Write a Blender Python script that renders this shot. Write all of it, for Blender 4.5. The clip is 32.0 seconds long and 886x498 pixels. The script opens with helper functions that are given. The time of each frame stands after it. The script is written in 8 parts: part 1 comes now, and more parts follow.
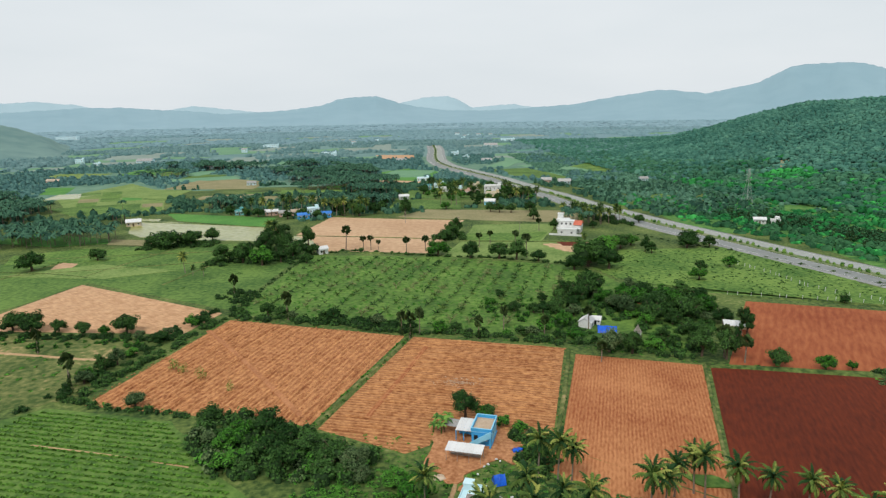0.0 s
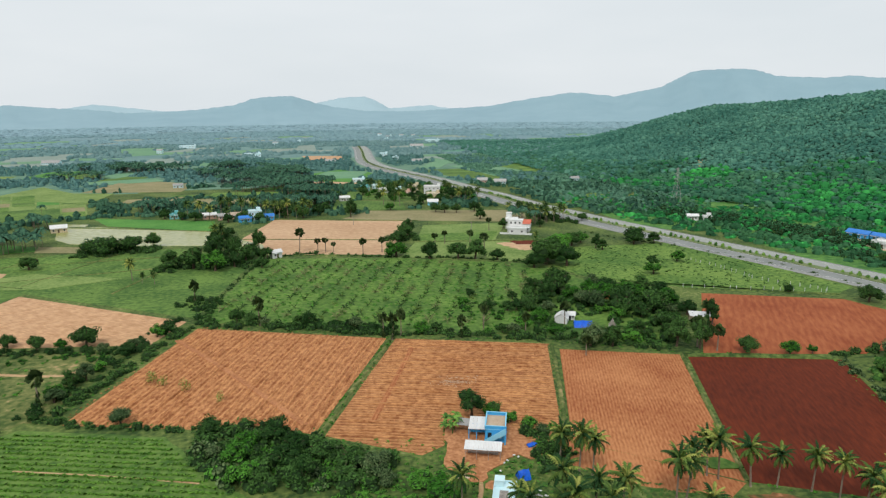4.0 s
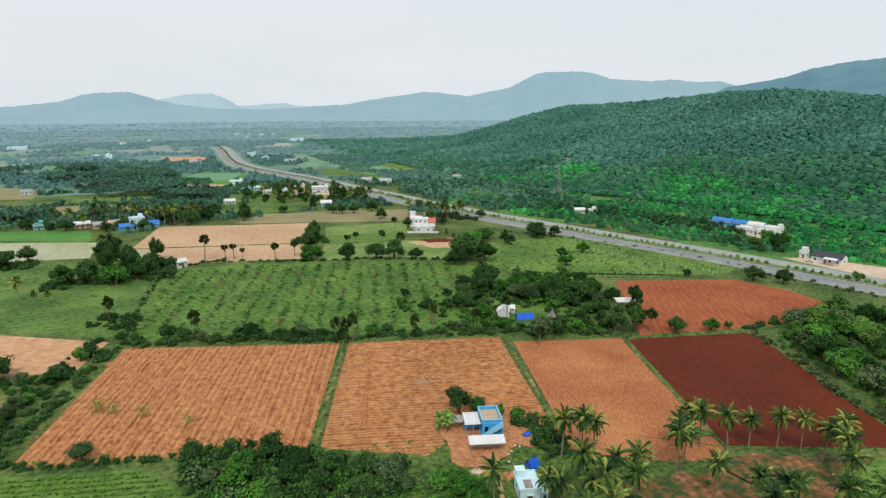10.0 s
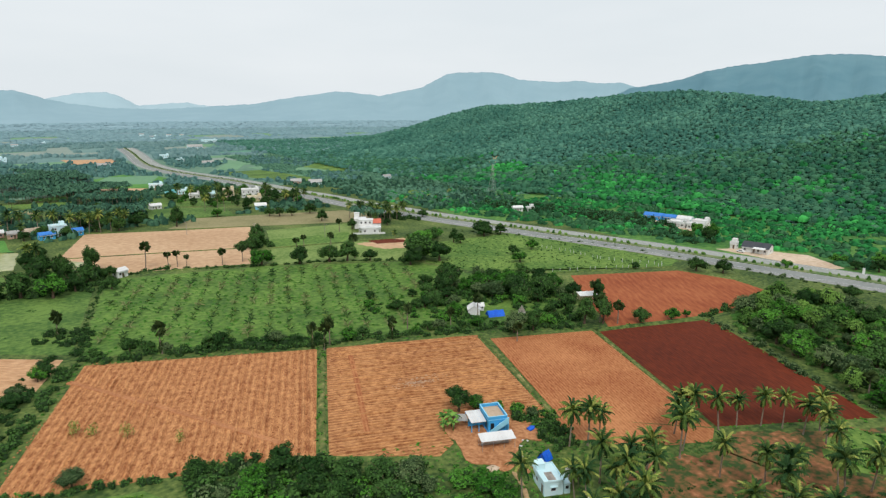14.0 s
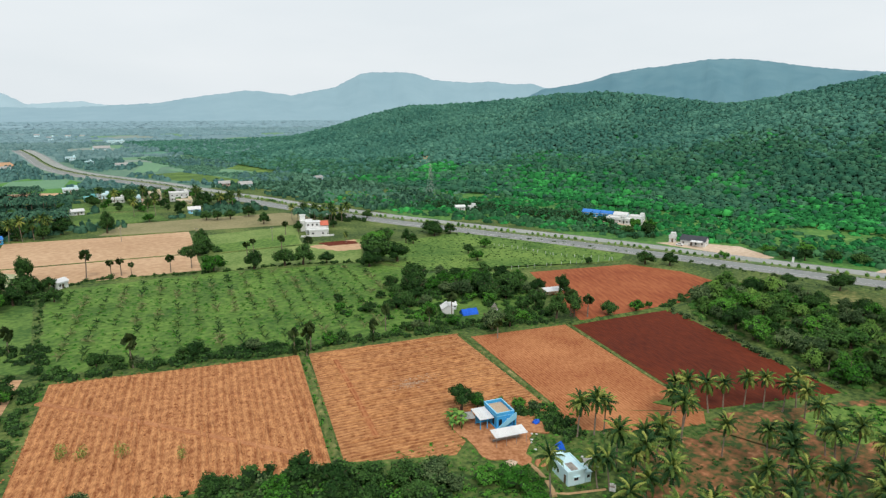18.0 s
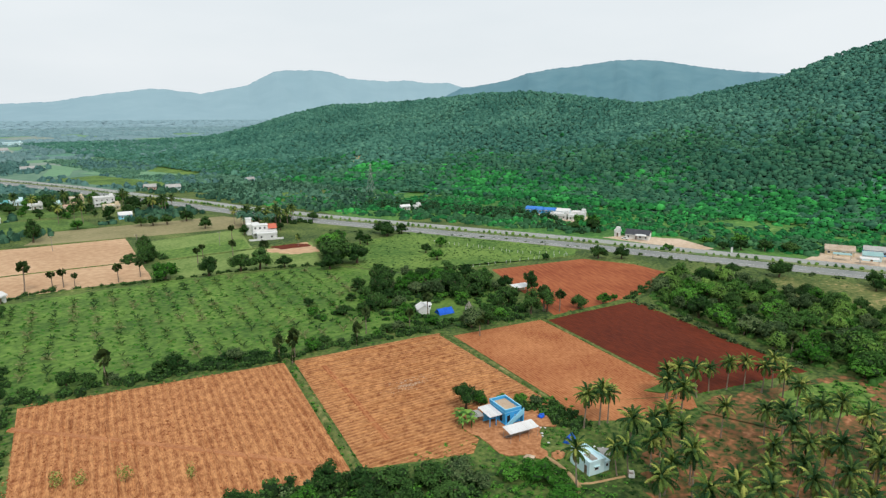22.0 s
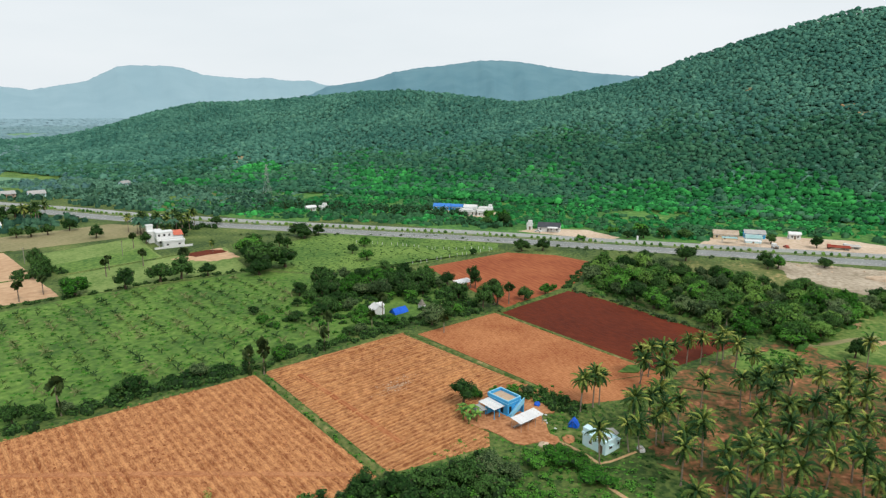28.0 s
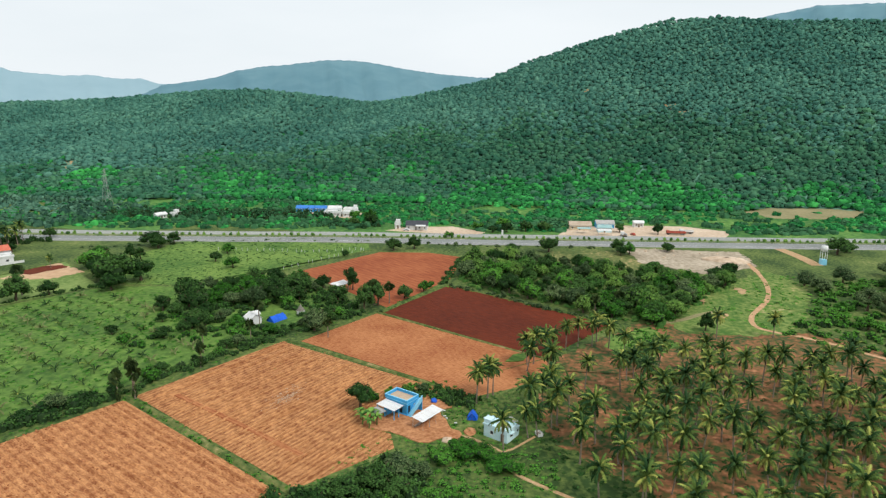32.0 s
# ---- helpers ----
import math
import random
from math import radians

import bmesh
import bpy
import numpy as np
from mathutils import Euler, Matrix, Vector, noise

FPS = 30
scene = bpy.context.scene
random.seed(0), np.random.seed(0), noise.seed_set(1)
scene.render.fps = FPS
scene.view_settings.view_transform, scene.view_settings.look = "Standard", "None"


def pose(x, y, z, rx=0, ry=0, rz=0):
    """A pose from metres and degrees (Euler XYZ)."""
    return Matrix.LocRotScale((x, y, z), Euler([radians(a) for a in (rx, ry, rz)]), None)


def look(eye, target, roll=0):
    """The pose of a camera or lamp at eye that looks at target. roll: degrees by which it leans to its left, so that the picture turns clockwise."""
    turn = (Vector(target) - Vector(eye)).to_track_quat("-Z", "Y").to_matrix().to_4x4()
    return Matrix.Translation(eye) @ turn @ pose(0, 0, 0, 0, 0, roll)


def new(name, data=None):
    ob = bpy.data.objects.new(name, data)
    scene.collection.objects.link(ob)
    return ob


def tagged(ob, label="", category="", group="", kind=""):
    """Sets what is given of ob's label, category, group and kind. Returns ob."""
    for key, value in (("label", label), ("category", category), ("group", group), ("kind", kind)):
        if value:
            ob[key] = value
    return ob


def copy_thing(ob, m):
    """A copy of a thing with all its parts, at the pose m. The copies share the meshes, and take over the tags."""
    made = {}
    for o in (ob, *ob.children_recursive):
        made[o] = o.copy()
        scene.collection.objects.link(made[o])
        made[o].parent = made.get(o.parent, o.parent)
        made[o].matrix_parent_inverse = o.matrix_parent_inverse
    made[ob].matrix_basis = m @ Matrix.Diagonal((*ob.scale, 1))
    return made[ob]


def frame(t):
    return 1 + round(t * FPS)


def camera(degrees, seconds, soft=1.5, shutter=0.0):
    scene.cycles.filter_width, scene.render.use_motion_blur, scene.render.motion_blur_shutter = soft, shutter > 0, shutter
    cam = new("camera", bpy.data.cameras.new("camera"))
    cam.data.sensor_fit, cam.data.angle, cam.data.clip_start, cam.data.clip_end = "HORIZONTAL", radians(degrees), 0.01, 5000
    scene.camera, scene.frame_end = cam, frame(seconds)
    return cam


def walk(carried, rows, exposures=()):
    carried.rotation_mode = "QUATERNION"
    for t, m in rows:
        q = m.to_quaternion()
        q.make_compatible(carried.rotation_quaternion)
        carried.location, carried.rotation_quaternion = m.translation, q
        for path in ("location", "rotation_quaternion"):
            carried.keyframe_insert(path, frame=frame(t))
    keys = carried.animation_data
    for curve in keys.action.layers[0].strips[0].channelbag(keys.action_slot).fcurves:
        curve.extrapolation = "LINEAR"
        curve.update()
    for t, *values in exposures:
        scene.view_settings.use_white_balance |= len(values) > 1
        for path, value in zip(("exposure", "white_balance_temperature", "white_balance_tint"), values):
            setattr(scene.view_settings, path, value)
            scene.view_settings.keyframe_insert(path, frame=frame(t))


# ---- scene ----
cam = camera(69.4, 32.0, soft=1.3)
PATH = [
    (0, (-8.442, -122.822, 72.699), (-8.349, -120.87, 72.273), -1.0),
    (1, (-13.487, -122.717, 72.802), (-13.332, -120.769, 72.376), -0.9),
    (2, (-18.293, -122.381, 72.922), (-18.079, -120.438, 72.496), -0.7),
    (3, (-23.731, -121.589, 72.816), (-23.45, -119.655, 72.39), -0.6),
    (6, (-38.507, -118.957, 73.182), (-38.033, -117.062, 72.753), -0.5),
    (7, (-43.59, -117.846, 73.396), (-43.053, -115.969, 72.966), -0.4),
    (8, (-48.6, -116.655, 73.778), (-47.984, -114.802, 73.344), -0.4),
    (9, (-53.298, -115.066, 73.808), (-52.6, -113.243, 73.375), -0.3),
    (10, (-57.798, -113.436, 73.874), (-57.027, -111.642, 73.44), -0.2),
    (11, (-62.449, -111.581, 73.906), (-61.611, -109.817, 73.473), -0.1),
    (12, (-67.113, -109.354, 73.912), (-66.216, -107.62, 73.478), -0.1),
    (13, (-71.628, -106.627, 73.981), (-70.672, -104.925, 73.546), -0.1),
    (14, (-75.828, -104.355, 74.014), (-74.817, -102.685, 73.579), -0.1),
    (17, (-89.174, -95.874, 74.068), (-87.997, -94.316, 73.634), 0.1),
    (18, (-93.194, -93.032, 74.2), (-91.967, -91.514, 73.765), 0.1),
    (19, (-97.176, -89.938, 74.25), (-95.9, -88.461, 73.815), 0.2),
    (20, (-101.129, -86.55, 74.364), (-99.804, -85.116, 73.928), 0.1),
    (21, (-104.69, -83.101, 74.722), (-103.321, -81.71, 74.284), 0.1),
    (22, (-108.415, -79.41, 74.653), (-107.001, -78.066, 74.215), 0.1),
    (23, (-111.947, -75.398, 74.855), (-110.489, -74.102, 74.413), 0.1),
    (24, (-115.736, -71.466, 74.769), (-114.237, -70.218, 74.329), 0.2),
    (25, (-119.116, -67.393, 74.794), (-117.579, -66.192, 74.353), 0.2),
    (28, (-127.763, -54.742, 74.447), (-126.096, -53.729, 74.006), 0.3),
    (29, (-130.096, -51.039, 74.744), (-128.373, -50.125, 74.303), 0.3),
    (30, (-130.941, -48.324, 74.629), (-129.164, -47.517, 74.188), 0.4),
    (31, (-130.943, -46.332, 74.596), (-129.119, -45.639, 74.154), 0.4),
    (32, (-129.803, -46.062, 73.644), (-127.947, -45.458, 73.207), 0.4),
]
walk(cam, [(t, look(eye, target, roll)) for t, eye, target, roll in PATH], [(0.0, -0.10), (9.0, -0.08), (16.0, -0.02), (28.0, 0.03), (32.0, 0.11)])

# ---- world and light ----
world = bpy.data.worlds.new("world")
scene.world = world
world.use_nodes = True
wn, wl = world.node_tree.nodes, world.node_tree.links
sky = wn.new("ShaderNodeTexSky")
sky.sky_type = "NISHITA"
sky.sun_disc = False
sky.sun_elevation = radians(52)
sky.sun_rotation = radians(205)
sky.dust_density, sky.air_density = 4.0, 1.2
cloud_noise = wn.new("ShaderNodeTexNoise")
cloud_noise.inputs["Scale"].default_value = 2.2
cloud_noise.inputs["Detail"].default_value = 4
cloud_map = wn.new("ShaderNodeMapping")
cloud_map.inputs["Scale"].default_value = (1, 1, 4.5)
cloud_co = wn.new("ShaderNodeTexCoord")
cloud_ramp = wn.new("ShaderNodeValToRGB")
cloud_ramp.color_ramp.elements[0].position, cloud_ramp.color_ramp.elements[0].color = 0.35, (0.745, 0.80, 0.835, 1)
cloud_ramp.color_ramp.elements[1].position, cloud_ramp.color_ramp.elements[1].color = 0.65, (0.80, 0.845, 0.875, 1)
cloud_gain = wn.new("ShaderNodeVectorMath")
cloud_gain.operation = "SCALE"
cloud_gain.inputs["Scale"].default_value = 10.75
cloud_mix = wn.new("ShaderNodeMix")
cloud_mix.data_type = "RGBA"
cloud_mix.inputs["Factor"].default_value = 0.95
background = wn["Background"]
background.inputs["Strength"].default_value = 0.1
wl.new(cloud_co.outputs["Generated"], cloud_map.inputs["Vector"])
wl.new(cloud_map.outputs["Vector"], cloud_noise.inputs["Vector"])
wl.new(cloud_noise.outputs["Fac"], cloud_ramp.inputs["Fac"])
wl.new(cloud_ramp.outputs["Color"], cloud_gain.inputs[0])
wl.new(sky.outputs["Color"], cloud_mix.inputs["A"])
wl.new(cloud_gain.outputs["Vector"], cloud_mix.inputs["B"])
wl.new(cloud_mix.outputs["Result"], background.inputs["Color"])

sun = new("sun", bpy.data.lights.new("sun", "SUN"))
sun.data.energy, sun.data.angle, sun.data.color = 1.7, radians(12), (1.0, 0.95, 0.88)
sun.matrix_world = look((0, 0, 300), (150 * math.sin(radians(25)), 150 * math.cos(radians(25)), 108))


# ---- materials ----
def material(name, low, high, scale=1.0, rough=0.9, bump=0.0, fine=0.0, stretch=None, spin=0.0, island=0.0, piece=0.0, metal=0.0, third=None, glow=0.0, gloss=0.25, rows=0.0, row_shade=0.22, crisp=0.0):
    """Two colours blended by noise at two scales, with relief; metres throughout."""
    m = bpy.data.materials.new(name)
    m.use_nodes = True
    n, l = m.node_tree.nodes, m.node_tree.links
    b = n["Principled BSDF"]
    b.inputs["Roughness"].default_value = rough
    b.inputs["Metallic"].default_value = metal
    b.inputs["Specular IOR Level"].default_value = gloss
    co = n.new("ShaderNodeTexCoord")
    mp = n.new("ShaderNodeMapping")
    mp.inputs["Rotation"].default_value = (0, 0, spin)
    mp.vector_type = "TEXTURE"
    mp.inputs["Scale"].default_value = tuple(1 / k for k in (stretch or (1, 1, 1)))
    l.new(co.outputs["Object"], mp.inputs["Vector"])
    big = n.new("ShaderNodeTexNoise")
    big.inputs["Scale"].default_value, big.inputs["Detail"].default_value = scale, 3
    small = n.new("ShaderNodeTexNoise")
    small.inputs["Scale"].default_value, small.inputs["Detail"].default_value = fine or scale * 9, 4
    l.new(mp.outputs["Vector"], small.inputs["Vector"])
    l.new(co.outputs["Object"], big.inputs["Vector"])
    add = n.new("ShaderNodeMath")
    add.operation = "MULTIPLY_ADD"
    l.new(small.outputs["Fac"], add.inputs[0])
    add.inputs[1].default_value = 0.55
    half = n.new("ShaderNodeMath")
    half.operation = "MULTIPLY"
    half.inputs[1].default_value = 0.45
    l.new(big.outputs["Fac"], half.inputs[0])
    l.new(half.outputs[0], add.inputs[2])
    value = add.outputs[0]
    # Bands along the plough lines, with furrow shade put into the colour.
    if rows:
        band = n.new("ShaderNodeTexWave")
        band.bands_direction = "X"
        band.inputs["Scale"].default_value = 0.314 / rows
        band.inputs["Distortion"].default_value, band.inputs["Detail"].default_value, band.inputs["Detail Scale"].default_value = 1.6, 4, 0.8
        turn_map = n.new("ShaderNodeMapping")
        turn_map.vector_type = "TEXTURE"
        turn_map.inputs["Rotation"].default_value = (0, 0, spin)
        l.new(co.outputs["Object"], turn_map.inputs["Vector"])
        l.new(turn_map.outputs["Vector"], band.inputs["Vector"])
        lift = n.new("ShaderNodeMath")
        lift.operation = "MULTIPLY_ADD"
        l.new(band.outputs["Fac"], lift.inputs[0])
        lift.inputs[1].default_value = row_shade
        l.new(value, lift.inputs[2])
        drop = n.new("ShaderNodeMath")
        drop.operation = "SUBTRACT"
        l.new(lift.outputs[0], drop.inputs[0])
        drop.inputs[1].default_value = row_shade / 2
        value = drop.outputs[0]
    for amount, kind, socket in ((island, "ShaderNodeNewGeometry", "Random Per Island"), (piece, "ShaderNodeObjectInfo", "Random")):
        if amount:
            sub = n.new("ShaderNodeMath")
            sub.operation = "MULTIPLY_ADD"
            l.new(n.new(kind).outputs[socket], sub.inputs[0])
            sub.inputs[1].default_value = amount
            l.new(value, sub.inputs[2])
            off = n.new("ShaderNodeMath")
            off.operation = "SUBTRACT"
            l.new(sub.outputs[0], off.inputs[0])
            off.inputs[1].default_value = 0.5 * amount
            value = off.outputs[0]
    ramp = n.new("ShaderNodeValToRGB")
    e = ramp.color_ramp.elements
    e[0].position, e[0].color = 0.36 + crisp, (*low, 1)
    e[1].position, e[1].color = 0.64 - crisp, (*high, 1)
    if third:
        x = e.new(0.75 - 1.6 * crisp)
        x.color = (*third, 1)
    l.new(value, ramp.inputs["Fac"])
    l.new(ramp.outputs["Color"], b.inputs["Base Color"])
    if bump:
        bp = n.new("ShaderNodeBump")
        bp.inputs["Strength"].default_value, bp.inputs["Distance"].default_value = 0.7, bump
        l.new(small.outputs["Fac"], bp.inputs["Height"])
        l.new(bp.outputs["Normal"], b.inputs["Normal"])
    if glow:
        l.new(ramp.outputs["Color"], b.inputs["Emission Color"])
        b.inputs["Emission Strength"].default_value = glow
    return m


M = {}
M["grass"] = material("grass", (0.030, 0.066, 0.015), (0.135, 0.185, 0.045), 0.05, 0.95, 0.2, 0.7, third=(0.23, 0.235, 0.09), crisp=0.05)
M["lush"] = material("lush_grass", (0.0484, 0.112, 0.021), (0.136, 0.228, 0.0473), 0.05, 0.95, 0.15, 0.5, crisp=0.05)
M["meadow"] = material("meadow_grass", (0.056, 0.133, 0.0216), (0.164, 0.262, 0.0522), 0.04, 0.95, 0.15, 0.5, crisp=0.05)
M["scrubland"] = material("scrub_ground", (0.048, 0.112, 0.020), (0.140, 0.245, 0.045), 0.05, 0.95, 0.15, 0.45, third=(0.22, 0.300, 0.080), crisp=0.03)
M["forest_floor"] = material("forest_floor", (0.066, 0.184, 0.135), (0.139, 0.322, 0.215), 0.02, 0.95, 0.3, 0.2)
# Distance haze is painted into the far plain's colour.
M["far_ground"] = material("hazed_far_plain", (0.155, 0.255, 0.278), (0.181, 0.286, 0.304), 0.004, 1.0, 0, 0.03)
# Soil rows carry furrow shade in their colour, on top of the relief.
M["soil_a"] = material("ploughed_orange_soil", (0.245, 0.0818, 0.0288), (0.6, 0.288, 0.118), 0.45, 0.95, 0.12, 2.3, stretch=(1.5, 0.42, 1), spin=radians(-19.3), rows=1.9, row_shade=0.10)
M["soil_b"] = material("ploughed_tan_soil", (0.213, 0.0734, 0.0259), (0.554, 0.269, 0.109), 0.45, 0.95, 0.12, 2.3, stretch=(1.6, 0.40, 1), spin=radians(-106), rows=1.35, row_shade=0.12)
M["soil_c"] = material("ridged_orange_soil", (0.273, 0.0805, 0.0279), (0.508, 0.22, 0.0902), 0.045, 0.95, 0.08, 1.5, stretch=(1.3, 0.4, 1), spin=radians(-18), rows=0.85, row_shade=0.10)
M["soil_d"] = material("dark_red_soil", (0.0751, 0.0117, 0.00333), (0.154, 0.0265, 0.00734), 0.03, 0.95, 0.04, 0.9, stretch=(1.2, 0.3, 1), spin=radians(-19.8), rows=1.2, row_shade=0.04)
M["soil_e"] = material("red_soil", (0.237, 0.0545, 0.0188), (0.393, 0.126, 0.0488), 0.03, 0.95, 0.04, 0.6, stretch=(1.3, 0.25, 1), spin=radians(-31), rows=2.6, row_shade=0.05)
M["rubble"] = material("grey_brown_rubble", (0.27, 0.22, 0.15), (0.50, 0.42, 0.32), 0.06, 0.95, 0.06, 0.5, crisp=0.03)
M["soil_pale"] = material("pale_dry_soil", (0.43, 0.26, 0.145), (0.60, 0.405, 0.25), 0.02, 0.95, 0.03, 0.35)
M["soil_f"] = material("light_tilled_soil", (0.41, 0.232, 0.122), (0.60, 0.375, 0.215), 0.3, 0.95, 0.06, 0.9, stretch=(0.3, 1.6, 1), spin=radians(-33), crisp=0.02)
M["yard"] = material("beaten_earth", (0.30, 0.115, 0.045), (0.56, 0.275, 0.13), 0.3, 0.95, 0.03, 1.2)
M["clod"] = material("turned_soil_clods", (0.25, 0.086, 0.032), (0.50, 0.225, 0.10), 0.2, 0.95, 0.05, 2.0, island=0.5)
M["ash"] = material("pale_ash", (0.42, 0.28, 0.18), (0.54, 0.42, 0.31), 0.5, 0.95, 0.02, 2.0, island=0.4)
M["sand"] = material("pale_sand", (0.46, 0.33, 0.22), (0.68, 0.55, 0.42), 0.05, 0.95, 0.05, 0.5)
M["grove_floor"] = material("grove_earth", (0.039, 0.076, 0.0192), (0.283, 0.117, 0.0527), 0.16, 0.95, 0.12, 0.6, third=(0.448, 0.219, 0.105), crisp=0.06)
M["clearing"] = material("dry_clearing", (0.062, 0.142, 0.022), (0.21, 0.265, 0.070), 0.07, 0.95, 0.1, 0.5, third=(0.43, 0.33, 0.165), crisp=0.05)
# Far fields, with the haze put into their colour.
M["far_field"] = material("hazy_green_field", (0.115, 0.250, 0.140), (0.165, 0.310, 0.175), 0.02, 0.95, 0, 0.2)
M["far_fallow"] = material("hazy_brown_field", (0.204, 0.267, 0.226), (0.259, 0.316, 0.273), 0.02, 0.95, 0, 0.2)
M["dry_scrub"] = material("dry_olive_scrub", (0.055, 0.095, 0.020), (0.19, 0.20, 0.065), 0.06, 0.95, 0.1, 0.5, third=(0.40, 0.28, 0.14), crisp=0.06)
M["dry_field"] = material("stubble_field", (0.194, 0.184, 0.0825), (0.317, 0.272, 0.143), 0.05, 0.95, 0.05, 0.5)
M["paddy"] = material("bright_paddy", (0.045, 0.175, 0.028), (0.115, 0.285, 0.052), 0.05, 0.9, 0.05, 0.7)
M["olive"] = material("olive_plot", (0.109, 0.187, 0.04), (0.227, 0.302, 0.09), 0.06, 0.95, 0.05, 0.6, crisp=0.04)
M["crop"] = material("leafy_crop", (0.0492, 0.155, 0.0127), (0.152, 0.302, 0.0425), 0.08, 0.9, 0.1, 1.6)
M["path"] = material("dirt_path", (0.36, 0.215, 0.105), (0.54, 0.37, 0.205), 0.2, 0.95, 0.03, 1.5)
M["asphalt"] = material("worn_asphalt", (0.195, 0.208, 0.200), (0.275, 0.288, 0.275), 0.04, 0.85, 0.01, 0.5)
M["shoulder"] = material("gravel_shoulder", (0.212, 0.221, 0.207), (0.34, 0.341, 0.336), 0.08, 0.95, 0.02, 1.0)
M["verge"] = material("median_turf", (0.08, 0.15, 0.045), (0.24, 0.26, 0.13), 0.1, 0.95, 0.1, 0.8, crisp=0.03)
M["paint"] = material("road_paint", (0.62, 0.62, 0.60), (0.78, 0.78, 0.75), 0.3, 0.7)
M["water"] = material("muddy_water", (0.24, 0.26, 0.075), (0.38, 0.38, 0.15), 0.03, 0.22, 0.0, 0.3)
M["leaf"] = material("tree_leaves", (0.016, 0.052, 0.012), (0.068, 0.152, 0.036), 0.25, 0.85, 0, 1.6, island=0.24, piece=0.34, gloss=0.08)
M["leaf_light"] = material("light_leaves", (0.0286, 0.12, 0.0126), (0.105, 0.296, 0.0396), 0.25, 0.85, 0, 1.6, island=0.24, piece=0.3, gloss=0.08)
M["leaf_grey"] = material("grey_green_leaves", (0.046, 0.088, 0.034), (0.150, 0.215, 0.088), 0.25, 0.85, 0, 1.6, island=0.24, piece=0.3, gloss=0.08)
M["leaf_woods"] = material("woodland_leaves", (0.0493, 0.132, 0.0273), (0.185, 0.336, 0.0672), 0.2, 0.85, 0, 1.6, island=0.22, piece=0.55, gloss=0.08)
# Near-black hearts inside crowns: shade between the leaves, put into the colour.
M["shade_core"] = material("inner_foliage_shade", (0.008, 0.0256, 0.0064), (0.024, 0.0576, 0.0144), 0.5, 0.9)
# Haze is painted into the hill leaves' bluish colour, less on the lower slope.
M["hill_leaf"] = material("hazed_hill_leaves", (0.0387, 0.132, 0.101), (0.0886, 0.229, 0.163), 0.010, 0.9, 0, 0.10, island=0.24, third=(0.133, 0.301, 0.207), gloss=0.08, crisp=0.01)
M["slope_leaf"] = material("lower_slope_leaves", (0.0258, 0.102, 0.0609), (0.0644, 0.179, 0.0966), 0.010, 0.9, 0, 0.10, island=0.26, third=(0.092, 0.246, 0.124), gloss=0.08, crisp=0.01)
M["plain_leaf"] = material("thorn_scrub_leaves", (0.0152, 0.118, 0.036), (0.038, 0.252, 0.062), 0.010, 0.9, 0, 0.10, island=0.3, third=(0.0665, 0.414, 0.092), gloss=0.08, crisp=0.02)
M["scrub_dark"] = material("dark_scrub_leaves", (0.0207, 0.0828, 0.0345), (0.0575, 0.17, 0.0713), 0.014, 0.9, 0, 0.2, island=0.26, third=(0.092, 0.241, 0.0943), gloss=0.08, crisp=0.01)
# Far scrub: haze painted as a paler, bluer leaf colour.
M["scrub_far"] = material("hazed_scrub_leaves", (0.0575, 0.144, 0.0968), (0.115, 0.247, 0.156), 0.014, 0.9, 0, 0.2, island=0.3, gloss=0.08)
M["mid_leaf"] = material("far_grove_leaves", (0.0235, 0.0712, 0.0463), (0.065, 0.153, 0.0886), 0.02, 0.9, 0, 0.5, island=0.45, gloss=0.08)
# Far leaves, ground and knoll: haze painted as paler, bluer colour and some glow.
M["far_leaf"] = material("hazed_distant_leaves", (0.102, 0.198, 0.200), (0.155, 0.262, 0.254), 0.006, 0.95, 0, 0.06, island=0.35)
M["haze_leaf"] = material("hazed_horizon_leaves", (0.14, 0.239, 0.262), (0.182, 0.289, 0.306), 0.004, 1.0, 0, 0.03, island=0.25, glow=0.14)
M["valley_leaf"] = material("hazed_valley_leaves", (0.053, 0.138, 0.13), (0.0986, 0.214, 0.187), 0.010, 0.9, 0, 0.12, island=0.4)
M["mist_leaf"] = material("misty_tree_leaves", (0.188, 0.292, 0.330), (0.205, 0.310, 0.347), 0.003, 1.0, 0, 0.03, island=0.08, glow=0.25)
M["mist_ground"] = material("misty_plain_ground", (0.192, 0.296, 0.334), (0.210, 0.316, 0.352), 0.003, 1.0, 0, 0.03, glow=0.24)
M["valley_ground"] = material("hazed_valley_grass", (0.0748, 0.167, 0.116), (0.158, 0.27, 0.182), 0.012, 0.95, 0, 0.08)
M["plain_ground"] = material("hazed_plain_grass", (0.113, 0.213, 0.203), (0.171, 0.281, 0.255), 0.008, 0.95, 0, 0.05)
M["knoll"] = material("hazed_wooded_knoll", (0.116, 0.21, 0.203), (0.178, 0.28, 0.246), 0.006, 1.0, 0, 0.03)
M["foot_grass"] = material("foothill_grass", (0.036, 0.125, 0.026), (0.120, 0.260, 0.052), 0.03, 0.95, 0.2, 0.3, third=(0.24, 0.32, 0.10), crisp=0.04)
M["shrub_yellow"] = material("yellowing_shrub_leaves", (0.17, 0.20, 0.045), (0.40, 0.39, 0.12), 1.0, 0.85, 0, 4, island=0.4, gloss=0.08)
M["frond_young"] = material("young_palm_fronds", (0.07, 0.11, 0.03), (0.22, 0.24, 0.09), 0.4, 0.7, 0, 1.2)
M["pale_asphalt"] = material("dusty_pale_asphalt", (0.27, 0.285, 0.265), (0.36, 0.375, 0.345), 0.04, 0.9, 0.01, 0.5)
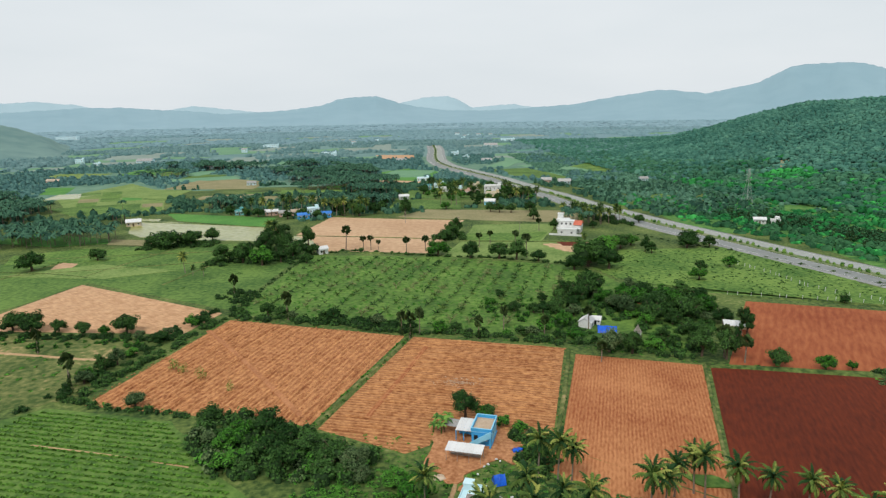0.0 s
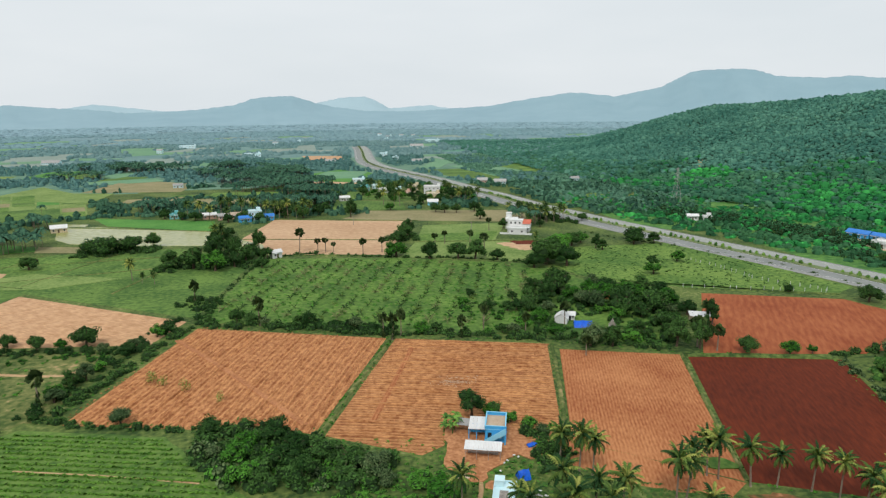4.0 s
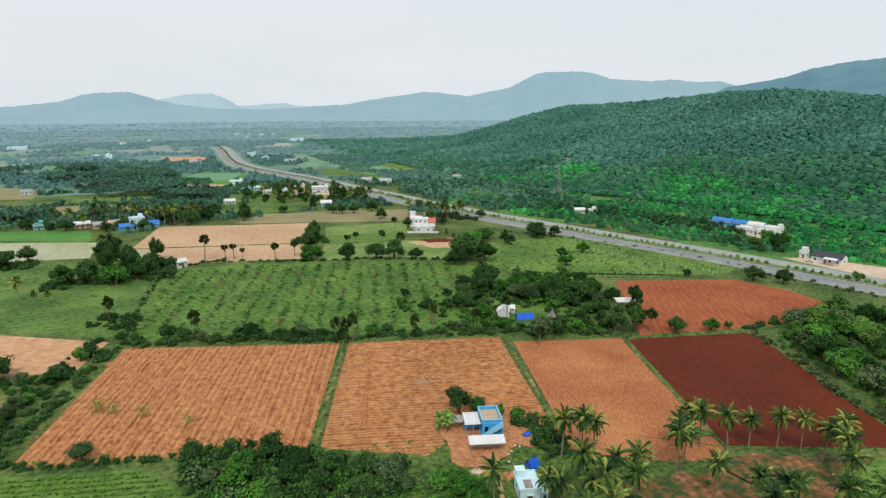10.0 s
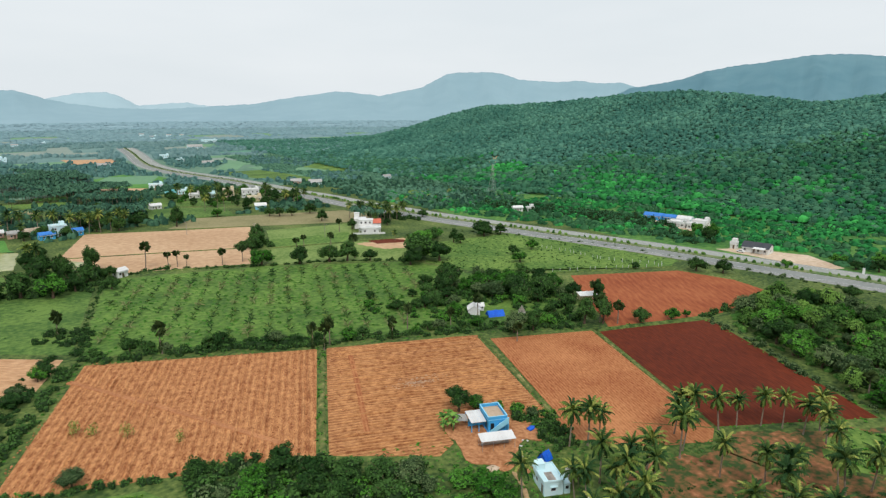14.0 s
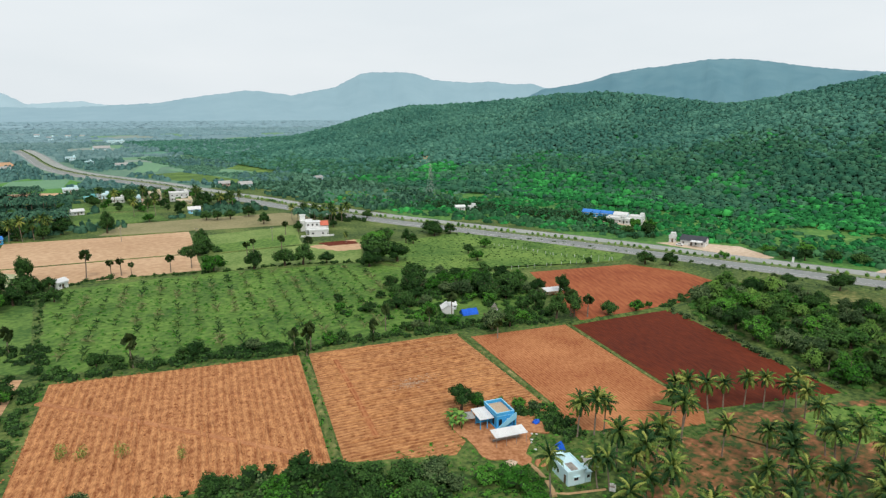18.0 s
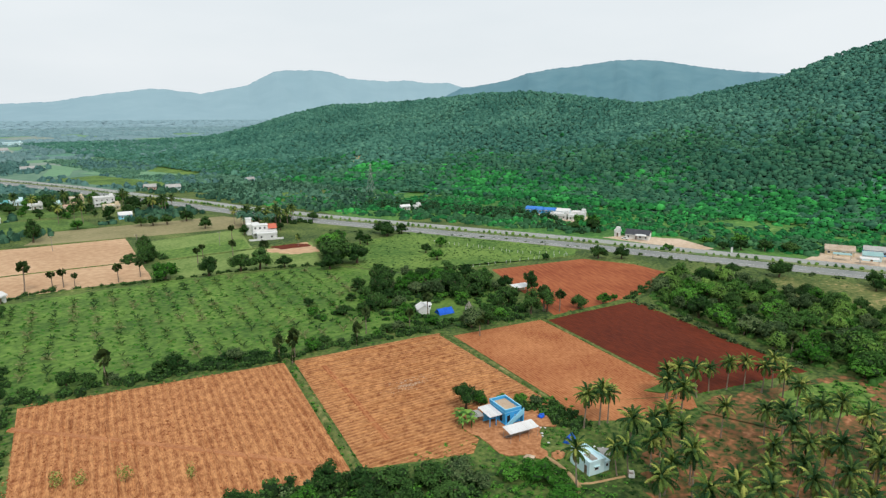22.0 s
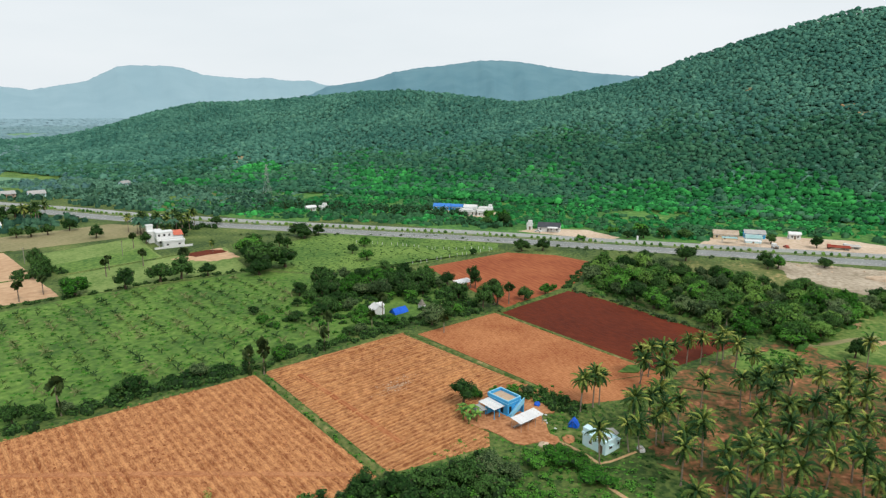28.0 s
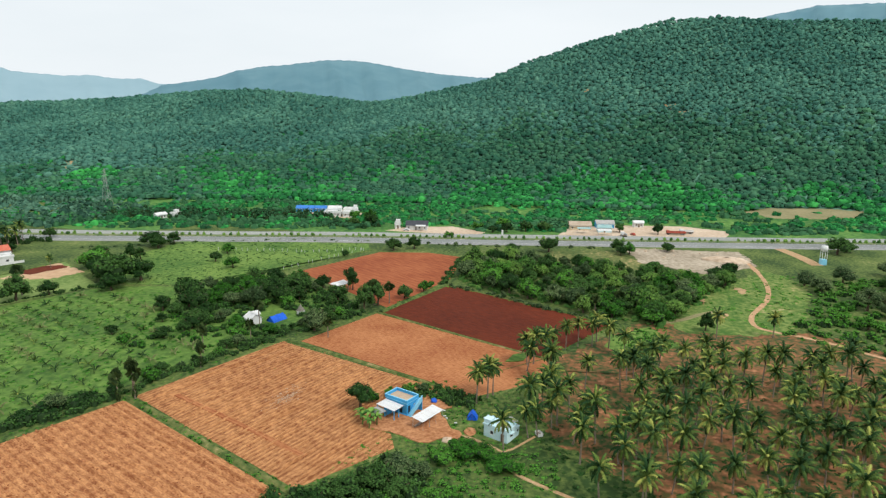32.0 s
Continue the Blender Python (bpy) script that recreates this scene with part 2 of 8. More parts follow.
M["bark"] = material("brown_bark", (0.06, 0.04, 0.028), (0.16, 0.11, 0.075), 1.5, 0.95, 0.02)
M["palm_bark"] = material("ringed_palm_bark", (0.15, 0.115, 0.085), (0.32, 0.26, 0.20), 1.0, 0.95, 0.02, 4, stretch=(1, 1, 5))
M["frond"] = material("palm_fronds", (0.0208, 0.0582, 0.0171), (0.13, 0.2, 0.0413), 0.4, 0.75, 0, 1.2, island=0.5, piece=0.25, third=(0.35, 0.366, 0.085), gloss=0.12)
M["frond_near"] = material("green_palm_fronds", (0.0182, 0.0557, 0.0158), (0.12, 0.19, 0.0364), 0.4, 0.75, 0, 1.2, piece=0.55, third=(0.337, 0.354, 0.085), gloss=0.12)
M["frond_dry"] = material("yellowing_fronds", (0.12, 0.11, 0.03), (0.26, 0.20, 0.07), 0.4, 0.7, 0, 1.2)
M["fan"] = material("fan_palm_leaves", (0.018, 0.038, 0.012), (0.065, 0.105, 0.03), 0.4, 0.8, 0, 1.2, island=0.4, gloss=0.1)
# Haze on the ranges is painted: pale blue colour and some glow.
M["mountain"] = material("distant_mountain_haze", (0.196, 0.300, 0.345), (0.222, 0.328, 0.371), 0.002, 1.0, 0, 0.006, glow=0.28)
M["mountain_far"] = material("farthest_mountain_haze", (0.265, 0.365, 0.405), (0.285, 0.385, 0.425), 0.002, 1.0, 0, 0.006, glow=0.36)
M["mountain_mid"] = material("hazed_wooded_mountain", (0.0902, 0.195, 0.238), (0.119, 0.23, 0.268), 0.003, 1.0, 0, 0.012, glow=0.15)

# ---- helpers ----


def mesh_of(name, verts, faces, mats, index=None, smooth=False):
    me = bpy.data.meshes.new(name)
    me.from_pydata([tuple(v) for v in verts], [], [tuple(f) for f in faces])
    for m in mats if isinstance(mats, (list, tuple)) else [mats]:
        me.materials.append(m)
    if index is not None:
        me.polygons.foreach_set("material_index", np.asarray(index, dtype=np.int32))
    if smooth:
        me.polygons.foreach_set("use_smooth", np.ones(len(me.polygons), dtype=bool))
    me.update()
    return me


def fast_mesh(name, co, faces, mats, index=None):
    """A mesh from arrays: co (n, 3), faces (m, k) with one k."""
    me = bpy.data.meshes.new(name)
    k = faces.shape[1]
    me.vertices.add(len(co))
    me.vertices.foreach_set("co", np.ascontiguousarray(co, dtype=np.float32).ravel())
    me.loops.add(faces.size)
    me.loops.foreach_set("vertex_index", np.ascontiguousarray(faces, dtype=np.int32).ravel())
    me.polygons.add(len(faces))
    me.polygons.foreach_set("loop_start", np.arange(0, faces.size, k, dtype=np.int32))
    me.polygons.foreach_set("loop_total", np.full(len(faces), k, dtype=np.int32))
    for m in mats:
        me.materials.append(m)
    if index is not None:
        me.polygons.foreach_set("material_index", np.asarray(index, dtype=np.int32))
    me.update(calc_edges=True)
    return me


def bm_mesh(name, bm, mat, smooth=False):
    me = bpy.data.meshes.new(name)
    bm.to_mesh(me)
    bm.free()
    me.materials.append(mat)
    if smooth:
        me.polygons.foreach_set("use_smooth", np.ones(len(me.polygons), dtype=bool))
    return me


def part(name, data, mat, parent, label="", smooth=False):
    """Links a bmesh or a mesh as one object under a thing or a part."""
    me = bm_mesh(name, data, mat, smooth) if isinstance(data, bmesh.types.BMesh) else data
    ob = new(name, me)
    ob.parent = parent
    if label:
        ob["label"] = label
    return ob


def thing(name, m, label, category, group="", kind=""):
    ob = new(name)
    ob.matrix_world = m
    return tagged(ob, label, category, group, kind)


def setting(name, me, label, category):
    return tagged(new(name, me), label, category, kind="structure")


def rnd(a, b):
    return random.uniform(a, b)


def inside(poly, x, y):
    hit = False
    for (x0, y0), (x1, y1) in zip(poly, poly[1:] + poly[:1]):
        if (y0 > y) != (y1 > y) and x < (x1 - x0) * (y - y0) / (y1 - y0) + x0:
            hit = not hit
    return hit


def scatter(poly, gap, seed, jitter=0.45):
    """Points in a polygon on a loose grid."""
    r = random.Random(seed)
    xs, ys = [p[0] for p in poly], [p[1] for p in poly]
    out = []
    y = min(ys)
    while y < max(ys):
        x = min(xs)
        while x < max(xs):
            px, py = x + gap * r.uniform(-jitter, jitter), y + gap * r.uniform(-jitter, jitter)
            if inside(poly, px, py):
                out.append((px, py))
            x += gap
        y += gap
    return out


def along(line, gap, seed, wobble=0.0):
    r = random.Random(seed)
    out = []
    for (x0, y0), (x1, y1) in zip(line, line[1:]):
        d = math.hypot(x1 - x0, y1 - y0)
        k = max(1, round(d / gap))
        for i in range(k):
            f = (i + r.uniform(0.1, 0.9)) / k
            out.append((x0 + (x1 - x0) * f + r.uniform(-wobble, wobble), y0 + (y1 - y0) * f + r.uniform(-wobble, wobble)))
    return out


# ---- ground, hill and mountains ----
RIDGE_Y = [-900, -600, -400, -270, -200, -120, -50, 10, 70, 130, 190, 260, 325, 370, 400, 480, 540, 610, 690, 770, 850, 945, 1000, 1065, 1110, 1174, 1270, 1400]
RIDGE_Z = [128, 158, 176, 183, 184, 190, 187, 172, 155, 134, 109, 93, 80, 75, 79, 89, 93, 92, 86, 79, 75, 73, 65, 52, 41, 20, 4, 0]
RIDGE_X = [890, 872, 862, 856, 853, 847, 837, 829, 820, 811, 802, 791, 781, 775, 770, 753, 742, 728, 713, 696, 679, 660, 651, 642, 632, 606, 570, 520]
FOOT_Y = [-900, -300, 0, 150, 300, 500, 700, 900, 1100, 1300]
FOOT_X = [430, 420, 395, 365, 320, 262, 262, 330, 420, 480]


def hill(x, y):
    """Height of the ground, for numbers or arrays."""
    x, y = np.asarray(x, dtype=float), np.asarray(y, dtype=float)
    top, crest, foot = np.interp(y, RIDGE_Y, RIDGE_Z), np.interp(y, RIDGE_Y, RIDGE_X), np.interp(y, FOOT_Y, FOOT_X)
    west = np.clip((x - foot) / (crest - foot), 0, 1)
    east = np.clip(1 - (x - crest) / 600, 0, 1)
    u = np.where(x < crest, west, east)
    f = u ** 1.3
    f = np.where(u > 0.86, np.minimum(f, 1 - (1 - u) * 0.9), f)
    gully = np.sin(y * 0.031 + x * 0.011) + 0.6 * np.sin(y * 0.073 - x * 0.021 + 1.3)
    z = top * f + gully * 3.0 * (f * (1 - f) * 4) * np.clip(top / 60, 0, 1)
    fade = np.clip((y + 900) / 200, 0, 1) * np.clip((1400 - y) / 100, 0, 1)
    return np.maximum(z, 0) * fade


xs = np.concatenate([np.arange(-5200, -600, 230), np.arange(-600, 200, 40), np.arange(200, 1500, 14), np.arange(1500, 5300, 240)])
ys = np.concatenate([np.arange(-3000, -920, 230), np.arange(-920, 1420, 16), np.arange(1420, 5300, 200)])
gx, gy = np.meshgrid(xs, ys)
gz = hill(gx, gy)
nx, ny = len(xs), len(ys)
co = np.stack([gx.ravel(), gy.ravel(), gz.ravel()], 1)
ii = np.arange(nx * ny).reshape(ny, nx)
faces = np.stack([ii[:-1, :-1].ravel(), ii[:-1, 1:].ravel(), ii[1:, 1:].ravel(), ii[1:, :-1].ravel()], 1)
cx, cy = co[faces[:, 0], 0] + 10, co[faces[:, 0], 1] + 8
slot = np.zeros(len(faces), dtype=np.int32)
slot[(cx > np.interp(cy, [-900, 0, 300, 700, 1300], [420, 372, 285, 190, 150])) & (cy < 1400) & (cy > -1000)] = 1
slot[(cx > np.interp(cy, [-600, -265, -80, 118, 265, 350], [430, 320, 262, 206, 160, 140])) & (slot == 0) & (cy < 340) & (cy > -700)] = 5
# Ground steps with distance to colours that carry more haze.
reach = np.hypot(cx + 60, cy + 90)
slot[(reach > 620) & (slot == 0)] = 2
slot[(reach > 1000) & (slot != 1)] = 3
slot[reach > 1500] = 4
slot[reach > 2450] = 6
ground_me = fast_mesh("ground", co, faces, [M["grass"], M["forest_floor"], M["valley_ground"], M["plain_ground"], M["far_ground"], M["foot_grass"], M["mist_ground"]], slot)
ground_me.polygons.foreach_set("use_smooth", np.ones(len(faces), dtype=bool))
setting("ground", ground_me, "grassy plain rising to a wooded hill", "ground")


def mountain(name, samples, dist, depth, mat, label, seed):
    """A range whose crest stands at (bearing, elevation) seen from over the fields."""
    r = random.Random(seed)
    az = np.arange(samples[0][0], samples[-1][0] + 0.01, 0.25)
    el = np.interp(az, [s[0] for s in samples], [s[1] for s in samples])
    rows = []
    prof = [(-1.0, 0.0), (-0.75, 0.22), (-0.5, 0.45), (-0.25, 0.74), (-0.08, 0.95), (0.0, 1.0), (0.3, 0.6), (1.0, 0.0)]
    for a, e in zip(az, el):
        d0 = dist
        h = 74 + math.tan(radians(e)) * d0 + r.uniform(-1, 1) * dist * 0.0006
        row = []
        for k, f in prof:
            d = d0 + k * depth
            wob = 0 if k == 0 else math.sin(a * 1.7 + k * 5) * 0.05 + math.sin(a * 4.1 + k * 9) * 0.03
            row.append((-60 + d * math.sin(radians(a)), -90 + d * math.cos(radians(a)), max(-2, h * (f + wob * f * (1 - f) * 4))))
        rows.append(row)
    k = len(prof)
    verts = [v for row in rows for v in row]
    fs = [(i * k + j, (i + 1) * k + j, (i + 1) * k + j + 1, i * k + j + 1) for i in range(len(rows) - 1) for j in range(k - 1)]
    me = mesh_of(name, verts, fs, mat, smooth=True)
    return setting(name, me, label, "mountain")


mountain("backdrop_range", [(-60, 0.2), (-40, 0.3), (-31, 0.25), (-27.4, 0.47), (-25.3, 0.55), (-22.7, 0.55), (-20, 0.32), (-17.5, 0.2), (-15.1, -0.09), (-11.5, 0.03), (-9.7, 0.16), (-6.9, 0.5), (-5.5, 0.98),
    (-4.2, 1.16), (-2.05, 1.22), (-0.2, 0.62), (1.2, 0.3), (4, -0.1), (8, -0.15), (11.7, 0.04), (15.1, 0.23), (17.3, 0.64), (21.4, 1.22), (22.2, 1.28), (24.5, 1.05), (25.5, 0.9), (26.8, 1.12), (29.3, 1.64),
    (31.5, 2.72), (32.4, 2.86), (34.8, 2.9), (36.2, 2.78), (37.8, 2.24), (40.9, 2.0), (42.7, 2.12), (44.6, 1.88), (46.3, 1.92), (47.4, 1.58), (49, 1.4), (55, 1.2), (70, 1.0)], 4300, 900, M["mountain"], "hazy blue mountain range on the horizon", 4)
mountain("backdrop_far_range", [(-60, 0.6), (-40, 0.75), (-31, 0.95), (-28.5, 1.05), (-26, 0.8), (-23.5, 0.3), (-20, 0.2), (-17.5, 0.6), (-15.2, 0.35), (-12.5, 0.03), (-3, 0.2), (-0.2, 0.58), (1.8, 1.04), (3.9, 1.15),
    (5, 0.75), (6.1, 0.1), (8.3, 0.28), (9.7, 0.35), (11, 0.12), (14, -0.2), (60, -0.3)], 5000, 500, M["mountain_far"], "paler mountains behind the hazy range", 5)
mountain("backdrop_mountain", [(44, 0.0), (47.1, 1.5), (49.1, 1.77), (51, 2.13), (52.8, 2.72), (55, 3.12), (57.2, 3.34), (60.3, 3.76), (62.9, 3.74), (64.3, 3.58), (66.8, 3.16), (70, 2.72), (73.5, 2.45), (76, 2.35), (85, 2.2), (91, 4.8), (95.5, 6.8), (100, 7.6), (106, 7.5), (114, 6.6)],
    2500, 900, M["mountain_mid"], "wooded mountain behind the hill, blue-green with haze", 9)
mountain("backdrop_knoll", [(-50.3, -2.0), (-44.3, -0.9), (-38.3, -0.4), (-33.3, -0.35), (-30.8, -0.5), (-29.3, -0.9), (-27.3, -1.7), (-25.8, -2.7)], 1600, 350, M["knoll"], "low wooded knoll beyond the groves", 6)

# ---- fields ----
LIFT = [0.0]
YARD = [(-8.5, 15.5), (1, 15), (4, 16.5), (11, 15.5), (13, 8.5), (21, 8), (22, 0), (12, -1), (8, -1.5), (5, -5), (-1, -7), (-7, -6.5), (-11.5, -1), (-11, 6.5)]


def plot(name, poly, mat, label, z=0.05, category="field", rough=0.35):
    """A flat plot with a low rim, its top a little above the ground."""
    LIFT[0] += 0.0015
    z += LIFT[0]
    n = len(poly)
    cxm, cym = sum(p[0] for p in poly) / n, sum(p[1] for p in poly) / n
    pts = []
    r = random.Random(n * 7 + int(abs(poly[0][0])))
    for (x0, y0), (x1, y1) in zip(poly, poly[1:] + poly[:1]):
        k = max(1, int(math.hypot(x1 - x0, y1 - y0) / (4 if rough < 0.5 else 1.6)))
        for i in range(k):
            f = i / k
            w = 0 if i == 0 else rough
            pts.append((x0 + (x1 - x0) * f + r.uniform(-w, w), y0 + (y1 - y0) * f + r.uniform(-w, w)))
    m = len(pts)
    verts = [(x, y, z) for x, y in pts] + [(x + (x - cxm) * 0.004, y + (y - cym) * 0.004, -0.05) for x, y in pts]
    fs = [tuple(range(m))] + [(i, m + i, m + (i + 1) % m, (i + 1) % m) for i in range(m)]
    return setting(name, mesh_of(name, verts, fs, mat), label, category)


def furrowed(name, c00, c10, c11, c01, spacing, amp, mat, label, seed, across=False, base=0.06, broken=0.0):
    """A ploughed field with its furrows as relief: c00-c10 is one end, c01-c11 the other; furrows run from end to end."""
    r = random.Random(seed)
    if across:
        c00, c10, c11, c01 = c00, c01, c11, c10
    width = math.hypot(c10[0] - c00[0], c10[1] - c00[1])
    length = math.hypot(c01[0] - c00[0], c01[1] - c00[1])
    n, k = int(width / spacing), int(length / (1.3 if broken else 2.2))
    prof = [(0.0, 0.0), (0.28, 1.0), (0.55, 0.95), (0.8, 0.0)]
    cols = [((i + f) / n, h) for i in range(n) for f, h in prof] + [(1.0, 0.0)]
    verts = []
    rows = k + 1
    drift = [[r.uniform(-0.16, 0.16) for _ in range(n + 1)] for _ in range(rows)]
    clod = [[r.uniform(0.45, 1.25) for _ in range(n + 1)] for _ in range(rows)]
    if broken:
        level = [r.choice((0.25, 0.5, 0.9, 1.2, 1.4)) for _ in range(n + 1)]
        clod = [[max(0.05, (1 - broken) * 0.8 + broken * level[i] * (0.9 + 1.5 * noise.noise(Vector((j * 0.16, i * 0.9, seed * 7.0)))) + r.uniform(-0.2, 0.25)) for i in range(n + 1)] for j in range(rows)]
    for j in range(rows):
        v = j / k
        for q, (u, h) in enumerate(cols):
            i = q // 4
            bend = math.sin(v * 5.2 + seed) * 0.0045 + math.sin(v * 13 + u * 9) * 0.0012
            uu = min(1, max(0, u + (bend + drift[j][i] * spacing / width * 0.7) * (1 if 0.01 < u < 0.99 else 0)))
            x = (c00[0] * (1 - uu) + c10[0] * uu) * (1 - v) + (c01[0] * (1 - uu) + c11[0] * uu) * v
            y = (c00[1] * (1 - uu) + c10[1] * uu) * (1 - v) + (c01[1] * (1 - uu) + c11[1] * uu) * v
            flat = abs(x - 4) < 20 and abs(y - 5) < 16 and inside(YARD, x, y)
            fade = min(1.0, v * k / 3, (1 - v) * k / 3)
            verts.append((x, y, 0.02 if flat else 0.03 + (base - 0.03 + amp * h * clod[j][i]) * fade))
    m = len(cols)
    fs = [(j * m + q, j * m + q + 1, (j + 1) * m + q + 1, (j + 1) * m + q) for j in range(rows - 1) for q in range(m - 1)]
    me = mesh_of(name, verts, fs, mat)
    me.flip_normals() if me.polygons and me.polygons[0].normal.z < 0 else None
    return setting(name, me, label, "field")


plot("scrub_field", [(-76, 107), (-62, 204), (6, 192), (69, 164), (80, 130), (108, 112), (82, 66), (72, 52), (40, 70), (-8, 84)], M["scrubland"], "green scrubby field with rows of young palms", rough=1.0)
plot("meadow", [(98, 196), (156, 196), (166, 160), (174, 130), (181, 98), (166, 90), (116, 111), (84, 130), (74, 160)], M["meadow"], "bright green fenced meadow beside the highway", rough=1.5)
plot("pasture", [(-230, 190), (-170, 238), (-110, 240), (-66, 204), (-78, 112), (-84, 116), (-154, 160), (-164, 128), (-178, 98), (-240, 104)], M["lush"], "green pasture strips behind the tilled field")
plot("olive_scrub", [(-160, 92), (-99, 82), (-97, 40), (-108, 33), (-150, 30)], M["dry_scrub"], "patchy olive scrub with a winding path", rough=1.5)
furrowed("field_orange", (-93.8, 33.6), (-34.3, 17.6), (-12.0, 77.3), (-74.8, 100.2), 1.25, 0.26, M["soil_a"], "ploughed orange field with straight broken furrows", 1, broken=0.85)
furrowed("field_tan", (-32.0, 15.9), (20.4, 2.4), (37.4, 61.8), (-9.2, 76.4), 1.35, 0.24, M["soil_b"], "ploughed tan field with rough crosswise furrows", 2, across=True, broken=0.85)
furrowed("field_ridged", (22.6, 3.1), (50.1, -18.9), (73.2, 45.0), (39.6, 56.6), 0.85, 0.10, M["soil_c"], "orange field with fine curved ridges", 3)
plot("field_corner", [(-31.2, 15.7), (-21, 9.2), (-11.5, 3.4), (-6, 6.5), (-5, 9.6)], M["soil_b"], "ploughed corner of the tan field by the yard", 0.03)
plot("field_headland", [(19, 6), (50, -19.5), (44, -23.5), (28, -15.5), (16, -4)], M["soil_c"], "bare orange headland at the field's end", 0.01)
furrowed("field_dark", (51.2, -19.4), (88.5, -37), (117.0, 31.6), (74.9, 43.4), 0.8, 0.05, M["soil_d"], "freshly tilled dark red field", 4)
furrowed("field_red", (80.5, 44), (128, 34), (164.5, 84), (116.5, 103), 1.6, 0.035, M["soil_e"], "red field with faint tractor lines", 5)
plot("field_red_side", [(127, 34.4), (168, 40), (172, 60), (164.5, 84)], M["soil_e"], "red field's outer strip", 0.06)
furrowed("field_pale", (-170, 98), (-87, 86.5), (-80, 108.6), (-154.3, 156.6), 1.6, 0.2, M["soil_f"], "light tilled field by the pasture", 6, across=True)
plot("field_bare", [(-65, 325), (26, 299), (-0.5, 198), (-58, 212), (-79, 260)], M["soil_pale"], "bare pale field crossed by low bunds")
plot("field_stubble", [(2, 350), (102, 329), (112, 296), (88, 281), (31, 299), (-20, 318)], M["dry_field"], "brown stubble field")
plot("plot_olive", [(31, 281), (85, 277), (63, 224), (20, 231)], M["olive"], "striped olive-green plot")
plot("plot_bright", [(24, 252), (72, 250), (63, 226), (20, 232)], M["meadow"], "bright green strip of crop", 0.07)
plot("plot_tan", [(18.5, 228), (61.7, 221), (95, 216), (68, 168), (6, 194)], M["olive"], "olive plot with worn edges")
plot("plot_dark", [(71, 220), (84, 220.5), (90, 212), (88, 206), (72, 210)], M["soil_d"], "small dark ploughed plot by the villa", 0.1, rough=0.6)
plot("roadside_scrub", [(172, 4), (198, 0), (208, -22), (204, -42), (186, -44), (170, -44), (168, -12)], M["dry_scrub"], "olive and tan rough ground beside the highway", rough=1.6)
plot("plot_worn", [(62, 216), (92, 217), (84, 192), (70, 196)], M["soil_pale"], "worn bare corner of a plot", 0.08, rough=1.2)
plot("plot_crop", [(-103, 32.6), (-68, 22.8), (-54, 2), (-36, -16), (-60, -60), (-125, -40), (-122, 18)], M["lush"], "crop field with leafy green rows")
plot("paddy_bright", [(-362, 501), (-386, 560), (-357, 559), (-336, 496)], M["paddy"], "vivid green paddy field")
plot("paddy_green", [(-192, 361), (-105, 329), (-101, 296), (-97, 288), (-172, 326)], M["paddy"], "green paddy beside the pond")
plot("paddy_patchwork", [(-330, 470), (-310, 584), (-242, 498), (-200, 375), (-262, 360)], M["olive"], "patchwork of small green plots")
plot("plot_brown", [(-257, 573), (-223, 622), (-169, 580), (-181, 531)], M["dry_field"], "brown fallow field")
plot("plot_fallow", [(-182, 179), (-188, 203), (-177, 199), (-174, 181)], M["soil_pale"], "small bare plot")
plot("plot_distant", [(-67, 964), (0, 942), (-1, 844), (-52, 848)], M["soil_f"], "brown field far up the valley")
plot("plot_valley_green", [(-40, 640), (20, 660), (30, 600), (-20, 560)], M["paddy"], "green field near the village")
plot("plot_valley_green", [(-10, 470), (50, 440), (40, 400), (-20, 420)], M["lush"], "green field behind the trees")
plot("plot_valley_tan", [(-45, 560), (15, 560), (5, 530), (-40, 525)], M["soil_pale"], "bare strip near the village")
plot("plot_over_road", [(82, 660), (135, 668), (160, 560), (150, 520), (112, 560)], M["lush"], "green clearing across the highway")
plot("plot_over_road", [(165, 640), (230, 730), (300, 765), (290, 690), (210, 590)], M["meadow"], "green clearing across the highway")
plot("plot_hill_foot", [(305, -60), (340, -165), (392, -186), (396, -120), (366, -80), (335, -50)], M["foot_grass"], "grassy clearing at the foot of the hill", rough=2.5)
TAN = [(350, -128), (372, -110), (398, -130), (412, -170), (405, -200), (362, -176)]
plot("plot_hill_foot", TAN, M["dry_field"], "tan bare field at the foot of the hill", 0.14, rough=2.0)
plot("plot_hill_foot", [(326, 18), (370, 4), (388, -40), (390, -85), (343, -35)], M["foot_grass"], "bright grass strip at the foot of the hill", rough=3.0)
plot("plot_hill_foot", [(324, 74), (345, 92), (370, 56), (348, 48)], M["foot_grass"], "bright grass patch at the foot of the hill", rough=3.0)
plot("plot_hill_foot", [(172, 380), (214, 418), (200, 352), (182, 310), (171, 325)], M["meadow"], "grassy clearing among the roadside scrub", rough=2.5)
plot("roadside_sand", [(217, -34), (228, -92), (198, -97), (172, -76), (186, -44)], M["rubble"], "pale sand and rubble lot beside the highway", rough=1.2)
plot("depot_yard", [(236, 4), (262, 2), (284, -20), (296, -68), (286, -94), (262, -88)], M["sand"], "sandy depot yard beside the highway")
plot("workshop_yard", [(219, 104), (232, 98), (246, 70), (234, 46), (224, 48)], M["sand"], "sandy forecourt of the workshop")
plot("works_yard", [(250, 192), (272, 188), (280, 160), (272, 142), (250, 144)], M["sand"], "sandy yard of the works", rough=1.2)
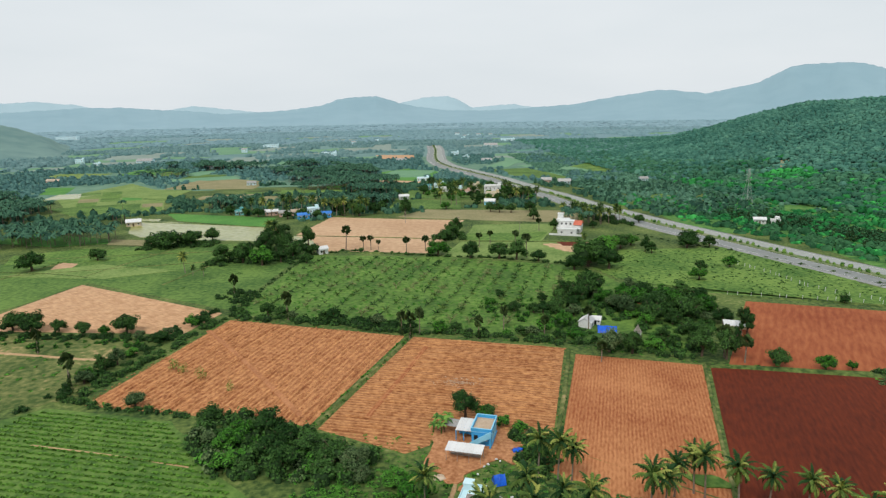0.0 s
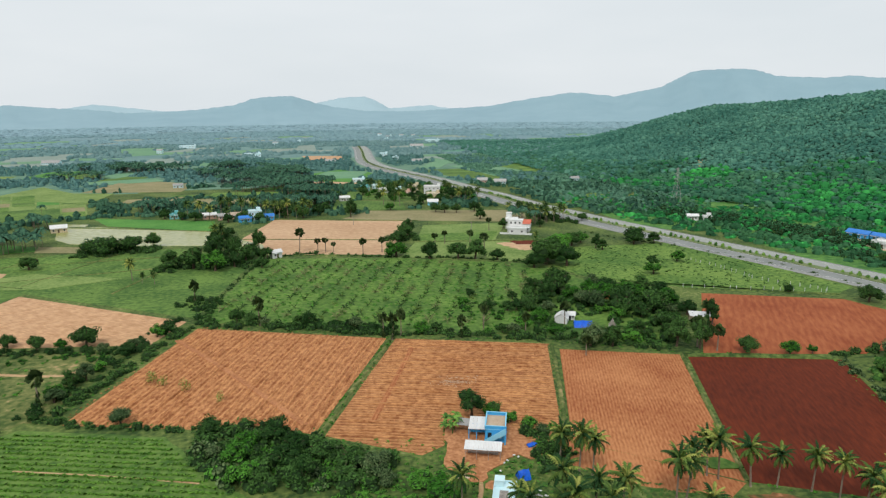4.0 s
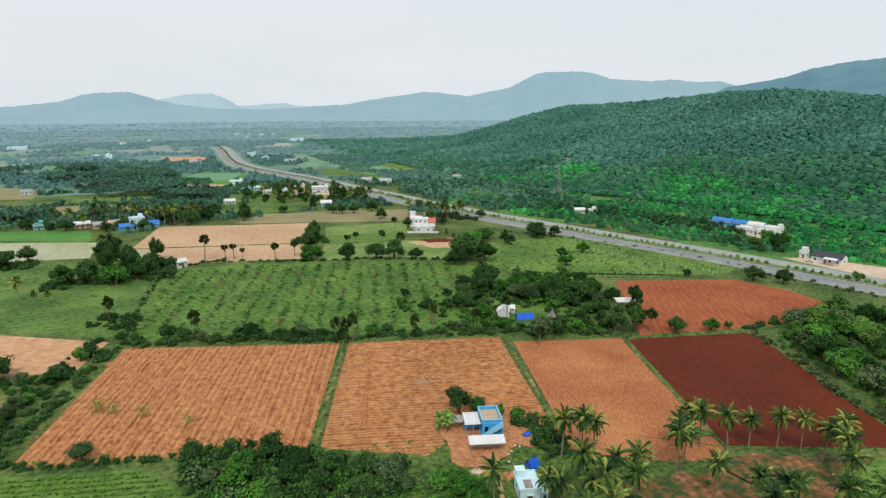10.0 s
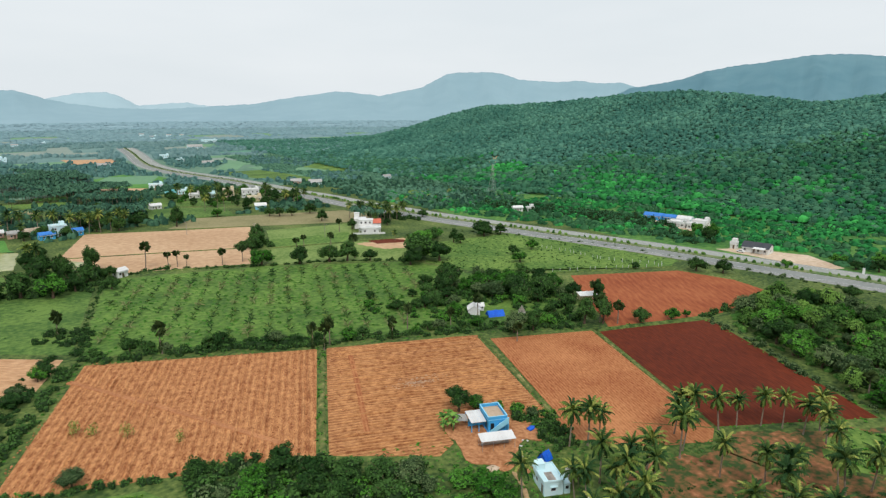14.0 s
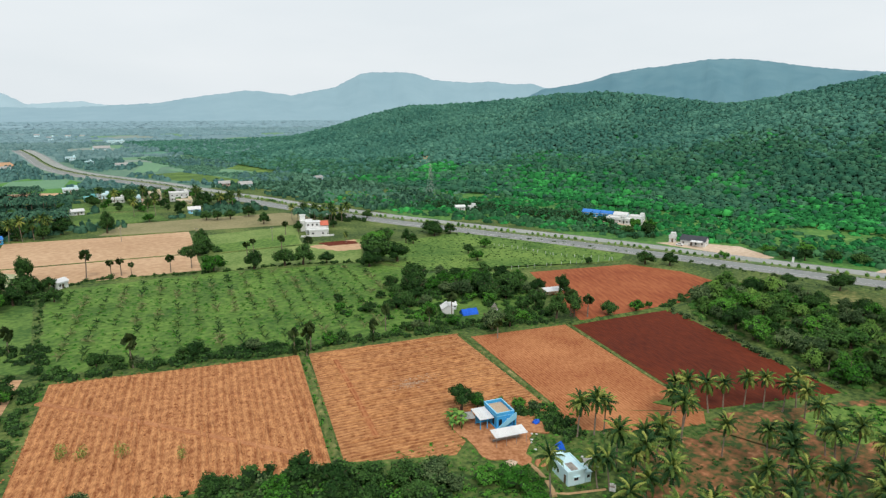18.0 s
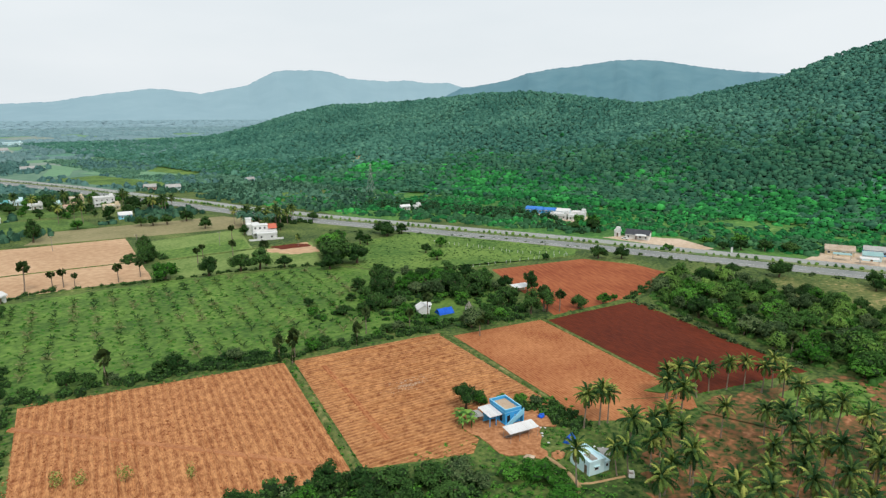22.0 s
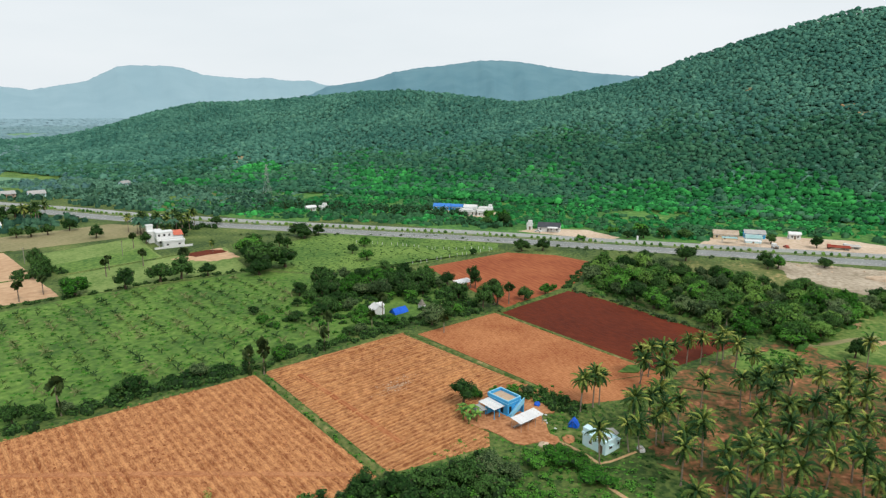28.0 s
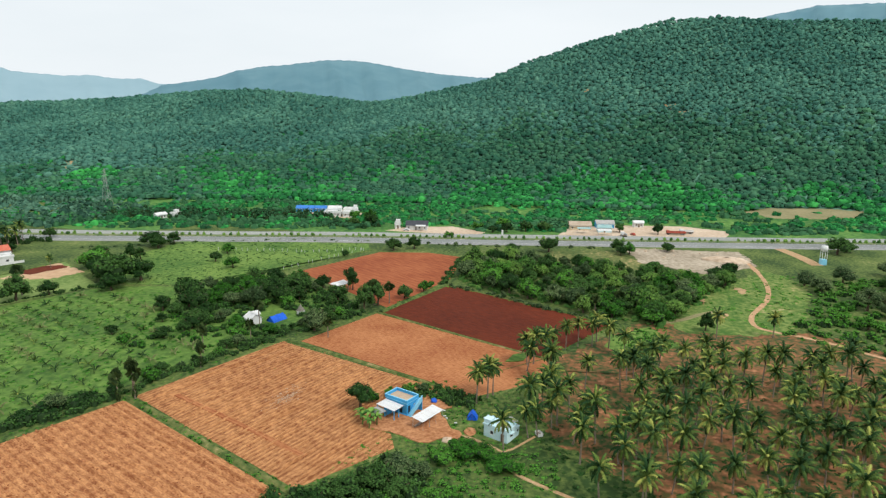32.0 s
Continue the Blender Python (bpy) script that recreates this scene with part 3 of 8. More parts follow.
plot("farm_yard", [(-4, 14.5), (1, 14.2), (4, 15.6), (10.5, 14.6), (12, 9), (13.5, 3), (14, -1.5), (11, -2.8), (9, -0.4), (6.2, -1.6), (3.5, -4), (0.5, -6), (-1, -9), (-3, -9), (-3.5, -5.5), (-7, -3), (-7, 1), (-5.5, 6)], M["yard"], "beaten earth yard round the farmhouse", 0.16, rough=0.7)
plot("grove_floor", [(52, -24), (88, -42), (108, -66), (98, -110), (60, -150), (-10, -110), (-25, -70), (2, -30), (20, -22), (40, -26)], M["grove_floor"], "red earth and weeds under the palms", rough=1.5)
plot("dry_clearing", [(118, -40), (140, -60), (166, -84), (190, -98), (170, -112), (122, -104), (96, -92), (88, -62)], M["clearing"], "yellowing clearing with a dirt track", rough=1.8)
plot("weedy_corner", [(76, -36), (90, -49), (74, -58), (55, -46), (62, -38)], M["meadow"], "yellow-green weedy corner beside the woods", 0.1, rough=1.6)
plot("grass_patch", [(44, -9), (50, -10), (53, -14.5), (47, -14)], M["meadow"], "small grass patch at the field's end", 0.22, rough=0.6)
plot("red_patch", [(74, 108), (79, 112), (85, 108), (82, 103), (76, 103)], M["soil_e"], "bare red earth among the hut trees", 0.1, rough=0.9)
plot("hut_clearing", [(48, 84), (66, 96), (80, 84), (70, 70), (52, 72)], M["scrubland"], "weedy ground round the huts", 0.08)
for x, y, w, d in ((150, -84, 6, 2.6), (112, -74, 4.5, 3), (128, -68, 6, 2.2)):
    plot("bare_patch", [(x + w * math.cos(a) * (0.8 + 0.3 * math.sin(3 * a + x)), y + d * math.sin(a) * (0.8 + 0.3 * math.cos(2 * a + y))) for a in [i * 0.7854 for i in range(8)]], M["path"], "worn tan patch in the clearing", 0.09, rough=1.1)

# water
plot("pond", [(-202, 325), (-176, 322), (-97, 287), (-97.5, 245), (-129, 252), (-174, 267), (-187, 282)], M["water"], "shallow muddy pond reflecting the sky", category="water")
plot("pond", [(-208, 341), (-186, 335), (-185, 326), (-203, 329)], M["water"], "flooded paddy reflecting the sky", category="water")
plot("pond", [(-336, 458), (-342, 497), (-308, 503), (-295, 465)], M["water"], "flooded paddy reflecting the sky", category="water")
plot("pond", [(-79, 258), (-66, 242), (-60, 214), (-82, 226)], M["water"], "wet corner of a field", category="water")


# ---- highway ----
def smooth_line(points, step):
    pts = [Vector(p) for p in points]
    out = []
    for i in range(len(pts) - 1):
        p0, p1, p2, p3 = pts[max(0, i - 1)], pts[i], pts[i + 1], pts[min(len(pts) - 1, i + 2)]
        k = max(1, int((p2 - p1).length / step))
        for j in range(k):
            t = j / k
            out.append(0.5 * ((2 * p1) + (p2 - p0) * t + (2 * p0 - 5 * p1 + 4 * p2 - p3) * t * t + (3 * p1 - p0 - 3 * p2 + p3) * t ** 3))
    return out + [pts[-1]]


ROAD = smooth_line([(400, -560), (345, -380), (306, -265), (276, -170), (249, -80), (227, -4), (209, 58), (193, 118), (175, 172), (157, 228), (145, 265), (133, 310), (122, 350), (112, 408), (99, 462), (80, 560), (57, 645), (40, 712), (30, 800), (31, 910), (35, 1000), (38, 1100), (39, 1215)], 8)


def normals(line):
    out = []
    for i in range(len(line)):
        d = (line[min(i + 1, len(line) - 1)] - line[max(i - 1, 0)]).normalized()
        out.append(Vector((d.y, -d.x)))
    return out


def ribbon(name, line, section, mat, label, category="road", close=True):
    """A strip along a line: section holds (offset to the right, height) pairs."""
    nn = normals(line)
    k = len(section)
    verts = [(p.x + n.x * o, p.y + n.y * o, z) for p, n in zip(line, nn) for o, z in section]
    fs = [(i * k + j, (i + 1) * k + j, (i + 1) * k + j + 1, i * k + j + 1) for i in range(len(line) - 1) for j in range(k - 1)]
    me = mesh_of(name, verts, fs, mat)
    if me.polygons[0].normal.z < 0:
        me.flip_normals()
    return setting(name, me, label, category)


ribbon("road_embankment", ROAD, [(-14.6, -0.1), (-12.3, 0.45), (12.6, 0.45), (16.8, -0.1)], M["shoulder"], "gravel shoulders of the divided highway")
ribbon("road_carriageway", ROAD, [(-11.8, 0.4), (-11.8, 0.52), (-2.7, 0.56), (-2.7, 0.4)], M["asphalt"], "grey asphalt carriageway of a divided highway")
ribbon("road_carriageway", ROAD, [(2.7, 0.4), (2.7, 0.56), (11.8, 0.52), (11.8, 0.4)], M["pale_asphalt"], "dusty pale carriageway of a divided highway")
ribbon("road_median", ROAD, [(-2.5, 0.4), (-2.5, 0.78), (-2.2, 0.8), (-1, 0.9), (1, 0.9), (2.2, 0.8), (2.5, 0.78), (2.5, 0.4)], M["verge"], "planted median strip with kerbs", "median")
for off in (-11.3, -3.1, 3.1, 11.3):
    ribbon("road_line", ROAD, [(off - 0.09, 0.565 + (0.01 if abs(off) < 5 else -0.03)), (off + 0.09, 0.565 + (0.01 if abs(off) < 5 else -0.03))], M["paint"], "white edge line on the asphalt", "road marking")

TRACK = smooth_line([(214, -90), (198, -94), (167, -96), (140, -93), (114, -84), (101, -85), (97, -96), (92, -106), (86, -114), (70, -140)], 4)
ribbon("dirt_track", TRACK, [(-1.3, 0.0), (-0.9, 0.12), (0.9, 0.12), (1.3, 0.0)], M["soil_f"], "pale dirt track through the clearing", "track")
ribbon("dirt_track", smooth_line([(118, -74), (110, -66), (102, -60), (95, -52)], 4), [(-1.5, 0.0), (-1.1, 0.13), (1.1, 0.13), (1.5, 0.0)], M["dry_field"], "faint dirt track beside the woods", "track")
ribbon("dirt_track", smooth_line([(244, -114), (228, -120), (209, -125)], 4), [(-3, 0.0), (-2.5, 0.13), (2.5, 0.13), (3, 0.0)], M["path"], "dirt turn-off from the highway", "track")
ribbon("foot_path", smooth_line([(-170, 82), (-145, 75.5), (-131, 72), (-122, 69.6), (-113, 67.1), (-105, 65.6), (-100.5, 69.5), (-95.5, 71)], 3), [(-0.9, 0.0), (-0.6, 0.14), (0.6, 0.14), (0.9, 0.0)], M["path"], "winding pale footpath in the scrub", "path")
ribbon("foot_path", smooth_line([(1.5, -2.2), (-1.4, -3.0), (-1.4, -8.4), (-2.7, -13.9), (-6.2, -20.2), (-11.6, -22.6), (-15, -28.8), (-19, -40)], 2), [(-0.5, 0.0), (-0.32, 0.14), (0.32, 0.14), (0.5, 0.0)], M["path"], "footpath from the farmyard", "path")
ribbon("foot_path", smooth_line([(-5.6, -19.2), (-3.6, -21.2), (0.5, -23.4), (3.5, -25)], 2), [(-0.34, 0.0), (-0.2, 0.12), (0.2, 0.12), (0.34, 0.0)], M["path"], "footpath to the water trough", "path")


ribbon("foot_path", smooth_line([(-96, 13.8), (-76, 8), (-56.8, 1.5)], 3), [(-0.3, 0.0), (-0.18, 0.14), (0.18, 0.14), (0.3, 0.0)], M["path"], "narrow footpath across the crop field", "path")
ribbon("field_track", smooth_line([(-79, 89), (-57, 55.5), (-36.5, 22)], 3), [(-1.0, 0.0), (-0.7, 0.36), (-0.2, 0.3), (0.2, 0.3), (0.7, 0.36), (1.0, 0.0)], M["clod"], "tractor track crossing the ploughed field", "track")
ribbon("field_track", smooth_line([(-5.3, 66.6), (-12, 46), (-21, 20)], 3), [(-0.9, 0.0), (-0.6, 0.33), (0.6, 0.33), (0.9, 0.0)], M["soil_c"], "smooth wheel track in the tan field", "track")

# grass bunds between the fields
def bund(line, width, height, label, mat="grass"):
    ribbon("grass_bund", smooth_line(line, 2.5), [(-width * 0.8, 0.0), (-width * 0.42, height), (width * 0.3, height * 0.9), (width * 0.8, 0.0)], M[mat], label, "bund")


bund([(-10.4, 79), (-15, 64.5), (-24.2, 41), (-33.2, 16)], 1.1, 0.45, "overgrown grass bund between two fields", "dry_scrub")
bund([(38.5, 61), (35, 48), (28.6, 26), (21.5, 4)], 0.8, 0.4, "grass bund between two fields", "dry_scrub")
bund([(74, 45), (66.4, 25), (58, 2), (50.6, -19)], 0.6, 0.35, "narrow grass bund between two fields", "dry_scrub")
bund([(75, 44), (95, 39.5), (117, 33)], 1.6, 0.5, "grass bund beside the red field")
bund([(-79, 259), (-30, 247), (7, 237)], 0.7, 0.35, "low bund across the bare field")
bund([(-58, 211), (-20, 203), (2, 197)], 1.4, 0.45, "grass bund at the bare field's edge")
bund([(30, 299), (-20, 312), (-65, 327)], 1.0, 0.4, "grass bund at the bare field's far edge")
bund([(20, 230), (42, 226), (64, 222), (94, 217)], 0.9, 0.4, "low bund between plots")
bund([(-202, 326), (-150, 309), (-97, 288)], 0.8, 0.4, "low bund along the pond")
bund([(-232, 190), (-180, 178), (-158, 169)], 0.8, 0.35, "low bund in the pasture")
bund([(115, 110), (140, 101), (168, 90)], 1.2, 0.45, "grass bund beside the meadow")

for line in ([(-206, 150), (-190, 190), (-176, 236)], [(-160, 172), (-148, 206), (-136, 238)], [(-118, 152), (-108, 186), (-100, 214)], [(-232, 168), (-170, 182), (-96, 198)], [(-226, 210), (-170, 214), (-92, 222)]):
    bund(line, 0.7, 0.3, "low weedy bund across the pasture", "dry_scrub")


# ---- foliage ----
def lump(seg, rings, r, squash=1.0):
    """A rough closed lump of quads."""
    co, fs = [], []
    for i in range(rings + 1):
        a = math.pi * i / rings
        for j in range(seg):
            b = 2 * math.pi * (j + 0.5 * (i % 2)) / seg
            q = r.uniform(0.75, 1.15) if 0 < i < rings else 1
            rad = max(math.sin(a), 0.12)
            co.append((rad * math.cos(b) * q, rad * math.sin(b) * q, math.cos(a) * squash * q))
    for i in range(rings):
        for j in range(seg):
            fs.append((i * seg + j, (i + 1) * seg + j, (i + 1) * seg + (j + 1) % seg, i * seg + (j + 1) % seg))
    return np.array(co), np.array(fs)


def leaf_quads(n, r, size, lobes):
    """Leaf clumps as small bent quads set on the lobes' surfaces: lobes hold (x, y, z, radius)."""
    co = np.zeros((n * 4, 3))
    weight = [l[3] ** 2 for l in lobes]
    for i in range(n):
        x, y, z, rad = r.choices(lobes, weight)[0]
        while True:
            d = Vector((r.gauss(0, 1), r.gauss(0, 1), r.gauss(0.25, 1)))
            if d.length > 0.1:
                break
        d.normalize()
        p = Vector((x, y, z)) + d * rad * r.uniform(0.86, 1.14)
        nrm = (d + Vector((r.uniform(-0.4, 0.4), r.uniform(-0.4, 0.4), r.uniform(-0.1, 0.45)))).normalized()
        u = nrm.orthogonal().normalized()
        u = (Matrix.Rotation(r.uniform(0, 6.28), 3, nrm) @ u)
        v = nrm.cross(u)
        s = size * r.uniform(0.6, 1.35)
        co[i * 4] = p - u * s * 0.5
        co[i * 4 + 1] = p - v * s * r.uniform(0.3, 0.5) + nrm * s * 0.1
        co[i * 4 + 2] = p + u * s * 0.55 - nrm * s * 0.15
        co[i * 4 + 3] = p + v * s * r.uniform(0.3, 0.5) + nrm * s * 0.1
    return co, np.arange(n * 4).reshape(n, 4)


def crown_arrays(seed, n, size, spread, rise, count, core=0.93, seg=7, rings=4):
    """Leaves and leafy lobes of a crown about 1 across: arrays and the slot of each face."""
    r = random.Random(seed)
    lobes = []
    for i in range(count):
        a, q = r.uniform(0, 6.28), math.sqrt(r.uniform(0.02, 1)) * spread
        rad = r.uniform(0.22, 0.36) if count < 8 else r.uniform(0.15, 0.31)
        lobes.append((q * math.cos(a), q * math.sin(a), rise * r.uniform(0.15, 1.0) * (1 - 0.5 * q / max(spread, 0.01)), rad))
    co, fs = leaf_quads(n, r, size, lobes)
    all_co, all_fs, slot = [co], [fs], [np.zeros(len(fs))]
    at = len(co)
    if core:
        for x, y, z, rad in lobes:
            c, f = lump(seg, rings, r, 0.85)
            if rings < 4:
                f = f[:-seg]
                c[2 * seg:, 2] = (-0.08 - z) / (rad * core)
            all_co.append(c * rad * core + np.array((x, y, z)))
            all_fs.append(f + at)
            slot.append(np.full(len(f), 0.0 if core > 0.8 else 1.0))
            at += len(c)
    return np.concatenate(all_co), np.concatenate(all_fs), np.concatenate(slot)


def ragged_crown(seed, n, size, spread, rise, boughs, knots, seg=6, rings=3):
    """A crown about 1 across out of boughs, each set with smaller knots of leaves round a heart coloured dark for inner
    shade.
    """
    r = random.Random(seed)
    lobes, hearts = [], []
    for i in range(boughs):
        a, q = i * 2.4 + r.uniform(-0.5, 0.5), math.sqrt((i + 0.3) / boughs) * spread
        c = Vector((q * math.cos(a), q * math.sin(a), rise * r.uniform(0.3, 1.0) * (1 - 0.55 * (q / max(spread, 0.01)) ** 2)))
        rad = r.uniform(0.14, 0.24)
        hearts.append((c.x, c.y, c.z - 0.03, rad * 0.86))
        lobes.append((c.x, c.y, c.z, rad))
        for j in range(knots):
            d = Vector((r.gauss(0, 1), r.gauss(0, 1), r.gauss(0.5, 0.8))).normalized()
            k = c + d * rad * r.uniform(0.7, 1.05)
            lobes.append((k.x, k.y, k.z, rad * r.uniform(0.32, 0.6)))
    co, fs = leaf_quads(n, r, size, lobes)
    all_co, all_fs, slot, at = [co], [fs], [np.zeros(len(fs))], len(co)
    for x, y, z, rad in hearts:
        c, f = lump(seg, rings, r, 0.9)
        if rings < 4:
            f = f[:-seg]
            c[2 * seg:, 2] = (-0.08 - z) / rad
        all_co.append(c * rad + np.array((x, y, z)))
        all_fs.append(f + at)
        slot.append(np.ones(len(f)))
        at += len(c)
    return np.concatenate(all_co), np.concatenate(all_fs), np.concatenate(slot)


def many(name, templates, places, mats, seed):
    """One mesh out of many scaled and rotated copies of the templates: places hold x, y, z, width, height."""
    r = np.random.RandomState(seed)
    places = np.asarray(places, dtype=float)
    pick = r.randint(0, len(templates), len(places))
    cos, fss, slots, at = [], [], [], 0
    for k, (co, fs, slot) in enumerate(templates):
        p = places[pick == k]
        if not len(p):
            continue
        a = r.uniform(0, 6.28, len(p))
        ca, sa = np.cos(a)[:, None], np.sin(a)[:, None]
        x = (co[None, :, 0] * ca - co[None, :, 1] * sa) * p[:, 3:4] + p[:, 0:1]
        y = (co[None, :, 0] * sa + co[None, :, 1] * ca) * p[:, 3:4] + p[:, 1:2]
        z = co[None, :, 2] * p[:, 4:5] + p[:, 2:3]
        cos.append(np.stack([x, y, z], 2).reshape(-1, 3))
        f = fs[None] + (np.arange(len(p)) * len(co))[:, None, None] + at
        fss.append(f.reshape(-1, 4))
        slots.append(np.tile(slot, len(p)))
        at += len(p) * len(co)
    me = fast_mesh(name, np.concatenate(cos), np.concatenate(fss), mats, np.concatenate(slots))
    me.polygons.foreach_set("use_smooth", np.ones(len(me.polygons), dtype=bool))
    return me


def stuff(name, me, label, category):
    return tagged(new(name, me), label, category, kind="stuff")


# loose clods along the furrows and the ash of an old fire
CLOD = []
for i in range(5):
    co, fs = lump(5, 3, random.Random(900 + i), 0.6)
    CLOD.append((co * np.array((0.5, 0.5, 0.5)), fs[:-5], np.zeros(len(fs) - 5)))


def clods(poly, spin, gap, seed, lo, hi, mat, label):
    r = random.Random(seed)
    rows = []
    for x, y in scatter(poly, gap, seed):
        if inside(YARD, x, y) or noise.noise(Vector((x * 0.09, y * 0.09, seed))) < -0.15:
            continue
        w = r.uniform(lo, hi)
        rows.append((x, y, 0.12, w, w * 0.7))
    stuff("soil_clods", many("soil_clods", CLOD, rows, [M[mat]], seed), label, "soil")


clods([(-95, 37.5), (-34.5, 18.5), (-13.5, 78), (-73.5, 101)], 0, 1.1, 901, 0.22, 0.7, "clod", "dark clods strewn over the ploughed field")
clods([(-32, 16), (21, 4), (38.5, 62), (-10, 76)], 0, 1.3, 902, 0.22, 0.6, "clod", "dark clods strewn over the tan field")
r = random.Random(903)
stuff("ash_patch", many("ash_patch", CLOD, [(3 + r.gauss(0, 3.2), 39.5 + r.gauss(0, 1.5), 0.2, r.uniform(0.15, 0.45), 0.16) for _ in range(300)], [M["ash"]], 903), "pale ash patch of an old fire", "ash")



def umbrella(seed):
    """A low spreading crown about 1 across and 1 high, open below, with two loose tufts."""
    r = random.Random(seed)
    seg, co, fs = 6, [], []
    for rad, z in ((0.13, 1.0), (0.42, 0.78), (0.40, 0.38)):
        for j in range(seg):
            a, q = 6.283 * (j + r.uniform(-0.25, 0.25)) / seg, r.uniform(0.78, 1.22)
            co.append((rad * q * math.cos(a), rad * q * math.sin(a), z * r.uniform(0.9, 1.08)))
    for i in range(2):
        fs += [(i * seg + j, (i + 1) * seg + j, (i + 1) * seg + (j + 1) % seg, i * seg + (j + 1) % seg) for j in range(seg)]
    for i in range(2):
        a, k, z = r.uniform(0, 6.28), len(co), r.uniform(0.7, 0.95)
        x, y, w = 0.34 * math.cos(a), 0.34 * math.sin(a), r.uniform(0.14, 0.22)
        co += [(x - w, y, z - 0.08), (x, y - w, z), (x + w, y, z - 0.05), (x, y + w, z + 0.06)]
        fs.append((k, k + 1, k + 2, k + 3))
    return np.array(co), np.array(fs), np.zeros(len(fs))


FOREST = [umbrella(100 + i) for i in range(12)]
CLUMP = [crown_arrays(200 + i, 16, 0.26, 0.32, 0.42, 2, 1.05, 5, 3) for i in range(6)]
GROVES = [crown_arrays(220 + i, 5, 0.34, 0.32, 0.45, 2, 1.05, 5, 3) for i in range(6)]

DISTANT = [crown_arrays(240 + i, 1, 0.4, 0.3, 0.45, 1, 1.35, 5, 3) for i in range(6)]

# the hill's forest
rng = np.random.RandomState(5)
fx, fy = np.meshgrid(np.arange(225, 900, 4.4), np.arange(-420, 1320, 4.4))
fx, fy = fx.ravel() + rng.uniform(-2.6, 2.6, fx.size), fy.ravel() + rng.uniform(-2.6, 2.6, fy.size)
keep = (fx < np.interp(fy, RIDGE_Y, RIDGE_X) + 14) & (fx > np.interp(fy, [-640, 0, 100, 250, 400, 700, 1000, 1380], [480, 345, 330, 300, 250, 215, 210, 225]))
keep &= (rng.uniform(0, 1, fx.size) > 0.04) & (fy > -75 - (fx + 132) * 0.33)
# a few bare patches of rock and grass
BARE = ((360, 500, 8), (372, 512, 6), (620, -60, 5), (604, -72, 4), (660, 30, 4), (560, 130, 4), (700, 420, 4))
for bx, by, br in BARE:
    keep &= np.hypot(fx - bx, (fy - by) * 0.6) > br
keep &= np.array([not inside(TAN, x, y) for x, y in zip(fx, fy)])
fx, fy = fx[keep], fy[keep]
rise = hill(fx, fy)
patch = np.array([noise.noise(Vector((x * 0.012, y * 0.012, 5.0))) for x, y in zip(fx, fy)])
spot = np.clip(1 - np.hypot((fx - 345) / 48, (fy - 455) / 38), 0, 1)
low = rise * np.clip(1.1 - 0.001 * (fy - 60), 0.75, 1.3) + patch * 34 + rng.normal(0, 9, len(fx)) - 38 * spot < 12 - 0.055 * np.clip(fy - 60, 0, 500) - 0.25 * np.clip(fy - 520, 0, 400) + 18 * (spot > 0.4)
wide = 4.9 + 4.0 * rng.uniform(0, 1, len(fx)) ** 2.2 + 0.8 * patch
tall = 1.4 + wide * rng.uniform(0.30, 0.62, len(fx)) + 1.2 * (rng.uniform(0, 1, len(fx)) > 0.9)
trees = np.stack([fx, fy, rise - 0.4, wide, tall], 1)
# Lower slope takes the greener, less hazed leaf colour.
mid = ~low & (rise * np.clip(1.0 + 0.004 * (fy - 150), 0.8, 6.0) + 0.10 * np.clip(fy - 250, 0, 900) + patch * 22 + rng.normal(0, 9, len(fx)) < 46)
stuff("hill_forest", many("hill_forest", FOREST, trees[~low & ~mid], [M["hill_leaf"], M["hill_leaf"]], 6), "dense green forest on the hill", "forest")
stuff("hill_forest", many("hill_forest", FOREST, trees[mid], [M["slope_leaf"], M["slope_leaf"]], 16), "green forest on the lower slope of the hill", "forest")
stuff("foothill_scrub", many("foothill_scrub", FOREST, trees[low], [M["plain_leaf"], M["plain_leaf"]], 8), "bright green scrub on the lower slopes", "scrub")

rocks = []
for i, (bx, by, br) in enumerate(BARE):
    r = random.Random(940 + i)
    for _ in range(14):
        x, y = bx + r.uniform(-br, br), by + r.uniform(-br, br) * 1.5
        w = r.uniform(1.5, 4.5)
        rocks.append((x, y, float(hill(x, y)) - 0.2, w, w * 0.7))
stuff("rock_outcrop", many("rock_outcrop", CLOD, rocks, [M["path"]], 941), "tan rocks and bare earth on the hillside", "rocks")

# thorn scrub on the plain between highway and hill
fx, fy = np.meshgrid(np.arange(150, 480, 5.4), np.arange(-420, 900, 5.4))
fx, fy = fx.ravel() + rng.uniform(-3, 3, fx.size), fy.ravel() + rng.uniform(-3, 3, fy.size)
road_x = np.interp(fy, [p.y for p in ROAD], [p.x for p in ROAD])
keep = (fx > road_x + 26) & (fx < np.interp(fy, [-640, 0, 100, 250, 400, 700, 1000, 1380], [500, 352, 338, 308, 258, 223, 218, 230]))
patch = np.array([noise.noise(Vector((x * 0.02, y * 0.02, 3.0))) for x, y in zip(fx, fy)])
keep &= (patch + rng.uniform(-0.35, 0.35, fx.size) > np.where(fy < 130, -0.24, np.where(fy < 330, -0.3, -0.5)))
CLEAR = [[(236, 4), (262, 2), (290, -20), (300, -72), (286, -94), (262, -92)], [(219, 104), (234, 100), (252, 70), (238, 46), (224, 48)], [(246, 196), (272, 196), (284, 160), (276, 138), (246, 140)],
         [(82, 660), (135, 668), (160, 560), (150, 520), (112, 560)], [(165, 640), (230, 730), (300, 765), (290, 690), (210, 590)], [(203, 262), (216, 262), (216, 248), (203, 248)]]
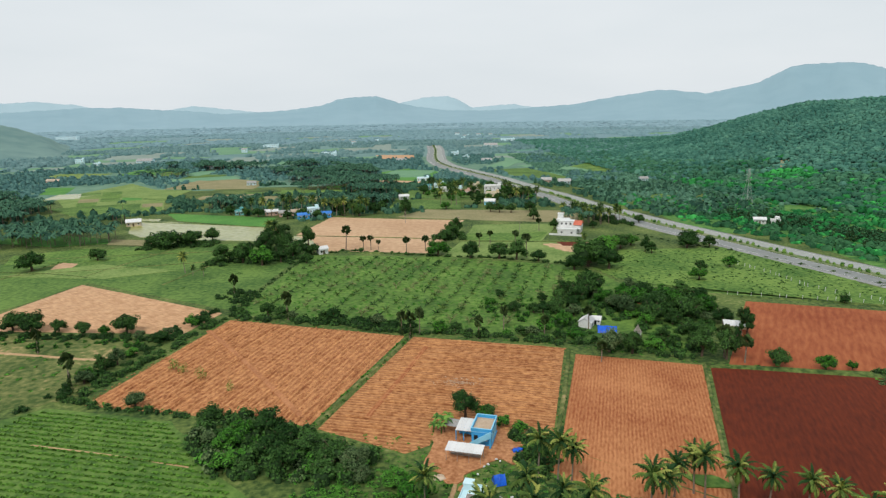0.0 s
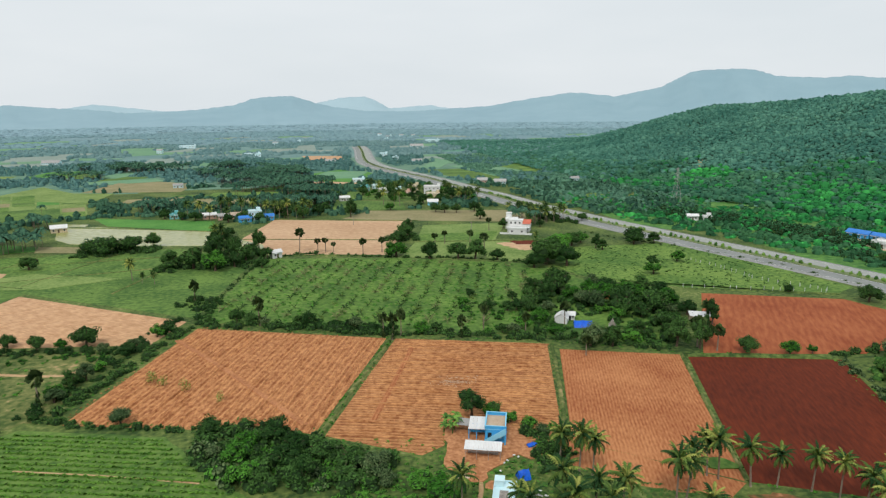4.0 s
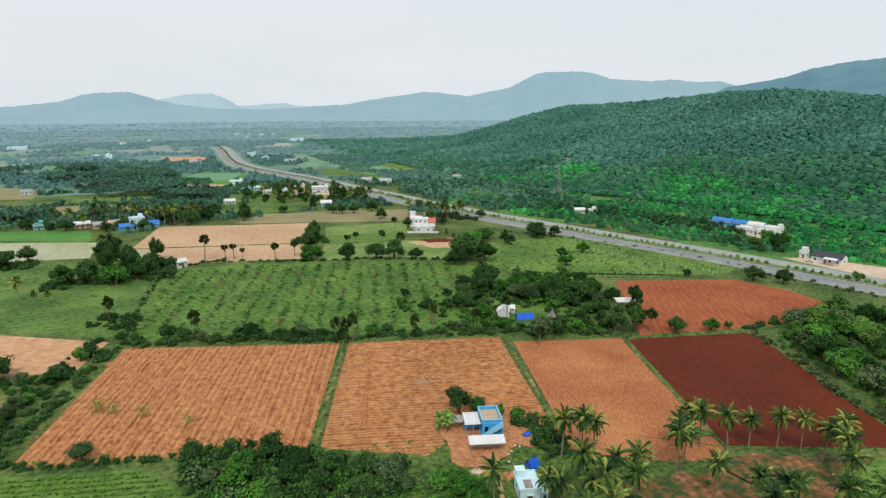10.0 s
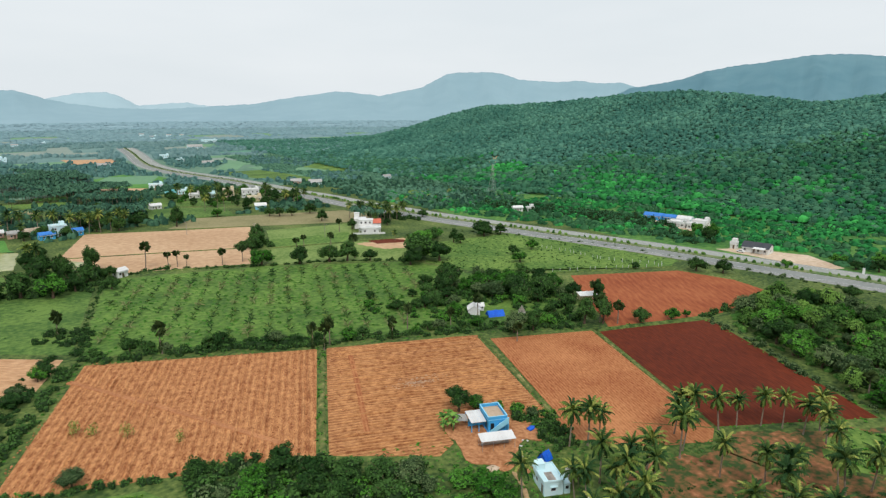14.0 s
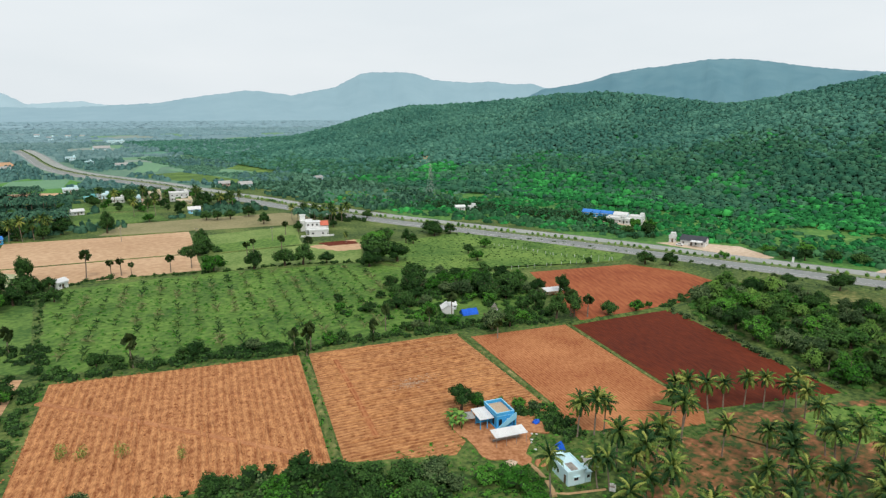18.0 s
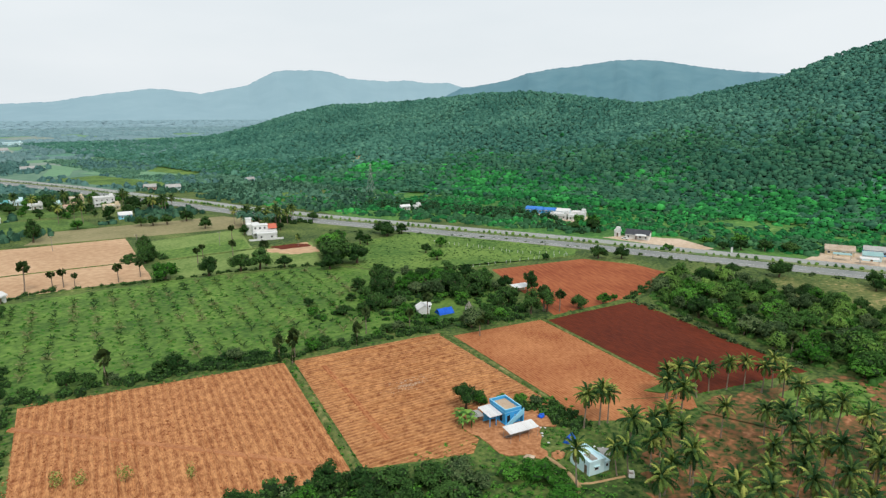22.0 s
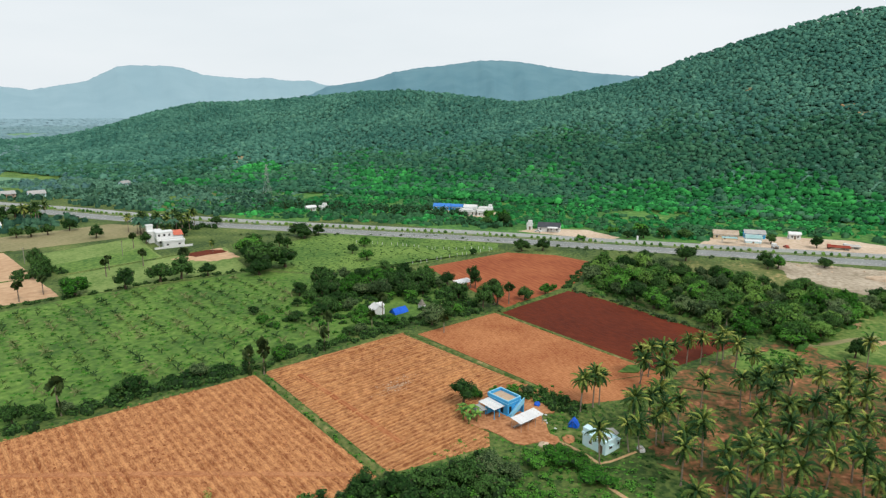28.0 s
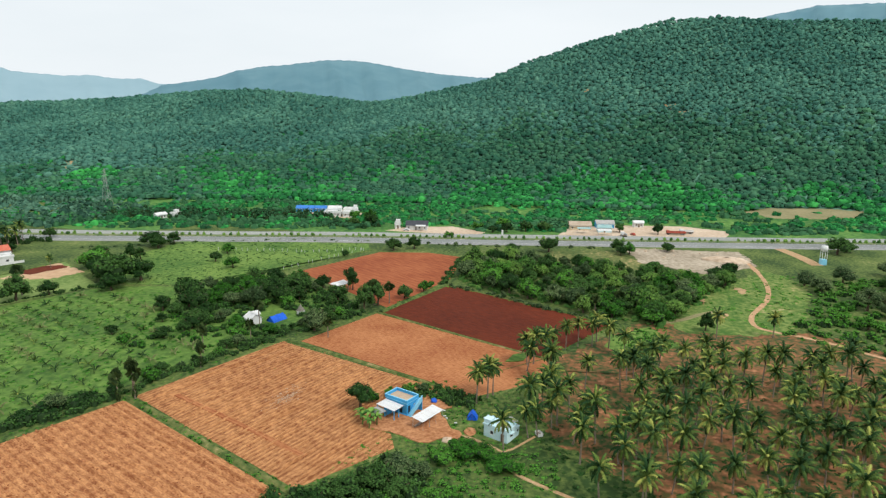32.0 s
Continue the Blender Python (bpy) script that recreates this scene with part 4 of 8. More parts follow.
THIN = [[(305, -60), (340, -165), (392, -186), (396, -120), (366, -80), (335, -50)], TAN, [(326, 18), (370, 4), (388, -40), (390, -85), (343, -35)], [(324, 74), (345, 92), (370, 56), (348, 48)], [(172, 380), (214, 418), (200, 352), (182, 310), (171, 325)]]
keep &= np.array([not any(inside(c, x, y) for c in CLEAR) for x, y in zip(fx, fy)])
thin = np.array([any(inside(c, x, y) for c in THIN) for x, y in zip(fx, fy)])
tan = np.array([inside(THIN[1], x, y) for x, y in zip(fx, fy)])
keep &= ~thin | (rng.uniform(0, 1, fx.size) < np.where(tan, 0.05, 0.7))
fx, fy = fx[keep], fy[keep]
scrub = np.stack([fx, fy, hill(fx, fy) - 0.4, rng.uniform(4.5, 9.5, len(fx)), rng.uniform(3.5, 7.5, len(fx))], 1)
# scrub beyond about y 340 gets the hazed leaf colour
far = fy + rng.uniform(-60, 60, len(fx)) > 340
belt = np.interp(fy, [p.y for p in ROAD], [p.x for p in ROAD])
dark = np.array([noise.noise(Vector((x * 0.035, y * 0.035, 8.0))) for x, y in zip(fx, fy)]) + rng.uniform(-0.3, 0.3, len(fx)) + np.clip(55 - (fx - belt), 0, 30) * 0.010 > 0.14
scrub[dark, 3:] *= 1.15
stuff("thorn_scrub", many("thorn_scrub", CLUMP, scrub[~far & ~dark], [M["plain_leaf"], M["shade_core"]], 7), "bright green thorn scrub along the foot of the hill", "scrub")
stuff("thorn_scrub", many("thorn_scrub", CLUMP, scrub[~far & dark], [M["scrub_dark"], M["shade_core"]], 27), "dark green thorn trees along the foot of the hill", "scrub")
stuff("thorn_scrub", many("thorn_scrub", CLUMP, scrub[far], [M["scrub_far"], M["scrub_far"]], 9), "green scrub across the far highway, dulled with haze", "scrub")

# patchwork of small plots behind the pond
for i in range(4):
    for j in range(6):
        def corner(u, v):
            return ((-262 * (1 - u) - 200 * u) * (1 - v) + (-325 * (1 - u) - 252 * u) * v, (360 * (1 - u) + 375 * u) * (1 - v) + (505 * (1 - u) + 520 * u) * v)
        u0, u1, v0, v1 = i / 4 + 0.012, (i + 1) / 4 - 0.012, j / 6 + 0.008, (j + 1) / 6 - 0.008
        kind = ("lush", "meadow", "olive", "lush", "dry_field", "meadow", "olive", "paddy", "lush", "olive", "meadow")[(i * 7 + j * 5) % 11]
        plot("small_plot", [corner(u0, v0), corner(u1, v0), corner(u1, v1), corner(u0, v1)], M[kind], "small plot in the valley patchwork", 0.1)

# woods and groves up the valley
VALLEY = [(-340, 720, 60, 90, "paddy"), (-265, 880, 90, 40, "dry_field"), (-62, 508, 60, 18, "paddy"), (-132, 470, 60, 22, "lush"), (-172, 452, 46, 24, "dry_field"), (-420, 690, 70, 60, "olive"), (-90, 900, 60, 50, "olive"), (-215, 1010, 100, 60, "dry_field"),
          (-480, 960, 110, 70, "meadow"), (150, 900, 60, 70, "lush"), (-120, 1150, 90, 80, "olive"), (-560, 640, 60, 50, "meadow"), (-250, 640, 44, 60, "lush"), (-90, 740, 40, 60, "meadow"), (-300, 1120, 90, 60, "lush"), (-30, 1080, 50, 80, "dry_field"), (-620, 1080, 120, 80, "olive"), (-180, 830, 46, 50, "paddy")]
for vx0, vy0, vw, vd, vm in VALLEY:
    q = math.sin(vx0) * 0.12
    # plots farther than this take the haze-tinted colours
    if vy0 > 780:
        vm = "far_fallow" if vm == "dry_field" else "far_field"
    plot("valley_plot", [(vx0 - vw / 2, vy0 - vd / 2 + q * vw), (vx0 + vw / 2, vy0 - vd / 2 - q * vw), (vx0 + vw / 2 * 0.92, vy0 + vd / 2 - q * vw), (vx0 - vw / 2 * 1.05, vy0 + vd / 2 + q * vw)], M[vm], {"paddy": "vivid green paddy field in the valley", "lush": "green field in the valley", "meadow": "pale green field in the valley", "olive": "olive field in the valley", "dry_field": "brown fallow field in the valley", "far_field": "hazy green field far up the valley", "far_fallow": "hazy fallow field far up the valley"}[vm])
plot("pasture_strip", [(-222, 222), (-190, 236), (-150, 226), (-160, 204), (-214, 200)], M["meadow"], "paler strip of the pasture")
plot("pasture_strip", [(-205, 176), (-165, 196), (-120, 178), (-150, 166)], M["olive"], "olive strip of the pasture")
plot("paddy_strip", [(-250, 292), (-190, 262), (-178, 252), (-214, 244), (-262, 262)], M["paddy"], "green paddy beside the palm grove")
plot("paddy_strip", [(-188, 262), (-150, 252), (-160, 240), (-184, 246)], M["dry_field"], "small brown plot by the pond")
plot("paddy_strip", [(-300, 400), (-262, 362), (-220, 352), (-205, 372), (-250, 420)], M["lush"], "green paddy behind the pond")
SEEN = [("paddy", [(-47, 571), (3, 543), (17, 630), (-11, 692), (-46, 650)], "vivid green field before the village"), ("lush", [(-337, 715), (-318, 764), (-290, 689), (-302, 643)], "green field among far groves"),
        ("dry_field", [(-253, 522), (-163, 507), (-161, 556), (-244, 601)], "wide brown fallow field"), ("dry_field", [(-135, 406), (-87, 410), (-88, 442), (-138, 450)], "brown fallow strip behind the palms"),
        ("meadow", [(-130, 460), (-65, 462), (-69, 483), (-131, 491)], "light green strip behind the palms"), ("far_fallow", [(-285, 847), (-240, 843), (-261, 970), (-302, 970)], "pale fallow field among far groves"),
        ("lush", [(-28, 360), (28, 347), (31, 390), (-21, 409)], "green field beside the village"), ("far_fallow", [(-79, 1069), (-44, 1056), (-51, 1304), (-86, 1280)], "pale clearing far up the valley"), ("olive", [(-270, 466), (-221, 443), (-221, 508), (-294, 529)], "olive plots behind the pond")]
for kind, poly, label in SEEN:
    plot("valley_plot", poly, M[kind], label, 0.14)
r = random.Random(77)
PALE = []
for i in range(80):
    d, a = r.uniform(680, 1900), radians(r.uniform(-36, 24))
    x, y = -60 + d * math.sin(a), -90 + d * math.cos(a)
    if abs(x - np.interp(y, [p.y for p in ROAD], [p.x for p in ROAD])) < 60 or float(hill(x, y)) > 0:
        continue
    w, q, t = r.uniform(12, 38) * (0.6 + d / 1800), r.uniform(16, 50) * (0.6 + d / 1500), r.uniform(-0.4, 0.4)
    poly = [(x + u * w * math.cos(t) - v * q * math.sin(t), y + u * w * math.sin(t) + v * q * math.cos(t)) for u, v in ((-1, -1), (1, -0.9), (0.9, 1), (-1, 0.85))]
    PALE.append(poly)
    plot("valley_plot", poly, M[r.choice(("far_field", "far_fallow", "far_field"))], "small pale field among the far groves", 0.1)
VILLAGE = [(0, 395), (40, 356), (84, 396), (84, 452), (40, 500), (0, 490)]
KEEP_OUT = [VILLAGE] + [p for _, p, _ in SEEN] + PALE + [ [(-300, 400), (-262, 362), (-220, 352), (-205, 372), (-250, 420)]] + [[(x - w / 2, y - d / 2), (x + w / 2, y - d / 2), (x + w / 2, y + d / 2), (x - w / 2, y + d / 2)] for x, y, w, d, _ in VALLEY] + [[(-65, 335), (112, 335), (112, 190), (0, 180), (-80, 215), (-85, 265)], [(-215, 350), (-95, 340), (-90, 240), (-190, 255)], [(-345, 455), (-390, 565), (-300, 590), (-240, 500), (-195, 370), (-262, 355)],
            [(-257, 573), (-223, 622), (-169, 580), (-181, 531)], [(-67, 964), (0, 942), (-1, 844), (-52, 848)], [(-40, 640), (20, 660), (30, 600), (-20, 560)], [(-10, 470), (50, 440), (40, 400), (-20, 420)],
            [(0, 355), (105, 345), (115, 280), (0, 280)], [(-45, 560), (15, 560), (5, 530), (-40, 525)], [(82, 660), (135, 668), (160, 560), (150, 520), (112, 560)], [(165, 640), (230, 730), (300, 765), (290, 690), (210, 590)],
            [(-240, 130), (-60, 100), (-60, 235), (-240, 250)]]


def valley(x0, x1, y0, y1, gap, seed, cut, scale, lo=0.0, hi=9e9):
    r = np.random.RandomState(seed)
    x, y = np.meshgrid(np.arange(x0, x1, gap), np.arange(y0, y1, gap))
    x, y = x.ravel() + r.uniform(-gap, gap, x.size) * 0.45, y.ravel() + r.uniform(-gap, gap, y.size) * 0.45
    d = np.hypot(x + 60, y + 90)
    bearing = np.degrees(np.arctan2(x + 60, y + 90))
    k = (d > lo) & (d < hi) & (hill(x, y) < 0.5) & ((d < 1000) | ((bearing > -44) & (bearing < 52)))
    x, y = x[k], y[k]
    v = np.array([noise.noise(Vector((a * scale, b * scale, seed))) + 0.4 * noise.noise(Vector((a * scale * 3, b * scale * 3, seed + 9))) for a, b in zip(x, y)])
    rx = np.interp(y, [p.y for p in ROAD], [p.x for p in ROAD])
    k = (v > cut) & ((np.abs(x - rx) > 22) | (y > 1190)) & (hill(x, y) < 0.5)
    x, y = x[k], y[k]
    k = np.array([not any(inside(c, a, b) for c in KEEP_OUT) for a, b in zip(x, y)], dtype=bool)
    return x[k], y[k], r


# Each tier farther out takes a leaf colour with more haze painted in.
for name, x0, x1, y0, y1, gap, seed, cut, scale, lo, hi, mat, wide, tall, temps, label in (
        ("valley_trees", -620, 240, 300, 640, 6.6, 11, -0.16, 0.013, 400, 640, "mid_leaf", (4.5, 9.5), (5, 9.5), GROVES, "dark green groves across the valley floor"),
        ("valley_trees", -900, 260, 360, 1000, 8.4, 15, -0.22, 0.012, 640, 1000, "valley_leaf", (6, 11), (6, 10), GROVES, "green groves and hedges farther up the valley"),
        ("far_trees", -1250, 420, 480, 1520, 11.5, 12, -0.24, 0.008, 1000, 1520, "far_leaf", (7, 15), (6, 11), DISTANT, "green groves far up the valley, bluish with haze"),
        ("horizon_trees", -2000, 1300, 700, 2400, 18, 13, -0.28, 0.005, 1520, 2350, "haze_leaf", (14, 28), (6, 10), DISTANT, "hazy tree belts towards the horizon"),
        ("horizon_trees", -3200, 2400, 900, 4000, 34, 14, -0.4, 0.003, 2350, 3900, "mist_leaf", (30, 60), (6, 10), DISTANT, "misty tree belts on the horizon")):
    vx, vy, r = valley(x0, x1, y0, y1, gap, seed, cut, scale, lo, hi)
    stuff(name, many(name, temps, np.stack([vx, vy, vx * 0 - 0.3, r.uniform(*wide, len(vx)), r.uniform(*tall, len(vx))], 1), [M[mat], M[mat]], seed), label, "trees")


# ---- trees ----
def tube(path, radii, seg=7):
    """A tapered tube through points: verts and quads."""
    vs, fs = [], []
    for i, (p, rad) in enumerate(zip(path, radii)):
        p = Vector(p)
        d = (Vector(path[min(i + 1, len(path) - 1)]) - Vector(path[max(i - 1, 0)])).normalized()
        u = d.orthogonal().normalized()
        v = d.cross(u)
        for j in range(seg):
            a = 2 * math.pi * j / seg
            vs.append(p + (u * math.cos(a) + v * math.sin(a)) * rad)
    for i in range(len(path) - 1):
        for j in range(seg):
            fs.append((i * seg + j, i * seg + (j + 1) % seg, (i + 1) * seg + (j + 1) % seg, (i + 1) * seg + j))
    vs.append(Vector(path[-1]))
    top = len(vs) - 1
    k = (len(path) - 1) * seg
    for j in range(seg):
        fs.append((k + j, k + (j + 1) % seg, top))
    return vs, fs


def make_tree(name, label, seed, width, height, clear, leaf, n=1900, group="", rise=0.75, size=0.062):
    """A broad-leaved tree about width across: trunk, limbs and a crown of leaf clumps."""
    r = random.Random(seed)
    ob = thing(name, pose(0, 0, -200), label, "tree", group)
    lean = r.uniform(-0.3, 0.3)
    tr = 0.03 * width + 0.06
    vs, fs = tube([(0, 0, -0.4), (lean * 0.3, 0.05, clear * 0.5), (lean, 0.1, clear), (lean * 1.3, 0, clear + (height - clear) * 0.5)], [tr * 1.35, tr, tr * 0.8, tr * 0.35], 8)
    part("trunk", mesh_of("trunk", vs, fs, M["bark"], smooth=True), None, ob)
    for i in range(2 if group else 4):
        a = i * 1.57 + r.uniform(-0.4, 0.4)
        q = width * r.uniform(0.25, 0.4)
        v2, f2 = tube([(lean, 0.1, clear * r.uniform(0.75, 1.0)), (q * 0.5 * math.cos(a), q * 0.5 * math.sin(a), clear + (height - clear) * 0.3), (q * math.cos(a), q * math.sin(a), clear + (height - clear) * 0.55)], [tr * 0.5, tr * 0.32, tr * 0.12], 5)
        part("limb", mesh_of("limb", v2, f2, M["bark"], smooth=True), None, ob)
    co, f, slot = ragged_crown(seed + 50, n, size, 0.36, rise, 10, 6, 7, 4)
    co = co * np.array([width / 1.2, width / 1.2, 1])
    co[:, 2] = clear * 0.1 + (co[:, 2] + 0.22) / (rise + 0.5) * (height - clear * 0.1)
    me = fast_mesh("crown", co, f, [leaf, M["shade_core"]], slot)
    me.polygons.foreach_set("use_smooth", np.ones(len(me.polygons), dtype=bool))
    part("crown", me, None, ob)
    return ob


KINDS = {
    "round": [make_tree("broadleaf_tree", "dark green round-crowned broadleaf tree", 1 + 20 * i, 8, 8, 2.0, M["leaf"]) for i in range(4)],
    "wide": [make_tree("broadleaf_tree", "dark green spreading broadleaf tree", 2 + 20 * i, 10, 7.5, 1.8, M["leaf"], rise=0.5) for i in range(3)],
    "tall": [make_tree("broadleaf_tree", "tall dark green tree with a narrow crown", 3 + 20 * i, 6.5, 10, 2.4, M["leaf"], rise=1.1) for i in range(2)],
    "light": [make_tree("broadleaf_tree", "bright green leafy tree", 4 + 20 * i, 8, 7, 1.4, M["leaf_light"]) for i in range(3)],
    "grey": [make_tree("broadleaf_tree", "grey-green thorn tree with a feathery crown", 5 + 20 * i, 8, 7.5, 1.6, M["leaf_grey"], size=0.05, n=2300) for i in range(3)],
    "woods": [make_tree("woodland_tree", "green woodland tree in a dense stand", 6 + 20 * i, 8, 7, 1.2, M["leaf_woods"], rise=0.6, group="woodland trees") for i in range(4)],
    "woods_dark": [make_tree("woodland_tree", "dark woodland tree in a dense stand", 7 + 20 * i, 8, 7, 1.2, M["leaf"], rise=0.65, group="woodland trees") for i in range(3)],
    "woods_grey": [make_tree("woodland_tree", "pale grey-green woodland tree in a dense stand", 8 + 20 * i, 8, 7, 1.2, M["leaf_grey"], size=0.052, n=2200, rise=0.6, group="woodland trees") for i in range(3)],
}
HOME = pose(0, 0, -200)


def plant(kind, x, y, width, height=None, seed=0):
    """A copy of a tree kind, scaled to width and height."""
    pick = random.Random(int(x * 13 + y * 29) + seed)
    src = pick.choice(KINDS[kind])
    base = {"round": (8, 8), "wide": (10, 7.5), "tall": (6.5, 10), "light": (8, 7), "grey": (8, 7.5), "woods": (8, 7), "woods_dark": (8, 7), "woods_grey": (8, 7)}[kind]
    width *= 1.18
    height = height * 1.3 if height else None
    sx = width / base[0]
    sz = (height / base[1]) if height else sx
    a = random.Random(int(x * 31 + y * 17) + seed).uniform(0, 360)
    return copy_thing(src, pose(x, y, float(hill(x, y)), 0, 0, a) @ Matrix.Diagonal((sx, sx, sz, 1)))


# single trees and clusters
for kind, x, y, w, h in (
        ("tall", 3.0, 18.5, 7, 7.5), ("round", 8.5, 19, 4, 3.5), ("round", 94, 42.5, 6.2, 5.6), ("light", 105.5, 38.6, 5.8, 4.2), ("light", 112.4, 37.6, 3.0, 2.9),
        ("round", 76, 51.5, 8, 8), ("tall", 82, 48.5, 7, 9.5), ("tall", 87, 53, 5, 8.5), ("round", 78, 63, 9, 7.5), ("light", 72, 99, 10, 8), ("wide", 77, 90, 11, 8), ("round", 72, 82, 9, 8), ("wide", 86, 84, 11, 8),
        ("light", 92, 88, 9, 7.5), ("grey", 66, 92, 10, 8), ("round", 96, 79, 7, 6), ("tall", 97.5, 66.5, 5.4, 8.5), ("grey", 50, 57.5, 8.5, 7.2), ("round", 56.5, 55.5, 7, 7.5), ("light", 64, 57, 6, 4.5), ("round", 68, 60, 6, 5.5),
        ("wide", 73, 164, 17, 11.5), ("round", 81, 158, 13, 9), ("wide", 65, 158, 11, 6.5), ("round", 76, 170, 11, 8.5), ("light", 91, 193, 15, 9), ("round", 100, 200, 12, 8), ("wide", 80, 178, 14, 8.5), ("light", 108, 207, 9, 5.5), ("tall", 110, 191, 6, 7), ("round", 112, 187, 6, 5), ("round", 135, 271, 8, 6), ("round", 72, 295, 8, 6.5), ("round", 134, 196, 10, 6), ("wide", 60, 116, 13, 10), ("round", 55, 112, 9, 8), ("round", 52, 104, 8, 6.5), ("light", 63, 106, 7, 6), ("round", 44, 101, 7, 5),
        ("round", 38, 97, 7, 4.5), ("grey", 48, 92, 6, 4.5), ("light", 42, 82, 6, 5), ("light", 34, 77, 6, 5), ("round", 171, 79, 9, 7), ("round", 178, 70, 8, 6), ("round", 150.5, 96.5, 4, 3.6), ("light", 113, 135, 8, 5.5),
        ("round", 120, 150, 6, 4.5), ("light", 136, 155, 7, 5), ("wide", 138, 203, 12, 7.5), ("round", 146, 196, 8, 5.5), ("round", 28, 100, 6, 4), ("round", 25, 118, 5, 3.5), ("light", 20, 108, 5, 3.2),
        ("round", 54, 328, 9, 7), ("round", 62, 326, 8, 7), ("round", 76, 329, 9, 8), ("round", 48, 332, 8, 6), ("round", -13.5, 324, 10, 11), ("light", 17, 349, 8, 6), ("round", 14, 240, 9, 10), ("round", 17, 250, 8, 11),
        ("light", 4, 195.5, 12, 8), ("wide", 10, 232, 9, 6), ("round", 34, 184, 12, 9), ("round", 42, 181, 11, 8.5), ("round", 20, 187, 9, 8.5), ("round", 52, 176, 8, 6), ("round", 45.7, 377, 9, 8), ("round", 78, 258, 6, 7), ("round", 102, 258, 6, 5), ("round", 82, 404, 10, 9), ("round", 76, 410, 9, 8), ("round", 26, 438, 9, 9), ("round", 2, 440, 10, 8), ("round", 90, 400, 9, 7),
        ("round", -106.5, 89, 8.6, 7.4), ("wide", -140.7, 94, 9.5, 6.5), ("wide", -148, 96, 9, 6), ("round", -131, 93, 5.4, 5), ("wide", -121, 89, 6, 4.6), ("light", -113.8, 88.5, 4.2, 3.4), ("round", -92, 81.5, 4.5, 3.6), ("grey", -100, 83.5, 4, 3), ("round", -99.5, 55.5, 4.6, 4.6), ("grey", -80, 31.5, 5.5, 4.2), ("round", -192, 186, 13, 10), ("wide", -144, 231, 15, 9), ("wide", -134, 238, 14, 8),
        ("wide", -152, 236, 12, 7), ("round", -124, 246, 9, 9), ("round", -93, 191, 12, 11), ("light", -82, 184, 12, 9), ("round", -70, 200, 10, 8), ("round", -103, 192, 11, 8), ("round", -74, 190, 9, 8), ("round", -86, 205, 10, 10),
        ("round", -78, 212, 9, 12), ("round", -66, 226, 8, 11), ("round", -88, 222, 10, 9), ("round", -60, 206, 7, 6), ("wide", -170, 205, 10, 6), ("round", 188, 20, 7, 5), ("wide", 195, 2, 10, 7), ("round", 207, -32, 7.5, 6.5), ("light", 203, -38, 7, 6), ("round", 199, -34, 6, 5),
        ("wide", 216.5, -56.5, 8, 4.5), ("round", 92.5, -67, 5.5, 5.5), ("light", 94, -50, 9, 5), ("light", 100, -54, 7, 4), ("round", 172, -82, 10, 7), ("round", 165, -76, 9, 6), ("round", 240, -140, 12, 8.5), ("round", 248, -146, 9, 6),
        ("grey", 167, -111, 8, 6.5), ("grey", 157, -115, 9, 7), ("grey", 178, -128, 9, 7), ("grey", 136, -126, 10, 8), ("grey", 142, -134, 9, 7), ("grey", 128, -132, 9, 7.5), ("grey", 196, -150, 10, 7), ("grey", 150, -142, 9, 7), ("light", 120, -112, 8, 5), ("light", 128, -116, 7, 4.5),
        ("light", 112, -120, 7, 4), ("round", 185, -150, 8, 5), ("round", 172, -143, 8, 5.5), ("light", 160, -130, 7, 5),
        ("light", 14.5, 10, 4, 3), ("light", 11.5, 14, 3.4, 2.8), ("grey", 17, 7, 3.4, 2.6), ("light", 7, 17, 4, 3.5), ("light", -9.5, -11.5, 7.5, 3.6), ("light", -13.5, -8, 6, 3.2), ("light", -9, -16, 5.5, 3.0), ("light", -12, -21, 8, 2.6), ("round", 262, -30, 7, 6), ("round", 263, -52, 7, 6.5), ("round", 246, 24, 9, 6), ("round", 252, 14, 9, 6), ("round", 240, 34, 8, 5.5), ("light", 256, 40, 9, 6), ("light", 214, 62, 6, 3.5),
        ("wide", 234, 120, 10, 7), ("light", 246, 126, 9, 7), ("light", 248, 138, 8, 6.5), ("round", 226, 128, 8, 6), ("light", 241, 52, 8, 5), ("round", 236, 42, 7, 4.5)):
    plant(kind, x, y, w, h)

WOODS = [(119, 26), (150, 38), (178, 26), (168, 4), (167, -14), (164, -40), (158, -46), (164, -78), (154, -80), (104, -58), (92, -52), (95, -31), (107, -8)]
for i, (x, y) in enumerate(scatter(WOODS, 6.6, 21)):
    q = rnd(0, 1) ** 1.6
    plant(("woods", "woods_grey", "woods_dark", "woods", "woods", "light")[int(rnd(0, 5.99))], x, y, 4.5 + 6.5 * q, 3.4 + 4.6 * q + rnd(-0.5, 0.8))

